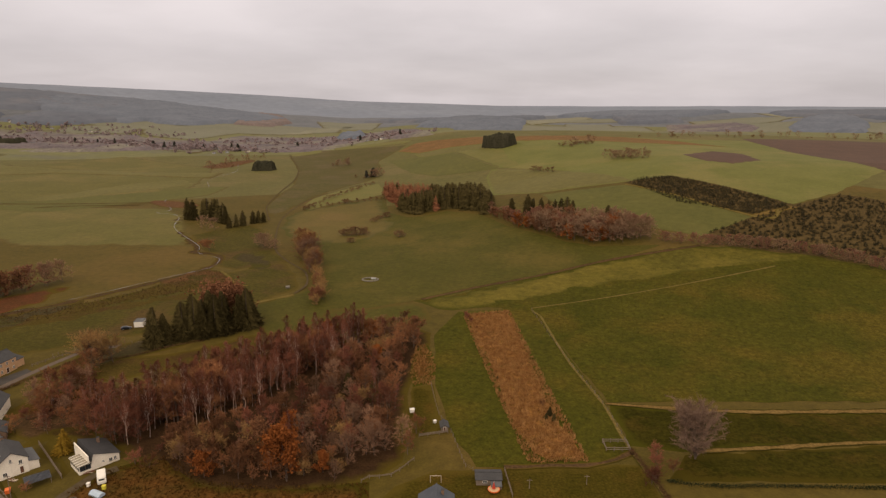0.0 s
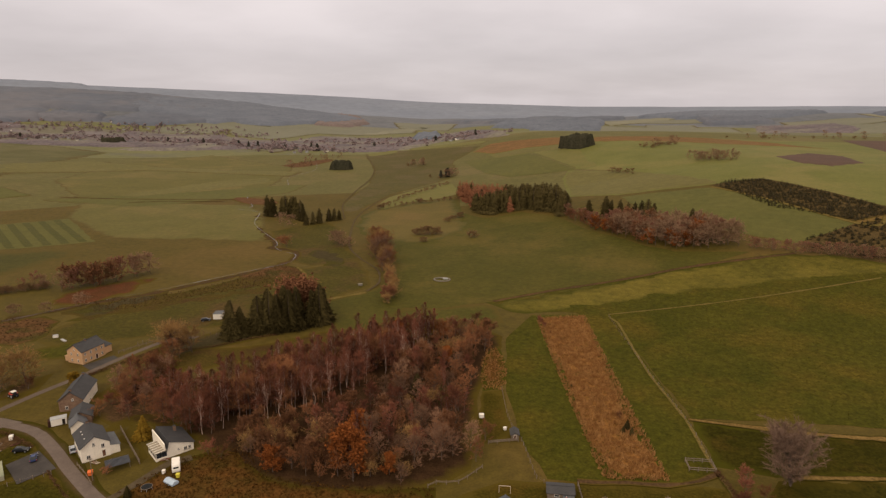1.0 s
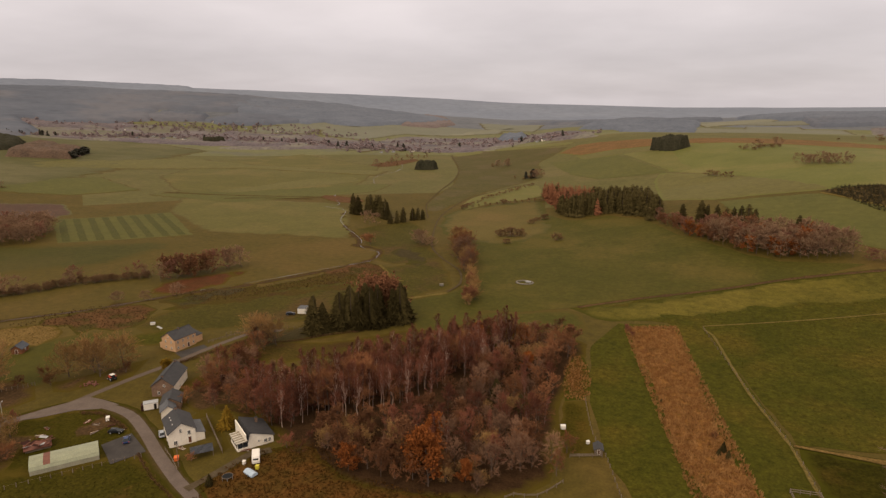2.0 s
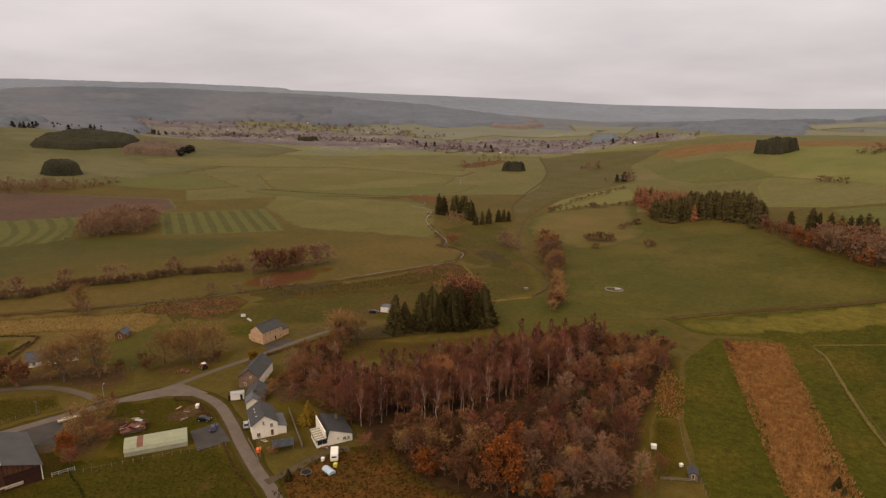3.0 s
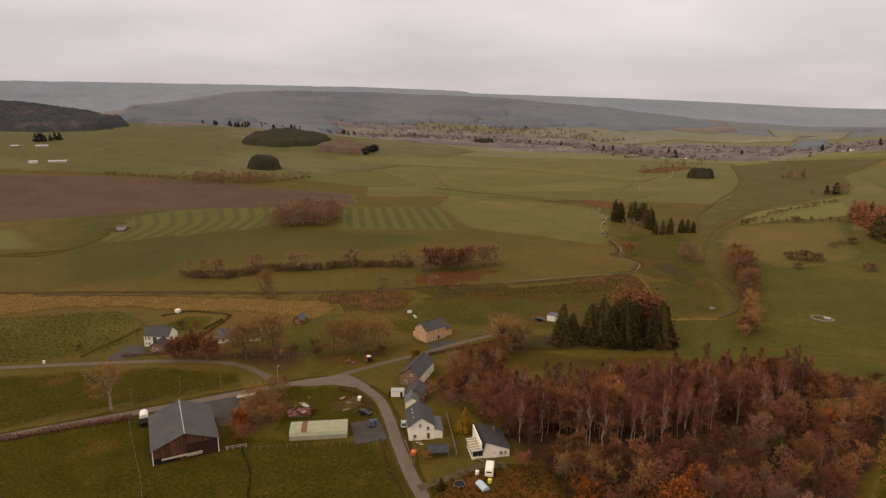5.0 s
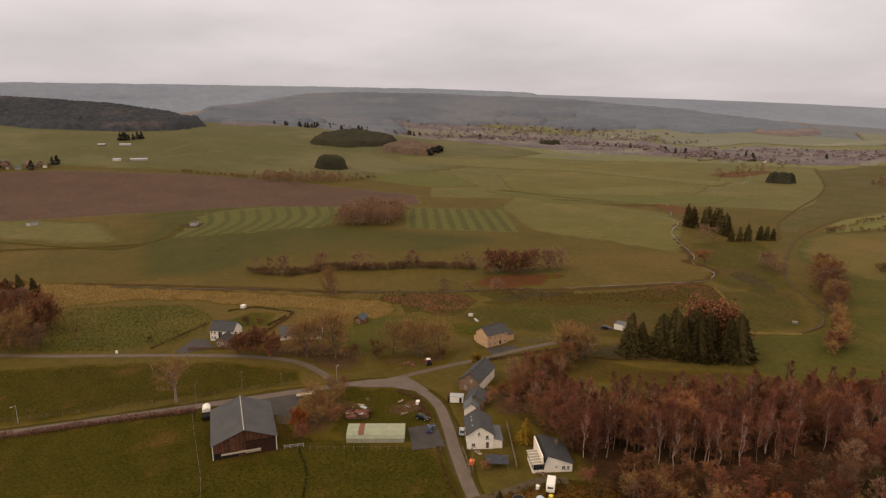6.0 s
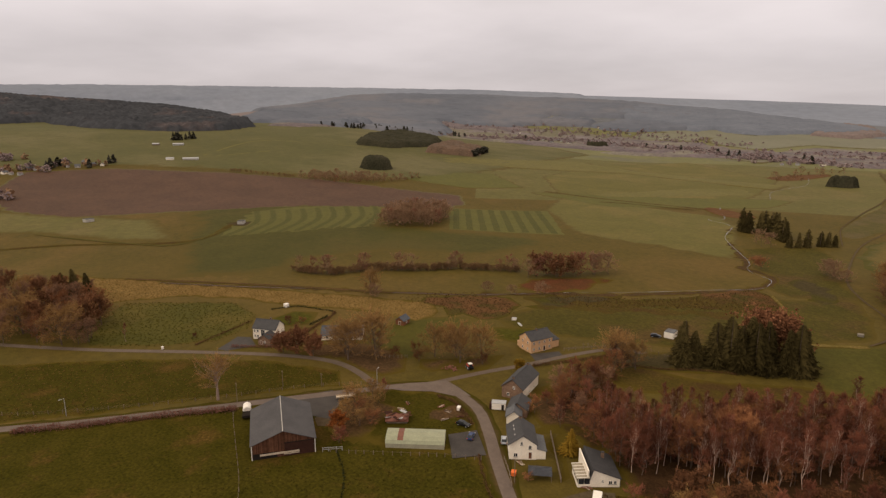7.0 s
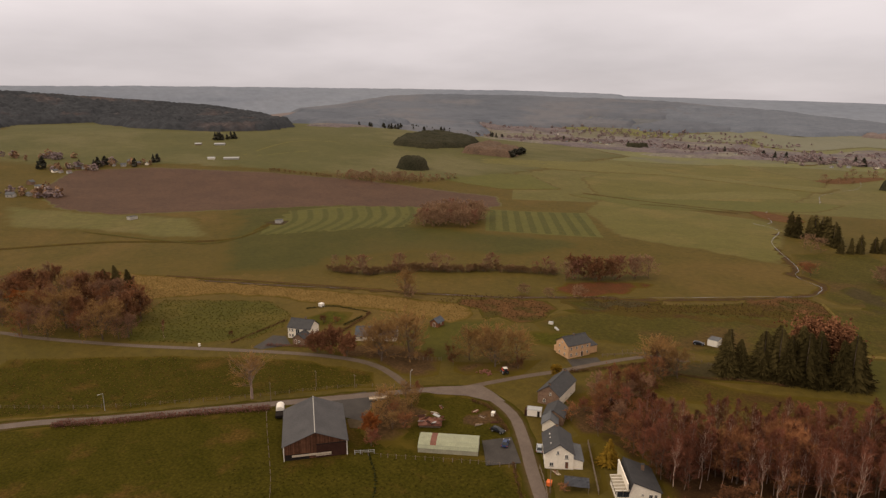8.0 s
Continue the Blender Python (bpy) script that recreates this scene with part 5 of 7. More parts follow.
# ---- hedges, copses and woods further off ----
for x, y, s in ((-219, 529, 1.05), (-214, 527, .95), (-209, 538, .9), (-196, 529, 1.0), (-191, 524, 1.05), (-186, 518, .95), (-200, 534, .95), (-182, 512, .85), (-204, 532, 1.0), (-173, 495, .55), (-169, 500, .6), (-165, 506, .72), (-160, 516, .62), (-156, 520, .6), (-153, 523, .5)):
    plant("xfir", x, y, s, "spruces beside the stream", "dark spruce in the clump beside the stream")
for x, y, s in ((-186, 482, .95), (-181, 484, .85), (-192, 488, .8)):
    plant("xbrown", x, y, s, label="bare brown tree before the spruce clump")
far_grove([(-64, 678), (-58, 648), (-47, 606), (-43, 594), (-36, 580), (-26, 584), (-12, 596), (-4, 612), (-36, 648)], 5.2, (("xlarch", 5), ("xfir", .12)), (.82, 1.0), "larch_wood", "wood of rusty orange larches on the slope", 33)
far_grove([(-43, 588), (-33, 551), (-20, 545), (3, 556), (30, 524), (38, 500), (42, 512), (36, 571), (8, 613), (-2, 611), (-11, 594), (-25, 581), (-36, 576)], 5.4, (("xfir", 6), ("xlarch", .12)), (.8, 1.0), "spruce_wood", "dark spruce wood on the slope", 34)
far_grove([(20, 533), (31, 514), (41, 491), (51, 460), (67, 434), (74, 440), (60, 468), (50, 494), (40, 512)], 4.8, (("xrusset", 2.4), ("xred", 1.5), ("xbrown", 1)), (.55, .8), "russet_wood", "russet trees along the foot of the spruce wood", 135)
far_grove([(67, 434), (82, 411), (96, 398), (113, 396), (139, 393), (136, 402), (124, 428), (106, 442), (93, 442), (74, 458), (64, 462)], 4.8, (("xred", 1.0), ("xbrown", 6), ("xrusset", 1.2), ("xoak", .2)), (.85, 1.2), "slope_wood", "bare and russet wood along the slope", 35)
for x, y, s in ((55, 455, .9), (96, 402, .95), (103, 400, .9), (60, 448, .75)):
    plant("xoak", x, y, s, label="orange oak on the edge of the slope wood")
for x, y, s in ((54, 489, .8), (67, 490, .85), (71, 486, .7), (76, 476, .8), (80, 470, .75), (84, 466, .78), (89, 466, .8), (93, 464, .85), (97, 462, .7), (115, 430, .85)):
    plant("xfir", x, y, s, label="dark spruce standing over the bare wood")
far_row([(143, 391), (168, 381), (199, 371), (225, 357), (247, 337), (285, 305)], 3.2, (("xbrown", 2), ("xred", 2)), (.42, .6), "hedge_row", "tall hedge of bare trees along the plantation", 37, 2.5, 2)
canopy("dark_copse", "square dark copse on the crest", [(54, 912), (82, 872), (104, 890), (76, 930)], 16, 3.5, "copse_canopy", 38)
far_grove([(148, 832), (162, 801), (202, 845), (196, 856), (164, 828)], 6, (("xshrub", 2), ("xbrown", 1)), (.55, .95), "bush_row", "strip of bare bushes on the hill", 39)
far_grove([(170, 688), (188, 660), (212, 648), (216, 662), (194, 682)], 5, (("xbrown", 2), ("xshrub", 1)), (.5, .95), "bush_group", "bare copse on the hill", 40)
far_row([(99, 685), (114, 661)], 5, (("xshrub", 2),), (.8, 1.3), "bush_strip", "low bushes in the field", 41)
far_row([(-344, 210), (-324, 221), (-317, 244), (-298, 264), (-283, 286), (-256, 306)], 2.2, (("xbrown", .5), ("xshrub", 7), ("xred", .3)), (.5, .95), "stream_hedge", "thick bare hedge along the stream", 42, 2.6, 3)
far_grove([(-247, 294), (-232, 308), (-222, 324), (-228, 332), (-246, 312)], 4.5, (("xred", 2), ("xrusset", 3.5), ("xbrown", .6)), (.8, 1.1), "red_copse", "copse of reddish bare trees by the stream", 43)
far_grove([(-221, 328), (-212, 340), (-218, 346), (-228, 336)], 4.5, (("xred", 3), ("xbrown", 2)), (.9, 1.1), "birch_copse", "small bare copse by the stream", 44)
far_grove([(-428, 330), (-414, 333), (-405, 346), (-392, 361), (-396, 373), (-420, 400), (-445, 408), (-458, 398), (-461, 376), (-444, 350)], 6.0, (("xrusset", .3), ("xred", .8), ("xbrown", 6)), (.8, 1.15), "field_copse", "pale russet copse in the mown field", 45)
canopy("round_copse", "round dark spruce copse", [(-703 + 20 * math.cos(k * .393), 528 + 20 * math.sin(k * .393)) for k in range(16)], 17, 2.6, "copse_canopy", 46, dome=True)
canopy("oval_copse", "long dark spruce plantation on the plateau", [(-914, 640), (-868, 680), (-885, 790), (-995, 900), (-1137, 905), (-1030, 745)], 11, 6, "copse_canopy", 47)
canopy("brown_copse", "brown copse edged with spruces", [(-821, 714), (-767, 771), (-825, 860), (-930, 868)], 13, 5, "brown_canopy", 48)
far_row([(-770, 775), (-822, 858)], 5, (("hdark", 1),), (.8, 1.0), "copse_edge", "dark spruces along the brown copse", 61, 3, 2)
far_grove([(-685, 394), (-661, 405), (-628, 428), (-611, 456), (-605, 480), (-622, 486), (-650, 470), (-680, 440), (-692, 412)], 6.5, (("xred", .5), ("xbrown", 5), ("xshrub", 1.5)), (.5, .85), "plough_hedge", "bushy strip of bare trees behind the ploughed field", 49)
far_row([(-613, 486), (-616, 508), (-620, 532)], 4, (("xbrown", 2), ("xshrub", 2)), (.4, .7), "hedge_end", "low end of the bare hedge", 149, 3, 2)
far_row([(-769, 355), (-690, 398)], 6, (("xshrub", 2),), (.6, 1.0), "low_hedge", "low brown hedge beside the ploughed field", 50)
far_row([(-105, 446), (-87, 393), (-78, 366)], 5, (("gold", 3), ("dun", 2), ("brown", 1)), (.8, 1.25), "track_trees", "bare trees beside the farm track", 51, 5, 2)
far_row([(-73, 355), (-67, 327), (-63, 304)], 4.5, (("copper", 1), ("gold", 2)), (.6, .85), "track_hedge", "russet hedge beside the farm track", 52, 2, 1)
far_row([(-132, 579), (-103, 612), (-61, 642)], 6, (("xshrub", 2),), (.5, 1.0), "pale_hedge", "thin hedge along the pale meadow", 53, 1)
far_row([(-130, 585), (-118, 640), (-95, 720), (-84, 752)], 7, (("xshrub", 2),), (.5, 1.0), "north_hedge", "thin hedge along the pale meadow", 54, 1)
for n, (x, y, s, kinds) in enumerate(((-69, 472, 1.5, "xshrub"), (-76, 471, 1.2, "xshrub"), (-62, 473, 1.3, "xshrub"), (-68, 447, .8, "xshrub"), (-33, 460, 1.1, "xshrub"), (-59, 524, .9, "xshrub"), (-50, 543, 1, "xshrub"), (-55, 536, .8, "xshrub"),
                                       (-98, 619, 1.0, "xshrub"), (-125, 426, .9, "xbrown"), (-130, 432, .8, "xbrown"), (-118, 424, .6, "xbrown"), (-270, 212, .6, "xbrown"), (-238, 262, .5, "xbrown"), (-226, 268, .45, "xbrown"), (-215, 278, .6, "xbrown"))):
    ob = stuff("shrub" if kinds == "xshrub" else "tree", "bare brown shrub standing in the meadow", [(kinds, x, y, s), (kinds, x + 1.8, y + 1.2, s * .9), (kinds, x - 1.9, y + .8, s * .85)], 200 + n, "shrub")
    ob["kind"] = "thing"
# ---- buildings ----
def part(name, bm, material, parent, label=""):
    """Links a bmesh as one mesh under a thing or a part."""
    me = bpy.data.meshes.new(name)
    bm.to_mesh(me)
    bm.free()
    me.materials.append(material)
    ob = new(name, me)
    ob.parent = parent
    return tagged(ob, label)


def box(x0, x1, y0, y1, z0, z1, bevel=0.0, bm=None):
    bm = bm or bmesh.new()
    got = bmesh.ops.create_cube(bm, size=1, matrix=Matrix.Translation(((x0 + x1) / 2, (y0 + y1) / 2, (z0 + z1) / 2)) @ Matrix.Diagonal((x1 - x0, y1 - y0, z1 - z0, 1)))
    if bevel:
        bmesh.ops.bevel(bm, geom=[e for e in bm.edges if e.verts[0] in got["verts"]], offset=bevel, segments=1, affect="EDGES")
    return bm


def prism(outline, y0, y1):
    """An outline in x and z, drawn out along y."""
    bm = bmesh.new()
    a = [bm.verts.new((x, y0, z)) for x, z in outline]
    b = [bm.verts.new((x, y1, z)) for x, z in outline]
    bm.faces.new(a[::-1])
    bm.faces.new(b)
    for i in range(len(a)):
        j = (i + 1) % len(a)
        bm.faces.new((a[i], a[j], b[j], b[i]))
    bmesh.ops.recalc_face_normals(bm, faces=bm.faces[:])
    return bm


def house(name, label, x, y, turn, wide, long, eave, ridge, wall, roof, openings=(), chimneys=(), over=.35, apex=0.0):
    """A gabled house: its gable looks along -y of its own, its ridge runs along y. openings: side (front, back, left, right), place along it, height of the sill, width, height, kind."""
    ob = tagged(new(name), label, "house")
    ob.matrix_world = pose(x, y, z_at(x, y) - .1, 0, 0, turn)
    w, l = wide / 2, long / 2
    ax = apex * w
    part("wall", prism([(-w, 0), (w, 0), (w, eave), (ax, ridge), (-w, eave)], -l, l), wall, ob)
    for side, nm in ((-1, "roof"), (1, "roof")):
        ex = side * w
        d = Vector((ex - ax, eave - ridge)).normalized()
        e = Vector((ex, eave)) + d * over
        n = Vector((-d.y, d.x)) * (.18 if side > 0 else -.18)
        if n.y < 0:
            n = -n
        top = Vector((ax, ridge))
        part(nm, prism([tuple(top + Vector((0, .02))), tuple(e + Vector((0, .02))), tuple(e + n), tuple(top + Vector((0, n.length * 1.15)))], -l - over, l + over), roof, ob)
    part("ridge_cap", box(ax - .14, ax + .14, -l - over, l + over, ridge + .16, ridge + .3, .03), roof, ob)
    for cx, cy, ch in chimneys:
        cz = ridge - abs(cx - ax) / w * (ridge - eave) - .3
        c = part("chimney", box(cx - .35, cx + .35, cy - .3, cy + .3, cz, ridge + ch, .02), M["stone_wall"], ob)
        part("chimney_cap", box(cx - .42, cx + .42, cy - .37, cy + .37, ridge + ch, ridge + ch + .12, .02), M["slate"], c)
    for side, u, z, ow, oh, kind in openings:
        if side in ("front", "back"):
            s = -1 if side == "front" else 1
            m = Matrix.Translation((u, s * l, z)) @ pose(0, 0, 0, 0, 0, 0 if s < 0 else 180)
        else:
            s = -1 if side == "left" else 1
            m = Matrix.Translation((s * w, u, z)) @ pose(0, 0, 0, 0, 0, -90 if s < 0 else 90)
        opening(ob, m, ow, oh, kind)
    return ob


def opening(ob, m, ow, oh, kind):
    """A window or door proud of its wall: a frame round a sunk pane or leaf."""
    bm = bmesh.new()
    t = .09
    for a in ((-ow / 2, ow / 2, -.05, .03, 0, t), (-ow / 2, ow / 2, -.05, .03, oh - t, oh), (-ow / 2, -ow / 2 + t, -.05, .03, t, oh - t), (ow / 2 - t, ow / 2, -.05, .03, t, oh - t), (-.03, .03, -.04, .03, t, oh - t)):
        if kind == "window" or a[0] != -.03:
            box(*a, bm=bm)
    bm.transform(m)
    f = part("window" if kind == "window" else "door", bm, M["paint"], ob)
    b2 = box(-ow / 2 + t, ow / 2 - t, -.02, .02, t, oh - t)
    b2.transform(m)
    part("pane" if kind == "window" else "leaf", b2, M["glass"] if kind == "window" else M["brown_board"], f)
    if kind == "window":
        b3 = box(-ow / 2 - .08, ow / 2 + .08, -.14, 0, -.08, 0)
        b3.transform(m)
        part("sill", b3, M["slate"], f)


def wing(ob, outline, y0, y1, wall, roof_line, roof, over=.2, name="annex"):
    """A lower wing of a house: a body drawn out along y, and a roof sheet over it."""
    body = part(name, prism(outline, y0, y1), wall, ob)
    (xa, za), (xb, zb) = roof_line
    part("roof", prism([(xa, za + .02), (xb, zb + .02), (xb, zb + .2), (xa, za + .2)], y0 - over, y1 + over), roof, body)
    return body


# the white house on the bend
h = house("white_house", "white rendered house with a dark slate roof beside the lane", -122.6, 157.6, 46, 7.5, 10.6, 4.6, 7.2, M["white_wall"], M["slate"],
          (("front", 1.9, 3.2, .9, 1.2, "window"), ("front", -.4, 4.4, .7, 1.0, "window"), ("front", 2.0, .3, 1.0, 2.1, "door"), ("front", -2, .9, 1.1, 1.1, "window"), ("left", -3, 1, 1, 1.2, "window"), ("left", 0, 1, 1, 1.2, "window"), ("left", 3, 1, 1, 1.2, "window"), ("left", -1.5, 3.1, .8, 1, "window")), ((0, 4.6, .8),))
wing(h, [(3.7, 0), (6.3, 0), (6.3, 2.5), (3.7, 3.2)], -5, 3.2, M["white_wall"], ((3.6, 3.2), (6.6, 2.45)), M["grey_sheet"])
for k in (-2.4, .6, 2.6):
    part("roof_vent", box(-2.2, -1.8, k - .2, k + .2, 5.6, 6.05, .03), M["paint"], h)
# the white gabled store and stone link behind it
h = house("white_store", "small white gabled store between two houses", -135.4, 168.8, 40, 4.4, 5.0, 2.5, 4.2, M["white_wall"], M["grey_sheet"], (("front", .8, .9, .8, .9, "window"),))
h = house("stone_link", "low stone outbuilding with a broken slate roof", -138.0, 174.2, 30, 6.0, 7, 2.8, 4.6, M["stone_wall"], M["slate"], (("left", 1, .2, 1.1, 2, "door"), ("right", 0, 1, .9, .9, "window")))
h = house("stone_house", "old stone house with a brick gable and slate roof", -148.1, 186.3, 19.5, 7.4, 14.8, 4.0, 6.9, M["stone_wall"], M["slate"],
          (("right", -4.5, 1, .9, 1.2, "window"), ("right", -1, 1, .9, 1.2, "window"), ("right", 3, 1, .9, 1.2, "window"), ("front", .6, 3.6, .7, .9, "window"), ("front", -1.4, .9, .9, 1.1, "window"), ("left", 0, .2, 1, 2, "door"), ("left", 4, 1, .9, 1.1, "window")), ((0, -6.7, .7), (0, 6.6, .7)))
part("rendered_wall", box(3.71, 3.76, -7.2, 7.2, .2, 3.9), M["white_wall"], h, "pale rendered side wall")
# the cream house
h = house("cream_house", "cream rendered house with a grey slate roof and dark windows", -169.6, 220.1, -12, 7.6, 10.6, 5.2, 7.7, M["cream_wall"], M["slate"],
          tuple(("right", u, z, .85, 1.05, "window") for u in (-3.9, -1.3, 1.3, 3.9) for z in (1.0, 3.5) if (u, z) != (1.3, 1.0)) + (("right", 1.3, .15, 1.2, 2.1, "door"), ("front", -1.6, 3.5, .8, 1, "window"), ("front", 1.6, 3.5, .8, 1, "window"), ("front", 0, 5.4, .6, .7, "window"), ("front", 1.6, 1, .8, 1, "window"), ("front", -1.6, 1, .8, 1, "window")), ((0, 0, .6),))
wing(h, [(-2.8, 0), (3.0, 0), (3.0, 3.1), (-2.8, 4.2)], 5.2, 9.4, M["cream_wall"], ((-3.0, 4.3), (3.3, 3.05)), M["slate"])
wing(h, [(-6.2, 0), (-3.8, 0), (-3.8, 2.3), (-6.2, 2.0)], -4.5, 1, M["cream_wall"], ((-6.4, 2.0), (-3.7, 2.4)), M["cream_wall"], .05, "garden_wall")
# the bungalow with the terrace
h = house("bungalow", "low white bungalow with a black slate roof and glazed terrace", -100.4, 163.4, 48, 7.6, 11, 2.5, 5.0, M["white_wall"], M["dark_slate"],
          (("front", 1.4, .9, 1.0, 1.0, "window"), ("front", 2.6, .9, .8, 1.0, "window"), ("front", -.6, 1.6, .5, .5, "window"), ("left", 2.5, .9, 1, 1.1, "window")), ((1.2, 2.6, .2),), apex=-.8)
part("side_wall", prism([(-4.4, 0), (-4.12, 0), (-4.12, 4.75), (-4.4, 4.65)], -5.5, 5.5), M["white_wall"], h, "white side wall above the terrace")
t = part("terrace", prism([(-7.0, 0), (-3.8, 0), (-3.8, .9), (-7.0, .9)], -5.6, 1.2), M["white_wall"], h, "white terrace wall")
part("canopy", prism([(-7.3, 2.55), (-3.75, 2.75), (-3.75, 2.9), (-7.3, 2.7)], -5.8, 1.4), M["canvas"], t, "pale beige terrace canopy")
for k in range(6):
    part("rafter", prism([(-7.3, 2.72), (-4.4, 2.9), (-4.4, 3.0), (-7.3, 2.82)], -5.7 + k * 1.38, -5.58 + k * 1.38), M["paint"], t)
for k in range(5):
    part("post", box(-6.95, -6.8, -5.5 + k * 1.62, -5.35 + k * 1.62, .9, 2.58), M["paint"], t)
for k in range(4):
    part("pane", box(-6.9, -6.86, -5.3 + k * 1.62, -3.95 + k * 1.62, .95, 2.5), M["glass"], t)
for k in range(2):
    part("pane", box(-6.7 + k * 1.5, -5.4 + k * 1.5, -5.52, -5.48, .95, 2.45), M["glass"], t)
# farmhouse by the western lane
h = house("farmhouse", "white farmhouse with a grey slate roof beside the lane", -253.2, 146.0, -56.5, 7.4, 10.4, 4.8, 7.6, M["white_wall"], M["slate"],
          (("back", 0, 1, .9, 1.1, "window"), ("back", 1.5, 3.4, .8, 1, "window"), ("right", -3, .9, 1, 1.2, "window"), ("right", -3, 3.2, .9, 1.1, "window"), ("right", -.6, .4, 1.8, 4, "window"), ("right", -4.4, 3.2, .8, 1.1, "window"), ("right", -4.3, .9, .8, 1.2, "window")), ((-.5, 1, .7),))
h = house("farm_annex", "low stone annex of the farmhouse with slate roof", -247.2, 142.6, 33, 5.4, 6.4, 2.6, 4.6, M["stone_wall"], M["slate"], (("front", .3, 1, .8, .9, "window"), ("front", -1.3, .2, .9, 2, "door")))
h = house("long_bungalow", "long low house with a grey-blue roof behind bare trees", -232.6, 169.5, -40.5, 8.6, 17, 2.2, 4.8, M["white_wall"], M["blue_slate"], tuple(("right", u, .9, 1.1, 1.1, "window") for u in (-6, -3, 3, 6)) + (("right", 0, .2, 1.1, 2.1, "door"), ("back", 0, 1, 1, 1.1, "window")), ((1, 7.5, .6), (1, -2, .5), (-1, 3, .5)))
h = house("blue_hut", "wooden garden hut with a blue-grey roof", -228.6, 198.4, 20, 4.2, 5, 2.2, 3.7, M["orange_board"], M["blue_slate"], (("front", 0, .1, 1.2, 1.9, "door"), ("right", 0, .9, .9, .8, "window")))
# houses at the foot of the paddocks
h = house("slate_house", "house with a blue-grey slate roof and a chimney", -1.2, 136.5, 0, 8.6, 10, 4.0, 6.8, M["white_wall"], M["blue_slate"], (("back", -2, 1, 1, 1.2, "window"), ("back", 2, 1, 1, 1.2, "window"), ("back", 0, .2, 1, 2.1, "door")), ((1.6, 2.5, .4),))
h = house("garden_shed", "weathered wooden garden shed with a grey roof", 13.0, 153.4, 90, 4.4, 6.8, 2.0, 2.7, M["wood"], M["slate"], (("left", 1, .9, 1.3, .8, "window"), ("left", -2, .1, 1, 1.9, "door")))
wing(h, [(-4.0, 0), (-2.2, 0), (-2.2, 1.4), (-4.0, 1.0)], -3.4, -.6, M["wood"], ((-4.2, 1.0), (-2.2, 1.5)), M["grey_sheet"], .1, "log_store")
h = house("hen_house", "small grey hen house beside the fence", .8, 181.5, 6, 2.2, 3.4, 1.6, 2.2, M["wood"], M["slate"], (("front", 0, .1, .8, 1.5, "door"),))

# the barn
B_W, B_L, B_E, B_R = 17.1, 21.8, 4.6, 7.9
barn = tagged(new("barn"), "large farm barn with brown board walls and a grey sheet roof", "barn")
barn.matrix_world = pose(-173.9, 110.5, -.1, 0, 0, 64.3)
part("wall", prism([(-B_W / 2, 0), (B_W / 2, 0), (B_W / 2, B_E), (0, B_R), (-B_W / 2, B_E)], -B_L / 2 + .1, B_L / 2), M["brown_board"], barn)
board_mesh = {}
k = 0
while k < 68:
    x0 = -B_W / 2 + k * B_W / 68
    top = B_R - abs(x0 + .125) / (B_W / 2) * (B_R - B_E) - .12
    low = 1.9 if x0 < -2 else .2
    part("board", box(x0 + .012, x0 + .238, -B_L / 2 + .02 - .02 * (k % 3), -B_L / 2 + .1, low, top), M["brown_board"], barn)
    k += 1
# A near-black slab on the solid wall paints the open front's shade.
for x0, x1, z0, z1 in ((-B_W / 2 + .3, -1.5, .1, 1.9),):
    part("opening", box(x0, x1, -B_L / 2 + .04, -B_L / 2 + .11, z0, z1), M["shade_and_dark"], barn, "dark sheet painted as the shade inside the open lower front")
part("beam", box(-6.4, 4.2, -B_L / 2 - .22, -B_L / 2 - .02, 1.15, 1.65), M["pale_board"], barn, "long pale fascia board")
part("beam", box(0, 4.2, -B_L / 2 - .16, -B_L / 2 - .02, .75, 1.0), M["pale_board"], barn, "long pale fascia board")
part("door", box(.3, 8.3, -B_L / 2 - .12, -B_L / 2 - .04, .2, 4.1), M["dark_board"], barn, "dark sliding barn door")
part("door_rail", box(.2, 8.4, -B_L / 2 - .2, -B_L / 2 - .05, 4.12, 4.3), M["shade_and_dark"], barn)
for x0 in (-B_W / 2 - .1, B_W / 2 - .12):
    part("post", box(x0, x0 + .22, -B_L / 2 - .2, -B_L / 2 + .02, 0, B_E), M["paint"], barn)
for side in (-1, 1):
    bm = bmesh.new()
    n, over = 44, .45
    d = Vector((side * B_W / 2, B_E - B_R)).normalized()
    e = Vector((0, B_R)) + d * (Vector((B_W / 2, B_R - B_E)).length + over)
    prev = None
    for q in range(n * 2 + 1):
        y = -B_L / 2 - over + q * (B_L + 2 * over) / (n * 2)
        z = .06 + (.05 if q % 2 else 0)
        now = [bm.verts.new((0, y, B_R + z)), bm.verts.new((e.x, y, e.y + z)), bm.verts.new((e.x, y, e.y - .06)), bm.verts.new((0, y, B_R - .02))]
        if prev:
            for u in range(4):
                bm.faces.new((prev[u], prev[(u + 1) % 4], now[(u + 1) % 4], now[u]))
        else:
            bm.faces.new(now)
        prev = now
    bm.faces.new(prev[::-1])
    bmesh.ops.recalc_face_normals(bm, faces=bm.faces[:])
    part("roof", bm, M["barn_roof"], barn)
part("ridge_cap", box(-.12, .12, -B_L / 2 - .45, B_L / 2 + .45, B_R + .08, B_R + .16, .02), M["stone_pale"], barn)

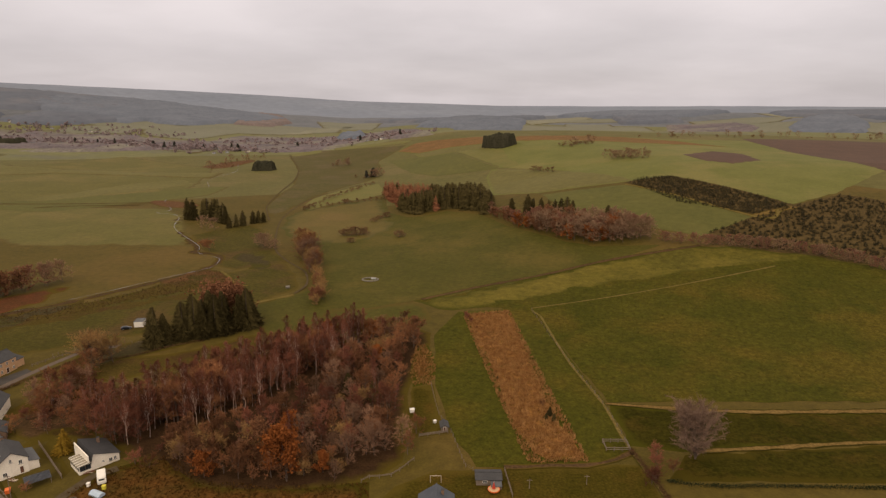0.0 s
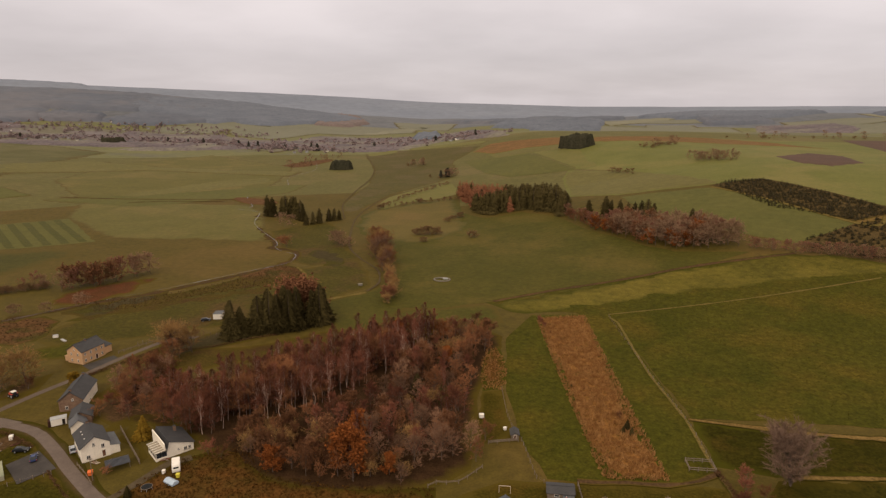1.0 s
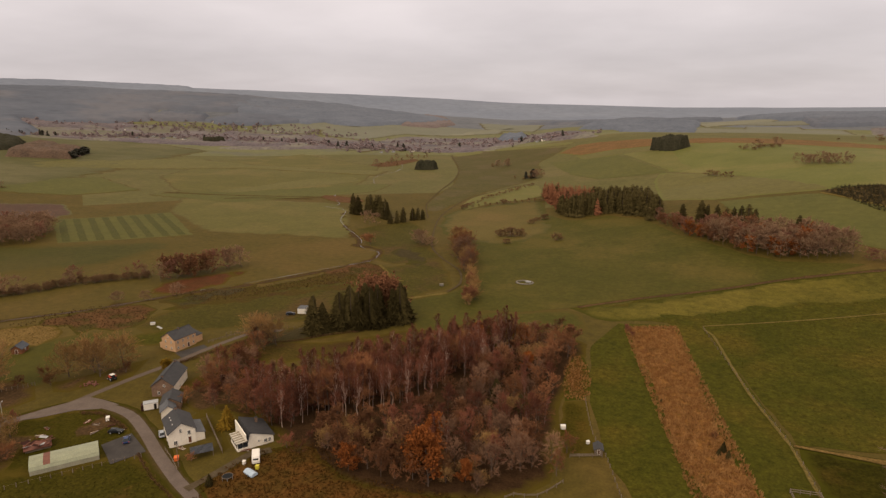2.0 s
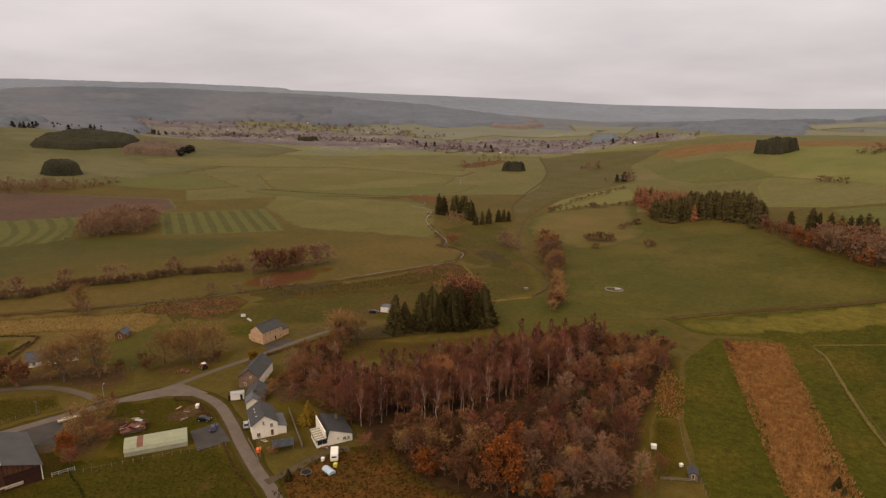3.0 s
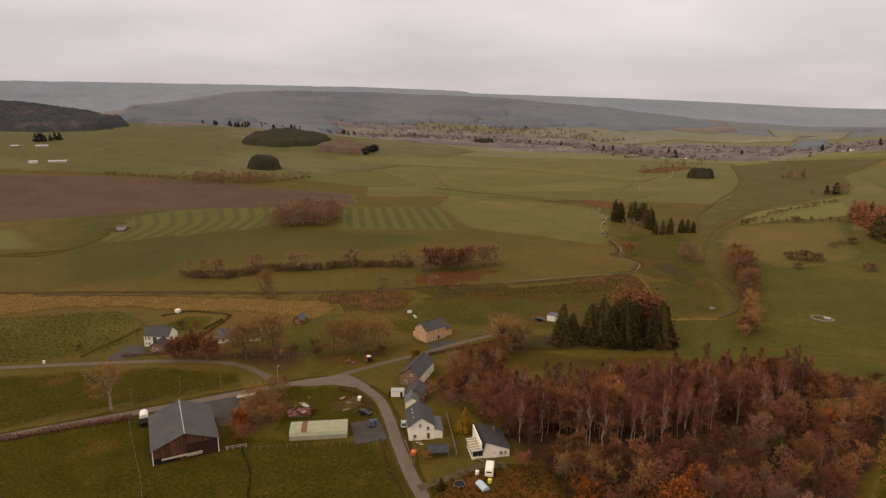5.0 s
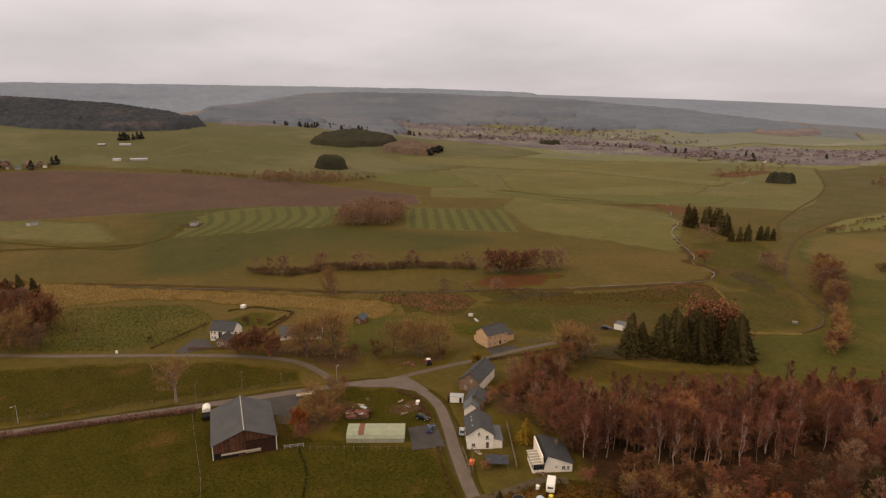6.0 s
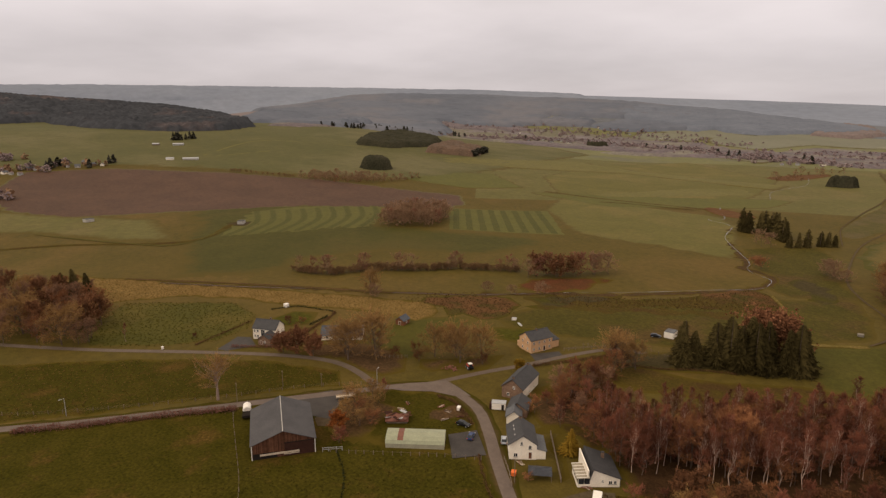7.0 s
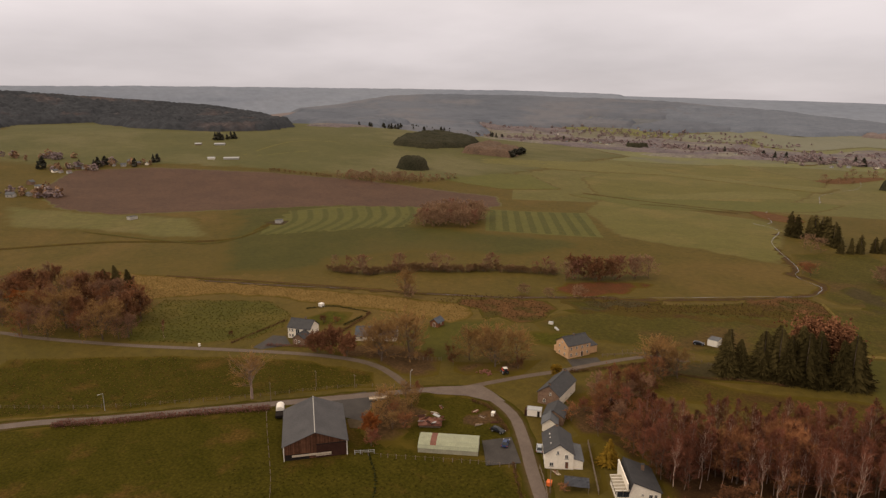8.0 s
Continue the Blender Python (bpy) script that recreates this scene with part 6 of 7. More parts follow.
# the long shed with the pale green sheets
shed = tagged(new("long_shed"), "long low shed clad in pale green sheets with rusty patches", "shed")
shed.matrix_world = pose(-145.2, 137.6, 0, 0, 0, -45.7)
profile = [(3.2, 0), (3.2, 1.3), (2.6, 2.1), (1.4, 2.7), (-.6, 3.1), (-2.6, 3.0), (-3.2, 2.4), (-3.2, 0)]
part("wall", prism(profile, -8.4, 8.4), M["cream_sheet"], shed)
for a, b in zip(profile[1:6], profile[2:7]):
    for q in range(10):
        y0 = -8.5 + q * 1.7
        m = M["rust"] if q == 2 and a[0] < 2.7 or a[0] < -2 else M["green_roof"]
        n = Vector((b[1] - a[1], -(b[0] - a[0]))).normalized()
        n = n if n.y > 0 else -n
        lift = .05 + .012 * (q % 2)
        part("sheet", prism([(a[0] + n.x * lift, a[1] + n.y * lift), (b[0] + n.x * lift, b[1] + n.y * lift), (b[0] + n.x * .02, b[1] + n.y * .02), (a[0] + n.x * .02, a[1] + n.y * .02)], y0 + .01, y0 + 1.69), m, shed, "rusty red sheet" if m == M["rust"] else "")

# the tumbledown rusty shed behind it
h = house("rusty_shed", "tumbledown shed with rusty sheet roof", -159.6, 142.0, -42, 4.6, 6.4, .9, 1.5, M["wood"], M["rust"])
rng_s = random.Random(31)
for k in range(16):
    bm = box(-.5, .5, -1.2, 1.2, 0, .04)
    bm.transform(Matrix.Translation((rng_s.uniform(-2.6, 2.6), rng_s.uniform(-3.6, 3.6), 1.55 + .05 * k * rng_s.random())) @ pose(0, 0, 0, rng_s.uniform(-14, 14), rng_s.uniform(-18, 18), rng_s.uniform(0, 180)))
    cover = rng_s.choice(("rust", "wood", "brown_board", "rust", "dark_board", "paint_grey"))
    part("sheet", bm, M[cover], h, "loose weathered sheet")
lumber = random.Random(33)
for x, y in ((-153, 157), (-150, 153), (-157, 158), (-148, 158), (-164, 147), (-166, 151), (-118, 152), (-99, 156)):
    heap = tagged(new("lumber_pile"), "small untidy pile of boards in the garden", "pile")
    heap.matrix_world = pose(x, y, z_at(x, y) + .06, 0, 0, lumber.uniform(0, 180))
    for k in range(6):
        bm = box(-.14, .14, -1.1, 1.1, 0, .08)
        bm.transform(Matrix.Translation((lumber.uniform(-.6, .6), lumber.uniform(-.4, .4), .09 * (k // 2))) @ pose(0, 0, 0, 0, 0, lumber.uniform(-25, 25)))
        part("board", bm, M[lumber.choice(("wood", "pale_board", "brown_board", "rust"))], heap)
# ---- cars, trailers and other loose things ----
def wheel_on(ob, x, y, r, w=.2):
    bm = bmesh.new()
    bmesh.ops.create_cone(bm, cap_ends=True, segments=14, radius1=r, radius2=r, depth=w, matrix=Matrix.Translation((x, y, r)) @ pose(0, 0, 0, 0, 90, 0))
    t = part("wheel", bm, M["rubber"], ob)
    bm = bmesh.new()
    bmesh.ops.create_cone(bm, cap_ends=True, segments=10, radius1=r * .58, radius2=r * .58, depth=w + .03, matrix=Matrix.Translation((x, y, r)) @ pose(0, 0, 0, 0, 90, 0))
    part("rim", bm, M["paint_grey"], t)


def car(name, label, x, y, turn, paint, long=4.2, tall=1.48):
    """A hatchback along y: lower body, tapered cabin, windows, lamps and wheels."""
    ob = tagged(new(name), label, "car")
    ob.matrix_world = pose(x, y, z_at(x, y) + .14, 0, 0, turn)
    l = long / 2
    bm = prism([(-l, .35), (l, .35), (l, .62), (l - .15, .82), (l * .42, .95), (-l + .1, .95), (-l, .7)], -.86, .86)
    bmesh.ops.bevel(bm, geom=bm.edges[:], offset=.07, segments=2, affect="EDGES")
    bm.transform(pose(0, 0, 0, 0, 0, 90))
    part("body", bm, paint, ob)
    bm = prism([(l * .5, .94), (l * .12, tall - .02), (-l * .62, tall), (-l * .95, .94)], -.74, .74)
    for v in bm.verts:
        if v.co.z > 1.2:
            v.co.y *= .82
    bmesh.ops.bevel(bm, geom=bm.edges[:], offset=.04, segments=1, affect="EDGES")
    bm.transform(pose(0, 0, 0, 0, 0, 90))
    cabin = part("cabin", bm, M["glass"], ob)
    bm = box(-.56, .56, -l * .58, l * .1, tall - .02, tall + .03, .02)
    part("roof", bm, paint, cabin)
    for sx in (-.8, .8):
        for sy in (-l * .6, l * .62):
            wheel_on(ob, sx, sy, .31)
        part("headlight", box(sx - .17, sx + .17, l - .09, l - .02, .64, .78, .02), M["paint"], ob)
        part("tail_light", box(sx - .12, sx + .12, -l + .0, -l + .06, .62, .84, .02), M["red_paint"], ob)
    return ob


car("car", "silver hatchback parked beside the white house", -128.4, 156.8, 40, M["silver_paint"])
car("car", "black estate car parked by the garden", -143.2, 154.6, -75, M["black_paint"], 4.5)
car("car", "dark blue hatchback on the parking place", -136.4, 151.2, 35, M["blue_paint"], 4.0)
car("car", "dark car parked among the shrubs", -133.5, 196.5, -40, M["black_paint"], 4.3)
car("car", "black car parked by the cream house lane", -143.5, 267, -60, M["black_paint"], 4.5)

caravan = tagged(new("caravan"), "white touring caravan parked on the grass", "caravan")
caravan.matrix_world = pose(-93.3, 151.9, .12, 0, 0, 30)
bm = prism([(-2.6, .5), (2.5, .5), (2.7, 1.2), (2.3, 2.45), (-2.2, 2.5), (-2.7, 1.4)], -1.08, 1.08)
bmesh.ops.bevel(bm, geom=bm.edges[:], offset=.12, segments=2, affect="EDGES")
bm.transform(pose(0, 0, 0, 0, 0, 90))
part("body", bm, M["paint"], caravan)
for s in (-1, 1):
    for y in (-1.4, .6):
        part("window", box(s * 1.06, s * 1.1, y, y + 1.0, 1.4, 2.0, .02), M["glass"], caravan)
    wheel_on(caravan, s * .98, 0, .32)
part("window", box(-.7, .7, -2.6, -2.52, 1.45, 2.1, .02), M["glass"], caravan)
part("tow_bar", box(-.08, .08, 2.4, 3.9, .45, .55, .02), M["paint_grey"], caravan)

boat = tagged(new("covered_trailer"), "small trailer under a pale blue tarpaulin", "trailer")
boat.matrix_world = pose(-91.0, 145.2, .1, 0, 0, 65)
bm = prism([(-1.0, .3), (1.0, .3), (1.1, .8), (.3, 1.35), (-.3, 1.35), (-1.1, .8)], -1.9, 1.9)
bmesh.ops.bevel(bm, geom=bm.edges[:], offset=.06, segments=1, affect="EDGES")
part("tarpaulin", bm, M["tarp_blue"], boat)
for s in (-1, 1):
    wheel_on(boat, s * .95, -.2, .28)
part("tow_bar", box(-.06, .06, 1.8, 3.0, .35, .45), M["paint_grey"], boat)


def ring(outer, inner, z0, z1, n=24):
    bm = bmesh.new()
    rows = []
    for k in range(n):
        a = 2 * math.pi * k / n
        rows.append([bm.verts.new((r * math.cos(a), r * math.sin(a), z)) for r, z in ((outer, z0), (outer, z1), (inner, z1), (inner, z0))])
    for k in range(n):
        a, b = rows[k], rows[(k + 1) % n]
        for u in range(4):
            bm.faces.new((a[u], a[(u + 1) % 4], b[(u + 1) % 4], b[u]))
    bmesh.ops.recalc_face_normals(bm, faces=bm.faces[:])
    return bm


def disc(r, z0, z1, n=24, top=None):
    bm = bmesh.new()
    bmesh.ops.create_cone(bm, cap_ends=True, segments=n, radius1=r, radius2=r if top is None else top, depth=z1 - z0, matrix=Matrix.Translation((0, 0, (z0 + z1) / 2)))
    return bm


tramp = tagged(new("trampoline"), "round garden trampoline with a dark mat", "trampoline")
tramp.matrix_world = pose(-96.2, 142.2, .1)
part("frame", ring(1.5, 1.38, .7, .78), M["wood"], tramp)
part("mat", disc(1.44, .73, .76), M["rubber"], tramp)
for k in range(6):
    a = k * math.pi / 3
    part("leg", box(1.5 * math.cos(a) - .04, 1.5 * math.cos(a) + .04, 1.5 * math.sin(a) - .04, 1.5 * math.sin(a) + .04, 0, .7), M["paint_grey"], tramp)

par = tagged(new("parasol"), "folded red garden parasol on a round cream table", "parasol")
par.matrix_world = pose(14.2, 148.6, .1)
part("tabletop", disc(1.5, .55, .72), M["cream_wall"], par)
part("rim", ring(1.62, 1.48, .5, .78), M["orange_plastic"], par)
part("pole", disc(.05, 0, 2.9, 8), M["paint"], par)
part("canopy", disc(.5, .9, 2.7, 10, .08), M["red_paint"], par)
for k in range(4):
    a = k * math.pi / 2 + .5
    part("leg", box(1.1 * math.cos(a) - .05, 1.1 * math.cos(a) + .05, 1.1 * math.sin(a) - .05, 1.1 * math.sin(a) + .05, 0, .56), M["wood"], par)

tent = tagged(new("garden_canopy"), "sagging dark grey tarpaulin canopy on posts", "canopy")
tent.matrix_world = pose(-110.2, 150.8, .1, 0, 0, 40)
bm = bmesh.new()
vs = {}
for i in range(9):
    for j in range(7):
        u, v = i / 8 * 2 - 1, j / 6 * 2 - 1
        vs[i, j] = bm.verts.new((u * 3.1, v * 2.3, 2.5 - .75 * max(abs(u) * .8, abs(v)) - .12 * math.sin(u * 7) * math.cos(v * 5)))
for i in range(8):
    for j in range(6):
        bm.faces.new((vs[i, j], vs[i + 1, j], vs[i + 1, j + 1], vs[i, j + 1]))
bmesh.ops.solidify(bm, geom=bm.faces[:], thickness=.04)
part("tarpaulin", bm, M["grey_sheet_dark"], tent)
for sx in (-2.9, 2.9):
    for sy in (-2.1, 2.1):
        part("post", box(sx - .05, sx + .05, sy - .05, sy + .05, 0, 1.8), M["wood"], tent)

box_store = tagged(new("container"), "white storage container with a dark door", "container")
box_store.matrix_world = pose(-143.6, 170.8, .1, 0, 0, 38)
part("body", box(-2.2, 2.2, -1.2, 1.2, .1, 2.3, .04), M["paint"], box_store)
part("door", box(.9, 1.7, -1.24, -1.18, .15, 2.0, .01), M["shade_and_dark"], box_store)
part("roof", box(-2.3, 2.3, -1.3, 1.3, 2.31, 2.4, .02), M["paint_grey"], box_store)
part("side_store", box(-3.0, -2.22, -1.1, 1.1, 0, 1.9, .03), M["dark_board"], box_store)

trailer = tagged(new("farm_trailer"), "long flat trailer with pale boards by the lane", "trailer")
trailer.matrix_world = pose(-182.6, 138.2, .08, 0, 0, -28)
part("bed", box(-.9, .9, -3.2, 3.2, .7, .85, .02), M["pale_board"], trailer)
for s in (-1, 1):
    part("side", box(s * .9 - .04, s * .9 + .04, -3.2, 3.2, .86, 1.2), M["pale_board"], trailer)
    wheel_on(trailer, s * .8, -.6, .38)
    wheel_on(trailer, s * .8, .5, .38)
part("tow_bar", box(-.06, .06, 3.1, 4.6, .55, .68), M["rust"], trailer)

load = tagged(new("farm_wagon"), "dark wagon with a white tarpaulin beside the barn", "wagon")
load.matrix_world = pose(-193.6, 108.6, .08, 0, 0, 64)
part("bed", box(-1.3, 1.3, -3.6, 3.4, .8, 1.5, .03), M["shade_and_dark"], load)
bm = prism([(-1.3, 1.5), (1.3, 1.5), (1.1, 2.5), (.2, 3.0), (-1.0, 2.6)], -.6, 3.3)
bmesh.ops.bevel(bm, geom=bm.edges[:], offset=.15, segments=2, affect="EDGES")
part("tarpaulin", bm, M["paint"], load)
for s in (-1, 1):
    for y in (-2.4, 2.2):
        wheel_on(load, s * 1.2, y, .45)


def tractor(x, y, turn):
    ob = tagged(new("tractor"), "old red farm tractor beside the lane", "tractor")
    ob.matrix_world = pose(x, y, .08, 0, 0, turn)
    part("hood", box(-.42, .42, .2, 1.9, .8, 1.45, .08), M["red_paint"], ob)
    part("chassis", box(-.3, .3, -1.2, 1.9, .55, .82, .04), M["shade_and_dark"], ob)
    cab = part("cab", box(-.65, .65, -1.3, .2, .9, 2.3, .08), M["glass"], ob)
    part("roof", box(-.75, .75, -1.4, .3, 2.31, 2.45, .04), M["paint"], cab)
    part("exhaust", box(.3, .38, .9, .98, 1.4, 2.2), M["shade_and_dark"], ob)
    for s in (-1, 1):
        wheel_on(ob, s * .85, -.75, .78, .4)
        wheel_on(ob, s * .7, 1.45, .45, .25)
        part("mudguard", box(s * .85 - .25, s * .85 + .25, -1.3, -.2, 1.58, 1.66, .03), M["red_paint"], ob)


tractor(-172.4, 185.6, 70)

pile = tagged(new("stone_heap"), "heap of red bricks and rubble under the trees", "heap")
pile.matrix_world = pose(-177.5, 180.6, .05)
rng = random.Random(5)
for k in range(26):
    bm = box(-.35, .35, -.25, .25, -.15, .2, .05)
    bm.transform(Matrix.Translation((rng.gauss(0, 1.3), rng.gauss(0, .8), .15 + .25 * rng.random())) @ pose(0, 0, 0, rng.uniform(0, 30), rng.uniform(0, 30), rng.uniform(0, 360)))
    part("brick", bm, M["rust"], pile)

feeder = tagged(new("ring_feeder"), "ring of pale stones round a trough on muddy ground", "trough")
feeder.matrix_world = pose(-42, 347.5, z_at(-42, 347.5) + .2)
for k in range(26):
    a = 2 * math.pi * k / 26
    bm = box(-.6, .6, -.35, .35, -.2, .45, .1)
    bm.transform(Matrix.Translation((4.6 * math.cos(a), 3.4 * math.sin(a), .1)) @ pose(0, 0, 0, 0, 0, math.degrees(a) + 90 + rng.uniform(-15, 15)))
    part("stone", bm, M["stone_dull"], feeder)
part("trough", box(.4, 3.2, .6, 1.8, 0, .8, .08), M["paint_grey"], feeder)
field("mud_ring", [(-48, 345), (-41, 342.5), (-33, 343), (-31, 348), (-38, 353), (-47, 351)], M["wet_asphalt_brown"], .26, "dark trodden mud round the trough", curved=True, under="hollow_pasture_grass")


def simple_box(name, label, category, x, y, turn, size, material, top):
    ob = tagged(new(name), label, category)
    ob.matrix_world = pose(x, y, z_at(x, y) + .1, 0, 0, turn)
    w, l, hh = size
    part("body", box(-w / 2, w / 2, -l / 2, l / 2, 0, hh, .06), material, ob)
    part("lid", box(-w / 2 - .06, w / 2 + .06, -l / 2 - .06, l / 2 + .06, hh, hh + .1, .03), top, ob)
    return ob


simple_box("beehive", "white painted box on the garden plot", "box", -10, 192, 10, (1.5, 1.2, 1.1), M["paint"], M["paint"])
simple_box("beehive", "small white painted box by the fence", "box", -2.2, 185, 40, (.9, .8, .8), M["paint"], M["paint"])
simple_box("trough", "white water trough in the pasture", "trough", -198, 239, 30, (2.0, 1.3, 1.0), M["paint"], M["paint_grey"])
simple_box("sheet_pile", "low pile of pale sheets on the lawn", "pile", -192, 236, 60, (.9, 4.0, .3), M["paint"], M["paint_grey"])
simple_box("bale", "pale wrapped bale beside the track", "bale", -86, 332, 20, (2.2, 1.8, 1.0), M["stone_dull"], M["stone_dull"])
simple_box("bin", "yellow plastic bin beside the caravan", "bin", -90.8, 148.3, 10, (.9, .9, 1.0), M["yellow_plastic"], M["yellow_plastic"])
simple_box("bin", "white plastic bin beside the caravan", "bin", -95.6, 149.4, 10, (.8, .8, 1.0), M["paint"], M["paint"])
simple_box("play_car", "orange plastic garden toy", "toy", -115.4, 146.4, 30, (1.2, 1.5, 1.0), M["orange_plastic"], M["orange_plastic"])
simple_box("gas_tank", "small white tank behind the garden", "tank", -151.5, 160.5, 30, (1.0, 1.4, 1.1), M["paint"], M["paint"])
simple_box("white_shed", "white livestock shelter beside the spruces", "shelter", -139.5, 272, 10, (4, 5, 2.6), M["paint"], M["grey_sheet"])
simple_box("garden_tank", "white tank in the farmhouse garden", "tank", -285, 171, 10, (2.0, 2.0, 1.6), M["paint"], M["paint"])
simple_box("post_box", "white roadside box beside the lane", "box", -268.5, 107.5, 10, (.8, .7, 1.0), M["paint"], M["paint"])
for x, y, t in ((-591, 155, 20), (-503, 247, 50)):
    simple_box("field_shelter", "small pale field shelter with a dark roof", "shelter", x, y, t, (5, 7, 2.6), M["stone_pale"], M["slate"])
field("shelter_mud", [(-512, 236), (-494, 240), (-488, 256), (-500, 262), (-514, 252)], M["wet_asphalt_brown"], .35, "trodden mud round the field shelter", curved=True, under="dark_mown_grass")

goal = tagged(new("football_goal"), "pale yellow garden football goal", "goal")
goal.matrix_world = pose(-1.5, 152.2, .1)
for x in (-1.5, 1.5):
    part("post", box(x - .06, x + .06, -.06, .06, 0, 2.1), M["pale_board"], goal)
part("crossbar", box(-1.56, 1.56, -.06, .06, 2.1, 2.22), M["pale_board"], goal)

pen = tagged(new("pen"), "small rectangular pen of grey wooden rails", "pen")
pen.matrix_world = pose(53.3, 171.2, .1)
for z in (.5, 1.1):
    for a in ((-3.6, 3.6, 2.3, 2.42), (-3.6, 3.6, -2.42, -2.3), (-3.66, -3.54, -2.4, 2.4), (3.54, 3.66, -2.4, 2.4)):
        part("rail", box(*a, z, z + .16), M["wood"], pen)
for x in (-3.6, -1.2, 1.2, 3.6):
    for y in (-2.36, 2.36):
        part("post", box(x - .08, x + .08, y - .08, y + .08, 0, 1.4), M["wood"], pen)


# ---- fences, hedges, poles ----
def fence(label, pts, post=1.25, gap=2.6, rails=(1.0, .5), material="wood", rail_h=.025):
    """Posts along a line, with rails or wires from post to post."""
    line = smooth_line(pts, gap)
    ob = tagged(new("fence"), label, "fence")
    me = bpy.data.meshes.new("post")
    bm = box(-.08, .08, -.08, .08, -.1, post, .02)
    bm.to_mesh(me)
    bm.free()
    me.materials.append(M[material])
    for p in line:
        o = new("post", me)
        o.matrix_world = Matrix.Translation((p.x, p.y, z_at(p.x, p.y) + .1))
        o.parent = ob
    for z in rails:
        for a, b in zip(line, line[1:]):
            bm = bmesh.new()
            za, zb = z_at(a.x, a.y) + .1 + z, z_at(b.x, b.y) + .1 + z
            s = Vector((-(b - a).y, (b - a).x)).normalized() * min(.03, rail_h * .4)
            q = [bm.verts.new(v) for v in ((a.x - s.x, a.y - s.y, za), (b.x - s.x, b.y - s.y, zb), (b.x + s.x, b.y + s.y, zb), (a.x + s.x, a.y + s.y, za))]
            q2 = [bm.verts.new(v.co + Vector((0, 0, rail_h))) for v in q]
            bm.faces.new(q)
            bm.faces.new(q2[::-1])
            for u in range(4):
                bm.faces.new((q[u], q2[u], q2[(u + 1) % 4], q[(u + 1) % 4]))
            part("rail", bm, M[material], ob)
    return ob


fence("grey post and wire fence beside the wood", [(-4, 213), (-1, 191), (3, 179), (7, 160), (9, 158)])
fence("brown plank fence across the plot", [(-7, 176), (2, 178.5)], rails=(1.0, .7, .4), rail_h=.18)
fence("grey fence round the garden", [(-22, 152), (-20, 154), (-14, 155), (-8, 163)], rails=(.9, .6), rail_h=.12)
fence("wooden fence beside the shed", [(18, 158), (19, 146)], rails=(1.1, .7, .3), rail_h=.2)
fence("post and wire fence along the pasture", [(44, 292), (51, 234), (56, 199), (57, 172)], gap=4)
fence("pale plank fence between two gardens", [(-122, 170), (-105, 153)], 1.5, 2.2, (1.2, .85, .5, .15), "wood", .26)
fence("grey garden fence along the lane", [(-122, 150), (-116, 145.5), (-112, 142)], 1.1, 2.0, (.8, .4), "wood", .08)
fence("grey rail fence before the trees", [(-204, 166), (-196, 175)], 1.3, 1.3, (1.0,), "wood")
fence("post and wire fence of the barn paddock", [(-150, 86), (-161.3, 91.4), (-179.7, 98.6), (-195.8, 105), (-201, 108)], 1.3, 3.5)
fence("post fence behind the shed", [(-157.5, 116.5), (-153.2, 119.9), (-142.7, 130.2), (-133.9, 138.7), (-126.2, 145.1)], 1.2, 2.2, (.9,), "wood")
fence("post and wire fence along the lane", [(-262, 30), (-236, 62), (-214, 100), (-199, 132), (-188, 148)], 1.3, 4)
fence("low wooden barrier beside the barn", [(-159, 115), (-156, 119.5)], 1.2, 1.5, (1.0, .5), "paint_grey", .12)
fence("wooden fence beside the cream house", [(-160, 226), (-154, 236), (-146, 246)], 1.3, 2.4, (1.0, .6), "wood", .12)
fence("post and wire fence of the pasture", [(-128, 250), (-146, 250), (-158, 236)], 1.2, 3)


def hedge(name, label, pts, high, wide, material, seed, gap=.5):
    """A hedge: a dense strip of small leaves and twigs with an uneven top."""
    r = random.Random(seed)
    w = Wood(seed)
    for p in smooth_line(pts, gap):
        top = high * (.8 + .35 * noise.noise((p.x * .35, p.y * .35, seed)))
        z = z_at(p.x, p.y)
        for k in range(int(26 * wide * high * gap) + 6):
            q = Vector((p.x + r.gauss(0, wide * .3), p.y + r.gauss(0, wide * .3), z + top * r.random() ** .8))
            if k % (3 if material == "hedge_green" else 2):
                w.leaf(q, .26 * r.uniform(.6, 1.3))
            else:
                w.blade(q, Vector((r.gauss(0, .4), r.gauss(0, .4), 1)).normalized(), r.uniform(.4, .8), .07)
    return tagged(new(name, mesh_of(name, w.lv, w.lf, [M[material]])), label, "hedge")


hedge("hedge", "reddish bare hedge along the lane", [(-229, 52), (-221, 66), (-210, 88), (-199, 107)], 1.9, 2.2, "hedge_red", 1)
hedge("hedge", "low dark hedge beside the willow", [(63, 153.5), (74, 151.5), (96, 151.5), (125, 151)], 1.0, 1.4, "hedge_green", 2)
hedge("hedge", "brown bracken hedge along the path", [(57, 169), (58.5, 160), (60, 148), (61, 138)], 1.3, 1.6, "hedge_brown", 3)
hedge("hedge", "clipped dark green garden hedge", [(-254, 166), (-259, 178)], 1.2, .9, "hedge_green", 4)
hedge("hedge", "dark hedge behind the garden", [(-286, 164), (-282, 175), (-271, 181), (-264, 184)], .9, .9, "hedge_green", 5)
hedge("hedge", "brown hedge along the garden path", [(-262, 184), (-257, 178), (-247, 160)], 1.1, 1.5, "hedge_brown", 6)
hedge("hedge", "red-brown hedge before the farmhouse", [(-252, 129), (-241, 141), (-238, 143)], 1.2, 1.4, "hedge_red", 7)
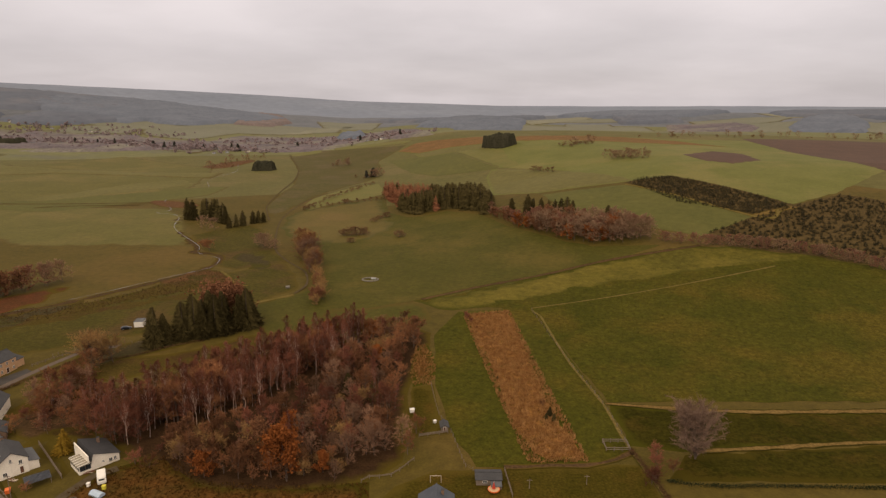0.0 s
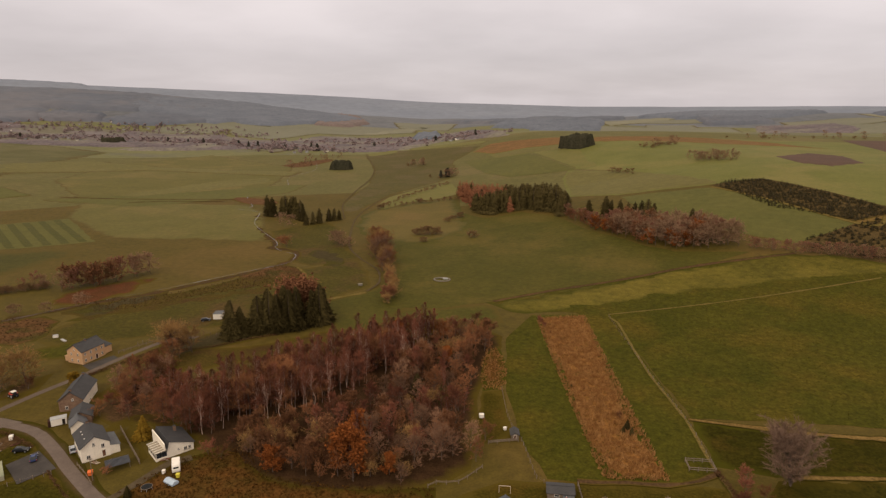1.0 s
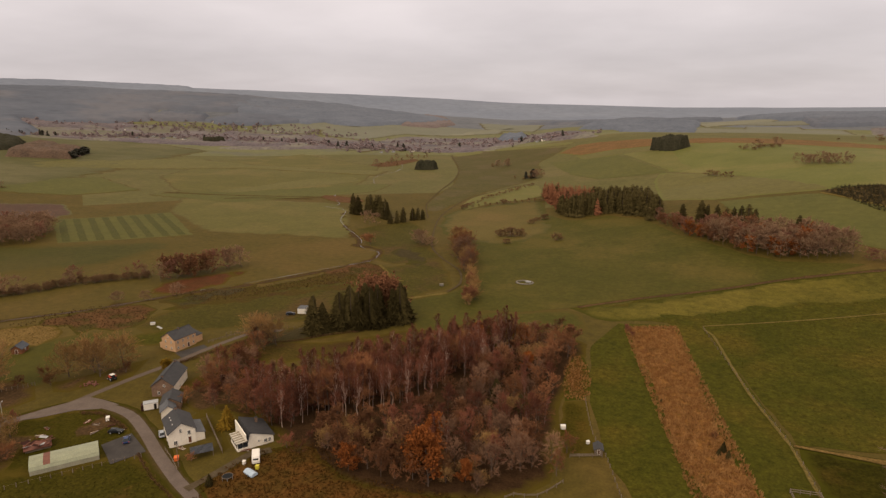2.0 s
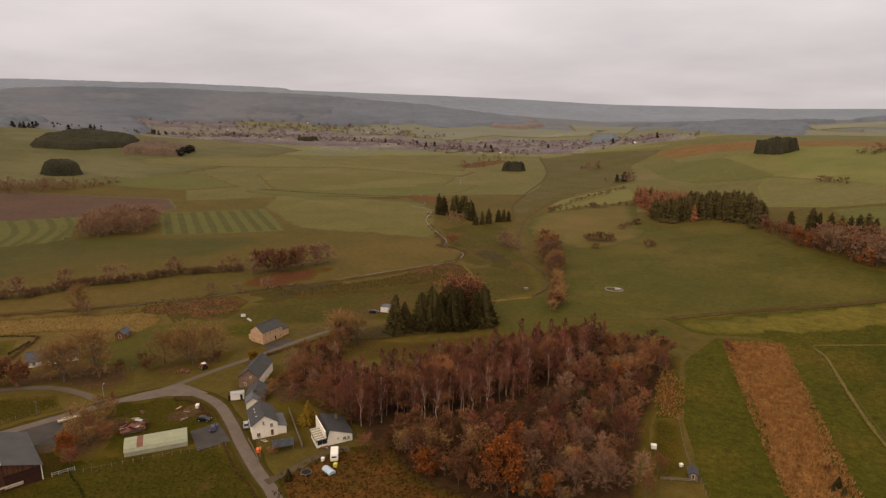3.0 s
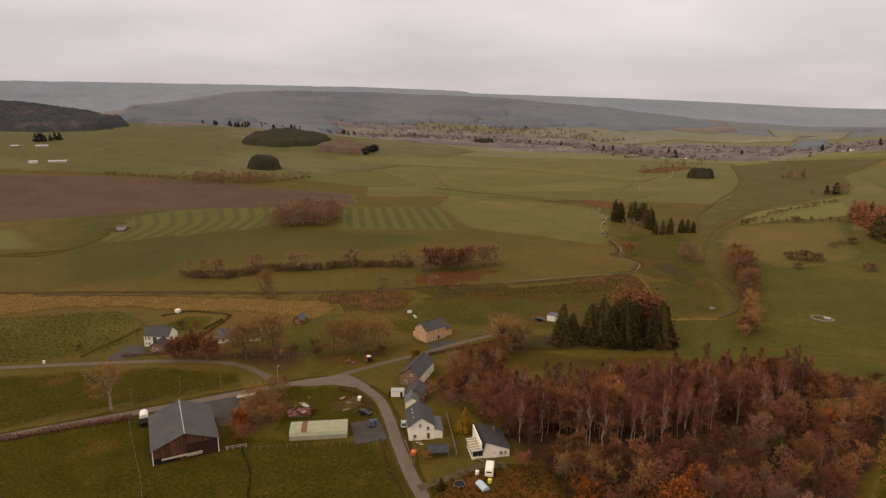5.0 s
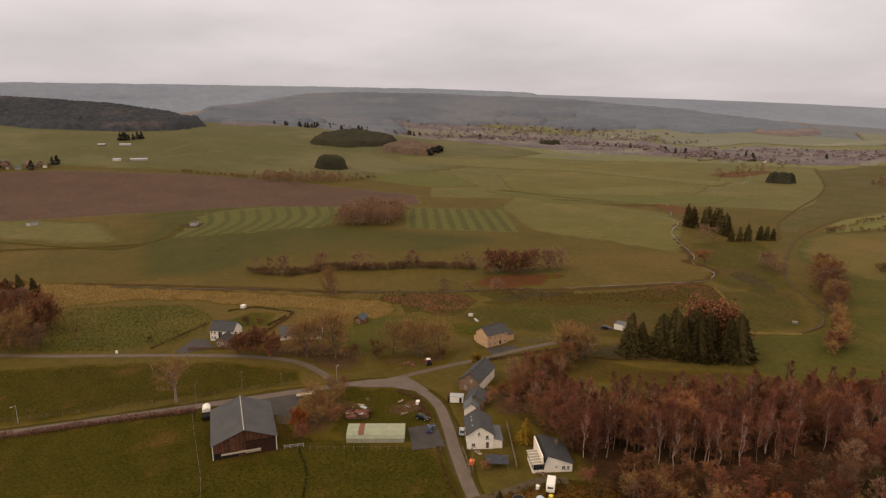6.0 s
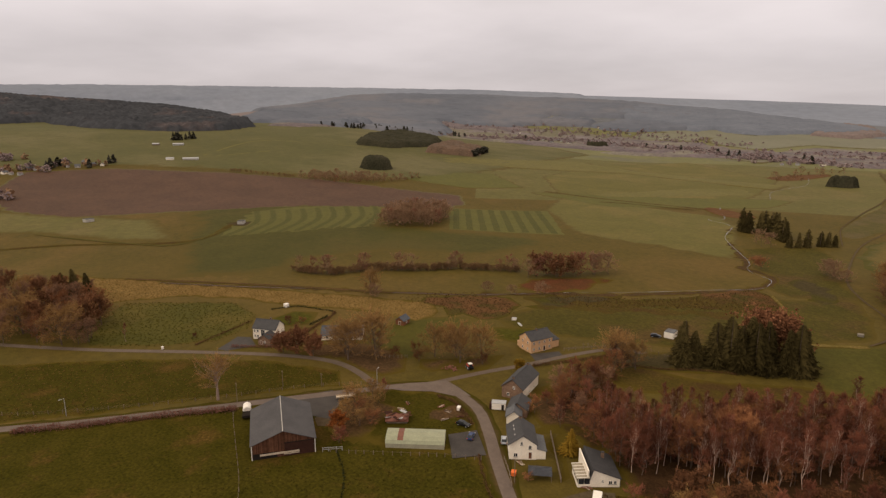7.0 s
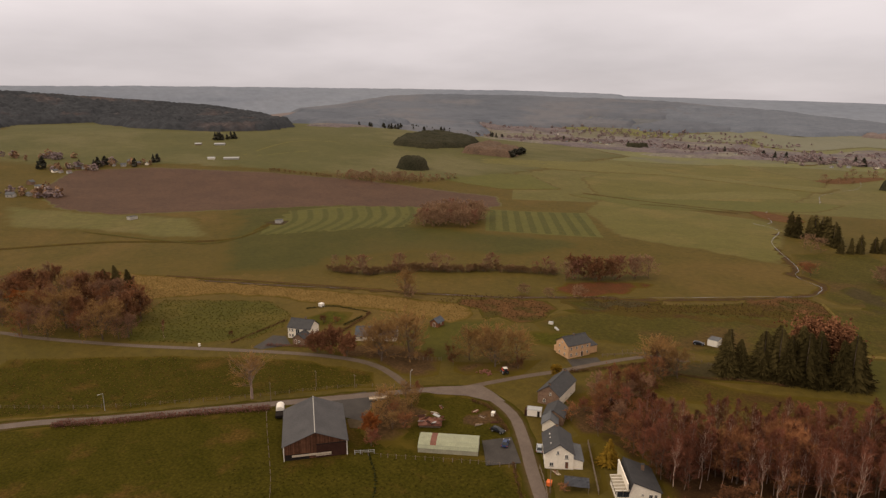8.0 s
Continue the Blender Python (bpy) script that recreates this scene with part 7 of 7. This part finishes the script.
hedge("hedge", "brown hedge between garden and paddock", [(-264, 119), (-270, 134), (-276, 148)], .9, 1.0, "hedge_brown", 8)
hedge("hedge", "brown hedge above the garden on the bend", [(-163, 162), (-156, 163), (-149, 160), (-142, 157)], 1.2, 1.4, "hedge_brown", 9)
hedge("hedge", "brown hedge beside the lane", [(-158, 205), (-150, 222), (-144, 236)], 1.3, 1.5, "hedge_brown", 11)
hedge("hedge", "thin brown growth along the lane's edge", [(-128, 146), (-116, 137), (-104, 130), (-92, 119)], .6, .9, "hedge_brown", 12)


hedge("hedge", "dark rushes along a wet ditch", [(-156.7, 118.1), (-151.1, 115.8), (-147.3, 114.1), (-141.8, 110.8), (-132, 103)], .7, .6, "hedge_green", 13, 1.1)

hedge("hedge", "dark brambles on the bank of the lane", [(-148, 228), (-139, 231), (-126, 237), (-115, 247), (-104, 254)], .8, 1.2, "hedge_brown", 14)


def lamp_post(x, y, turn, high, lamp=True):
    ob = tagged(new("street_lamp" if lamp else "utility_pole"), "grey street lamp beside the lane" if lamp else "grey wooden utility pole beside the lane", "lamp" if lamp else "pole")
    ob.matrix_world = pose(x, y, z_at(x, y), 0, 0, turn)
    part("pole", disc(.11, 0, high, 8, .07), M["paint_grey"] if lamp else M["wood"], ob)
    if lamp:
        part("arm", box(-.04, .04, 0, 1.3, high - .1, high, .01), M["paint_grey"], ob)
        part("head", box(-.14, .14, 1.0, 1.7, high - .06, high + .1, .03), M["paint_grey"], ob)
    else:
        part("crossarm", box(-.7, .7, -.05, .05, high - .5, high - .38), M["wood"], ob)


for x, y, t, hh, lamp in ((-184, 152, 30, 6, True), (-231, 66, 200, 6, True), (-204, 110, 0, 7, False), (-205, 127, 0, 6, False), (-196, 137, 0, 5, False), (-113, 144, 0, 7, False), (24, 150, 0, 3, False), (40, 152, 0, 3, False)):
    lamp_post(x, y, t, hh, lamp)

# tufts of dead grass on the rusty strip and the scrub
def tufts(name, label, poly, spacing, tall, material, seed):
    r = random.Random(seed)
    w = Wood(seed)
    for x, y in scatter(poly, spacing, r):
        if noise.noise((x * .45, y * .45, seed)) < -.2:
            continue
        z = z_at(x, y) + .1
        for k in range(5):
            w.blade(Vector((x + r.gauss(0, .2), y + r.gauss(0, .2), z)), Vector((r.gauss(0, .5), r.gauss(0, .5), 1)).normalized(), tall * r.uniform(.5, 1.2), .26)
    return tagged(new(name, mesh_of(name, w.lv, w.lf, [M[material]])), label, "grass", kind="stuff")


tufts("dead_grass", "tall rusty dead grass", [(10, 288), (33, 293), (43, 163), (25, 162)], .72, 1.15, "orange_tuft", 1)
tufts("scrub_grass", "rusty scrub grass in front of the wood", [(-103, 140), (-93, 158), (-80, 165), (-66, 152), (-40, 150), (-20, 152), (-18, 140), (-50, 120), (-98, 128)], 1.0, .7, "scrub", 2)
tufts("marsh_reeds", "dead brown reeds", [(-262, 221), (-254, 247), (-235, 259), (-216, 257), (-204, 246), (-209, 231), (-232, 226)], 1.9, .7, "marsh", 3)
tufts("stream_reeds", "dead reeds and rushes along the stream", [(-204, 272), (-215, 288), (-193, 296), (-174, 315), (-156, 342), (-145, 369), (-133, 364), (-119, 342), (-126, 331), (-141, 321), (-154, 311), (-172, 294), (-188, 280)], 1.5, .8, "reed", 6)
tufts("valley_reeds", "dry yellow grass along the stream", [(-420, 104), (-393, 127), (-339, 166), (-307, 188), (-278, 208), (-250, 225), (-230, 222), (-228, 207), (-259, 193), (-284, 175), (-318, 157), (-337, 138), (-348, 112), (-380, 88)], 1.6, .4, "dry_blades", 7)
tufts("scrub_reeds", "rusty dead grass beside the wood", [(-10, 258), (-4, 240), (-2, 222), (-4, 213), (-11, 212), (-13, 234)], .9, .9, "orange_tuft", 8)
tufts("paddock_grass", "uneven grass tussocks in the paddock", [(-307, 84), (-344, 115), (-310, 155), (-284, 156), (-269, 144), (-262, 128), (-272, 108), (-290, 87)], 1.5, .4, "tussock", 9)
tufts("lane_grass", "tufted grass between the two lanes", [(-300, 46), (-266, 95), (-232, 132), (-203, 149), (-192, 143), (-214, 102), (-230, 66), (-262, 10)], 1.7, .4, "dry_blades", 10)
tufts("hill_grass", "uneven green grass tussocks", [(0, 300), (60, 328), (160, 372), (250, 330), (250, 215), (60, 202), (48, 284)], 2.6, .35, "tussock", 4)
tufts("barn_grass", "uneven green grass tussocks", [(-176, 88), (-156, 108), (-150, 122), (-126, 142), (-100, 126), (-110, 90), (-150, 70)], 1.7, .35, "tussock", 5)

# ---- young conifer plantations ----
def plantation(name, poly, spacing, jitter, keep, seed, scales):
    r = random.Random(seed)
    a = math.atan2(poly[2][1] - poly[1][1], poly[2][0] - poly[1][0])
    ca, sa = math.cos(a), math.sin(a)
    items = []
    for i in range(-120, 120):
        for j in range(-120, 120):
            u, v = i * spacing[0] + r.uniform(-jitter, jitter), j * spacing[1] + r.uniform(-jitter, jitter)
            x, y = poly[0][0] + ca * u - sa * v, poly[0][1] + sa * u + ca * v
            if inside(x, y, poly) and r.random() < keep:
                items.append(("young", x, y, r.uniform(*scales)))
    return stuff(name, "rows of dark young conifers", items, seed, "plantation")


plantation("plantation", [(160, 541), (173, 551), (199, 544), (253, 451), (218, 432), (178, 468)], (2.2, 3.2), .6, .86, 301, (.9, 1.45))
plantation("plantation_2", [(175, 403), (306, 478), (335, 458), (298, 334), (252, 346), (221, 362), (172, 385)], (3.1, 3.1), 1.5, .72, 302, (.8, 1.5))


# ---- the village in the valley ----
def village_house(seed):
    r = random.Random(seed)
    ob = tagged(new("village_house"), "far village house with pale walls and a dark roof", "house", "houses of the village")
    w, l, e = r.uniform(4, 5), r.uniform(5, 8), r.uniform(3.5, 5.5)
    rg = e + w * .75
    wall = M[r.choice(("white_wall", "stone_pale", "stone_pale", "stone_wall", "paint_grey"))]
    roof = M[r.choice(("grey_sheet", "slate", "grey_sheet", "brown_hill", "grey_sheet"))]
    part("wall", prism([(-w, -1), (w, -1), (w, e), (0, rg), (-w, e)], -l, l), wall, ob)
    for s in (-1, 1):
        part("roof", prism([(0, rg + .1), (s * (w + .6), e - .35), (s * (w + .6), e), (0, rg + .5)], -l - .5, l + .5), roof, ob)
    for y in (-l * .5, l * .5):
        for s in (-1, 1):
            f = part("window", box(s * w - .05, s * w + .05, y - .7, y + .7, 1, 2.6), M["glass"], ob)
    part("chimney", box(-.5, .5, l * .4, l * .4 + 1, rg - .6, rg + 1.2), M["stone_wall"], ob)
    return ob


models = [village_house(400 + k) for k in range(8)]
r = random.Random(77)
spots = []
for line, n, wide in (([(-1524, 1336), (-1422, 1408), (-1300, 1460)], 26, 60), ([(-1130, 1130), (-1110, 1240), (-1124, 1347), (-1008, 1433), (-899, 1443)], 36, 22), ([(-899, 1443), (-800, 1410), (-691, 1370), (-543, 1290), (-471, 1260), (-366, 1239)], 44, 40),
                      ([(-380, 1393), (-263, 1330), (-158, 1330), (-71, 1290)], 22, 35), ([(-1157, 1655), (-1042, 1707), (-859, 1645)], 16, 50), ([(-382, 1411), (-300, 1420)], 4, 12)):
    for k in range(n):
        p = smooth_line(line, 1e9)
        t = r.random() * (len(line) - 1)
        i = min(int(t), len(line) - 2)
        q = Vector(line[i]).lerp(Vector(line[i + 1]), t - i)
        spots.append((q.x + r.gauss(0, wide), q.y + r.gauss(0, wide)))
for line in ([(-1089, 1158), (-1060, 1236), (-1022, 1324), (-949, 1372), (-866, 1406), (-694, 1356), (-605, 1323), (-516, 1303), (-462, 1280)], [(-567, 1303), (-523, 1311), (-455, 1251), (-410, 1288), (-371, 1356)], [(-173, 1329), (-119, 1267)]):
    for i in range(len(line) - 1):
        for k in range(3):
            q = Vector(line[i]).lerp(Vector(line[i + 1]), (k + r.random()) / 3)
            spots.append((q.x + r.gauss(0, 6), q.y + r.gauss(0, 6)))
spots = [(x, y, r.uniform(.6, .85)) for x, y in spots]
for x, y in ((-882, 139), (-870, 146), (-858, 154), (-885, 171), (-892, 160), (-889, 202), (-880, 210), (-900, 224), (-888, 232), (-884, 240), (-808, 104), (-796, 110), (-785, 113), (-752, 95), (-745, 88)):
    spots.append((x + r.gauss(0, 3), y + r.gauss(0, 3), r.uniform(.55, .75)))
for k, (x, y, size) in enumerate(spots):
    m = pose(x, y, z_at(x, y) + .2, 0, 0, r.uniform(0, 360)) @ Matrix.Diagonal((size, size, size, 1))
    if k < len(models):
        models[k].matrix_world = m
    else:
        copy_thing(models[r.randrange(len(models))], m)


def far_barn(x, y, turn, long, wall="paint"):
    ob = tagged(new("farm_shed"), "long pale farm shed on the plateau", "barn")
    ob.matrix_world = pose(x, y, z_at(x, y), 0, 0, turn) @ Matrix.Diagonal((.6, .75, .6, 1))
    part("wall", prism([(-6, -1), (6, -1), (6, 4), (0, 6), (-6, 4)], -long / 2, long / 2), M[wall], ob)
    for s in (-1, 1):
        part("roof", prism([(0, 6.1), (s * 6.6, 3.9), (s * 6.6, 4.2), (0, 6.5)], -long / 2 - .6, long / 2 + .6), M["paint_grey"], ob)


far_barn(-1006, 377, -30, 20, "paint_grey")
far_barn(-1024, 350, -30, 12, "wood")
far_barn(-872, 345, -28, 26, "stone_pale")
far_barn(-884, 322, -28, 12)

# trees of the village and the plateau farms
r = random.Random(91)
items = []
for line, n, wide, kinds in (([(-1560, 1320), (-1422, 1408), (-1300, 1480)], 110, 70, ("vbare",)), ([(-1140, 1130), (-1120, 1260), (-1124, 1360), (-1008, 1440), (-899, 1460)], 200, 36, ("vbare",)),
                             ([(-899, 1443), (-800, 1410), (-691, 1370), (-543, 1290), (-471, 1260), (-366, 1239)], 340, 36, ("vbare",)), ([(-380, 1420), (-263, 1350), (-158, 1350), (-71, 1310)], 150, 30, ("vbare",)),
                             ([(-1157, 1690), (-1042, 1740), (-859, 1690), (-700, 1640)], 120, 50, ("vbare",)), ([(-1400, 1500), (-1200, 1560), (-1000, 1600)], 120, 60, ("vbare",))):
    for k in range(n):
        t = r.random() * (len(line) - 1)
        i = min(int(t), len(line) - 2)
        q = Vector(line[i]).lerp(Vector(line[i + 1]), t - i)
        items.append((r.choice(kinds), q.x + r.gauss(0, wide), q.y + r.gauss(0, wide), r.uniform(.55, 1.0)))
for line, n, wide, kinds in (([(-520, 1420), (-400, 1500), (-250, 1500), (-100, 1460)], 130, 50, ("vbare", "vbare")), ([(-905, 130), (-880, 168), (-890, 200), (-880, 260)], 34, 9, ("vbare", "vfir", "vred")),
                             ([(-775, 70), (-745, 100), (-730, 110)], 24, 9, ("vbare", "vred")), ([(-1005, 105), (-965, 168)], 22, 8, ("vbare", "vred")), ([(-1060, 380), (-1068, 430)], 9, 5, ("vfir",)),
                             ([(-330, 905), (-345, 1000), (-330, 1100)], 22, 10, ("xbrown", "xshrub")), ([(-176, 966), (-160, 962), (-146, 968)], 12, 5, ("xbrown", "xshrub")), ([(-119, 818), (-104, 812), (-85, 812)], 10, 4, ("xbrown", "xshrub")), ([(-100, 812), (-94, 814)], 3, 2, ("vfir",)),
                             ([(310, 1010), (500, 1000), (700, 980)], 40, 8, ("xbrown", "xshrub")), ([(-1240, 800), (-1250, 930), (-1180, 1000)], 40, 22, ("vfir",)), ([(-1170, 1010), (-1120, 1100)], 20, 16, ("vbare", "vfir"))):
    for k in range(n):
        t = r.random() * (len(line) - 1)
        i = min(int(t), len(line) - 2)
        q = Vector(line[i]).lerp(Vector(line[i + 1]), t - i)
        items.append((r.choice(kinds), q.x + r.gauss(0, wide), q.y + r.gauss(0, wide), r.uniform(.55, 1.0)))
for x, y in ((-560, 1275), (-545, 1290), (-480, 1262), (-620, 1330), (-700, 1352), (-820, 1405), (-1000, 1410), (-300, 1330), (-180, 1315), (-90, 1290), (-1105, 1300), (-760, 1390), (-430, 1248), (-395, 1240)):
    items.append(("vfir", x + r.uniform(-8, 8), y + r.uniform(-8, 8), r.uniform(.7, 1.0)))
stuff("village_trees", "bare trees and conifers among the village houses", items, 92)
canopy("valley_copse", "square dark copse beside the stream", [(-272, 891), (-247, 894), (-244, 910), (-270, 910)], 13, 3, "copse_canopy", 93)
canopy("village_copse", "square dark copse before the village", [(-906, 1300), (-894, 1359), (-915, 1368), (-926, 1312)], 13, 5, "copse_canopy", 94)

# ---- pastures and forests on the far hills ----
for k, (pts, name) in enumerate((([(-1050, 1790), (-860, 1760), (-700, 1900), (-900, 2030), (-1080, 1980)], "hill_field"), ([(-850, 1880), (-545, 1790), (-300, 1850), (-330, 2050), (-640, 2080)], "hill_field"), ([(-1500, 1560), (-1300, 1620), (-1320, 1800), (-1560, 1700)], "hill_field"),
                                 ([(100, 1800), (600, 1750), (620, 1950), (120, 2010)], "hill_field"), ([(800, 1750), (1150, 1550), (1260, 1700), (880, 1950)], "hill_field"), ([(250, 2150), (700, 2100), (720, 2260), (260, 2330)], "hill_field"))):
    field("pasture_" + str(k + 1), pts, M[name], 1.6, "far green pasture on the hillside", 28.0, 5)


def polar(az, rad):
    return (-rad * math.sin(math.radians(az)), rad * math.cos(math.radians(az)))


def arc(az0, az1, r0, r1, seed, ends=.35):
    """A stretch of hillside with an uneven edge, between two bearings and two distances, narrowing to its ends."""
    rr = random.Random(seed)
    n = max(6, int((az1 - az0) / 1.2))
    mid, half, near, far = (r0 + r1) / 2, (r1 - r0) / 2, [], []
    for k in range(n + 1):
        u = k / n
        w = half * min(1, (min(u, 1 - u) / ends) ** .6 + .06) if ends else half
        az = az0 + (az1 - az0) * u
        near.append(polar(az, mid - w + rr.uniform(-.16, .16) * half))
        far.append(polar(az, mid + w + rr.uniform(-.1, .1) * half))
    return near + far[::-1]


rr = random.Random(12)
edge = [(100, 1330), (90, 1330), (86, 1335), (84.4, 1530), (79, 1590), (76, 1340), (70, 1270), (66, 1250), (64.2, 1335), (64.4, 1500), (66, 1800), (70, 2200), (98, 2250)]
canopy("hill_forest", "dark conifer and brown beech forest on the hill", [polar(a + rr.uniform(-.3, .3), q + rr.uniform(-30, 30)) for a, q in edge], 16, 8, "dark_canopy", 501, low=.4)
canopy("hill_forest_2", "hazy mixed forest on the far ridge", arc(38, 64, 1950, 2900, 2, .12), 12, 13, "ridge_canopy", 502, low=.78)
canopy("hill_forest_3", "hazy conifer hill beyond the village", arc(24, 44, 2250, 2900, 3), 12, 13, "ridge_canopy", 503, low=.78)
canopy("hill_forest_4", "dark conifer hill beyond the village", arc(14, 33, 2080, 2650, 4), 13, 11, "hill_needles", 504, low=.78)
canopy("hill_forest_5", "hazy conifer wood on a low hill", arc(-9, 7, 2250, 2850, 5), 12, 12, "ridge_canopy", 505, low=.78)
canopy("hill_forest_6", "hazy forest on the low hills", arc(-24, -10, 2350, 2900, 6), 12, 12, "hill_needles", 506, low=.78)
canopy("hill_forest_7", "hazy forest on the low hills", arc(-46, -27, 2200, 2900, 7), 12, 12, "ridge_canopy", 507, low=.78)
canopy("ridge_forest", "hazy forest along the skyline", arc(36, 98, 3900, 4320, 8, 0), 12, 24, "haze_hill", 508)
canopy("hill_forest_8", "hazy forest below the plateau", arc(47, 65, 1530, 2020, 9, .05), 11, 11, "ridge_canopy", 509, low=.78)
# Woods whose covers hold the haze of distance in their colours.
FAR_WOODS = (
    ("hill_needles", [(-953, 1989), (-1053, 2278), (-1040, 2428), (-948, 2354), (-865, 2193), (-735, 2270), (-701, 2114), (-765, 1933), (-815, 1887), (-873, 1899)]),
    ("brown_hill", [(-659, 2001), (-705, 2251), (-727, 2520), (-646, 2484), (-523, 2177), (-544, 2003)]),
    ("hill_needles", [(-79, 1956), (-34, 2428), (41, 3202), (200, 3511), (263, 2599), (275, 2142), (116, 1249), (25, 1924)]),
    ("ridge_canopy", [(619, 2417), (791, 2268), (771, 2050), (568, 2036)]),
    ("haze_twigs", [(695, 1984), (911, 1997), (902, 1814), (435, 1180)]),
    ("hill_needles", [(955, 1762), (1072, 1874), (1159, 1910), (1177, 1831), (1151, 1728), (803, 1229)]),
    ("haze_twigs", [(-216, 1662), (-143, 1878), (-76, 1866), (-27, 1184), (-94, 1228), (-165, 1369)]),
    ("haze_twigs", [(-551, 1399), (-541, 1659), (-386, 1630), (-273, 1651), (-158, 1305), (-208, 1251), (-335, 1221), (-434, 1255)]),
    ("hill_needles", [(-231, 1392), (-279, 1733), (-227, 1748), (-169, 1348)]),
    ("haze_twigs", [(-1025, 1461), (-1057, 1635), (-937, 1601), (-806, 1656), (-574, 1409), (-578, 1302), (-731, 1347), (-864, 1329)]),
    ("ridge_canopy", [(-1200, 1722), (-1179, 1887), (-1034, 1927), (-934, 1929), (-957, 1840), (-1057, 1734), (-1138, 1695)]),
    ("hill_needles", [(-1260, 823), (-1430, 957), (-1518, 1062), (-1407, 1028), (-1307, 949)]),
    ("haze_twigs", [(-1235, 638), (-1434, 810), (-1457, 949), (-1252, 813), (-1203, 691)]),
    ("haze_twigs", [(-1226, 904), (-1415, 1100), (-1365, 1203), (-1242, 1092), (-1186, 952)]),
    ("ridge_canopy", [(-1355, 1636), (-1358, 1759), (-1248, 1804), (-1205, 1710), (-1284, 1605)]),
)
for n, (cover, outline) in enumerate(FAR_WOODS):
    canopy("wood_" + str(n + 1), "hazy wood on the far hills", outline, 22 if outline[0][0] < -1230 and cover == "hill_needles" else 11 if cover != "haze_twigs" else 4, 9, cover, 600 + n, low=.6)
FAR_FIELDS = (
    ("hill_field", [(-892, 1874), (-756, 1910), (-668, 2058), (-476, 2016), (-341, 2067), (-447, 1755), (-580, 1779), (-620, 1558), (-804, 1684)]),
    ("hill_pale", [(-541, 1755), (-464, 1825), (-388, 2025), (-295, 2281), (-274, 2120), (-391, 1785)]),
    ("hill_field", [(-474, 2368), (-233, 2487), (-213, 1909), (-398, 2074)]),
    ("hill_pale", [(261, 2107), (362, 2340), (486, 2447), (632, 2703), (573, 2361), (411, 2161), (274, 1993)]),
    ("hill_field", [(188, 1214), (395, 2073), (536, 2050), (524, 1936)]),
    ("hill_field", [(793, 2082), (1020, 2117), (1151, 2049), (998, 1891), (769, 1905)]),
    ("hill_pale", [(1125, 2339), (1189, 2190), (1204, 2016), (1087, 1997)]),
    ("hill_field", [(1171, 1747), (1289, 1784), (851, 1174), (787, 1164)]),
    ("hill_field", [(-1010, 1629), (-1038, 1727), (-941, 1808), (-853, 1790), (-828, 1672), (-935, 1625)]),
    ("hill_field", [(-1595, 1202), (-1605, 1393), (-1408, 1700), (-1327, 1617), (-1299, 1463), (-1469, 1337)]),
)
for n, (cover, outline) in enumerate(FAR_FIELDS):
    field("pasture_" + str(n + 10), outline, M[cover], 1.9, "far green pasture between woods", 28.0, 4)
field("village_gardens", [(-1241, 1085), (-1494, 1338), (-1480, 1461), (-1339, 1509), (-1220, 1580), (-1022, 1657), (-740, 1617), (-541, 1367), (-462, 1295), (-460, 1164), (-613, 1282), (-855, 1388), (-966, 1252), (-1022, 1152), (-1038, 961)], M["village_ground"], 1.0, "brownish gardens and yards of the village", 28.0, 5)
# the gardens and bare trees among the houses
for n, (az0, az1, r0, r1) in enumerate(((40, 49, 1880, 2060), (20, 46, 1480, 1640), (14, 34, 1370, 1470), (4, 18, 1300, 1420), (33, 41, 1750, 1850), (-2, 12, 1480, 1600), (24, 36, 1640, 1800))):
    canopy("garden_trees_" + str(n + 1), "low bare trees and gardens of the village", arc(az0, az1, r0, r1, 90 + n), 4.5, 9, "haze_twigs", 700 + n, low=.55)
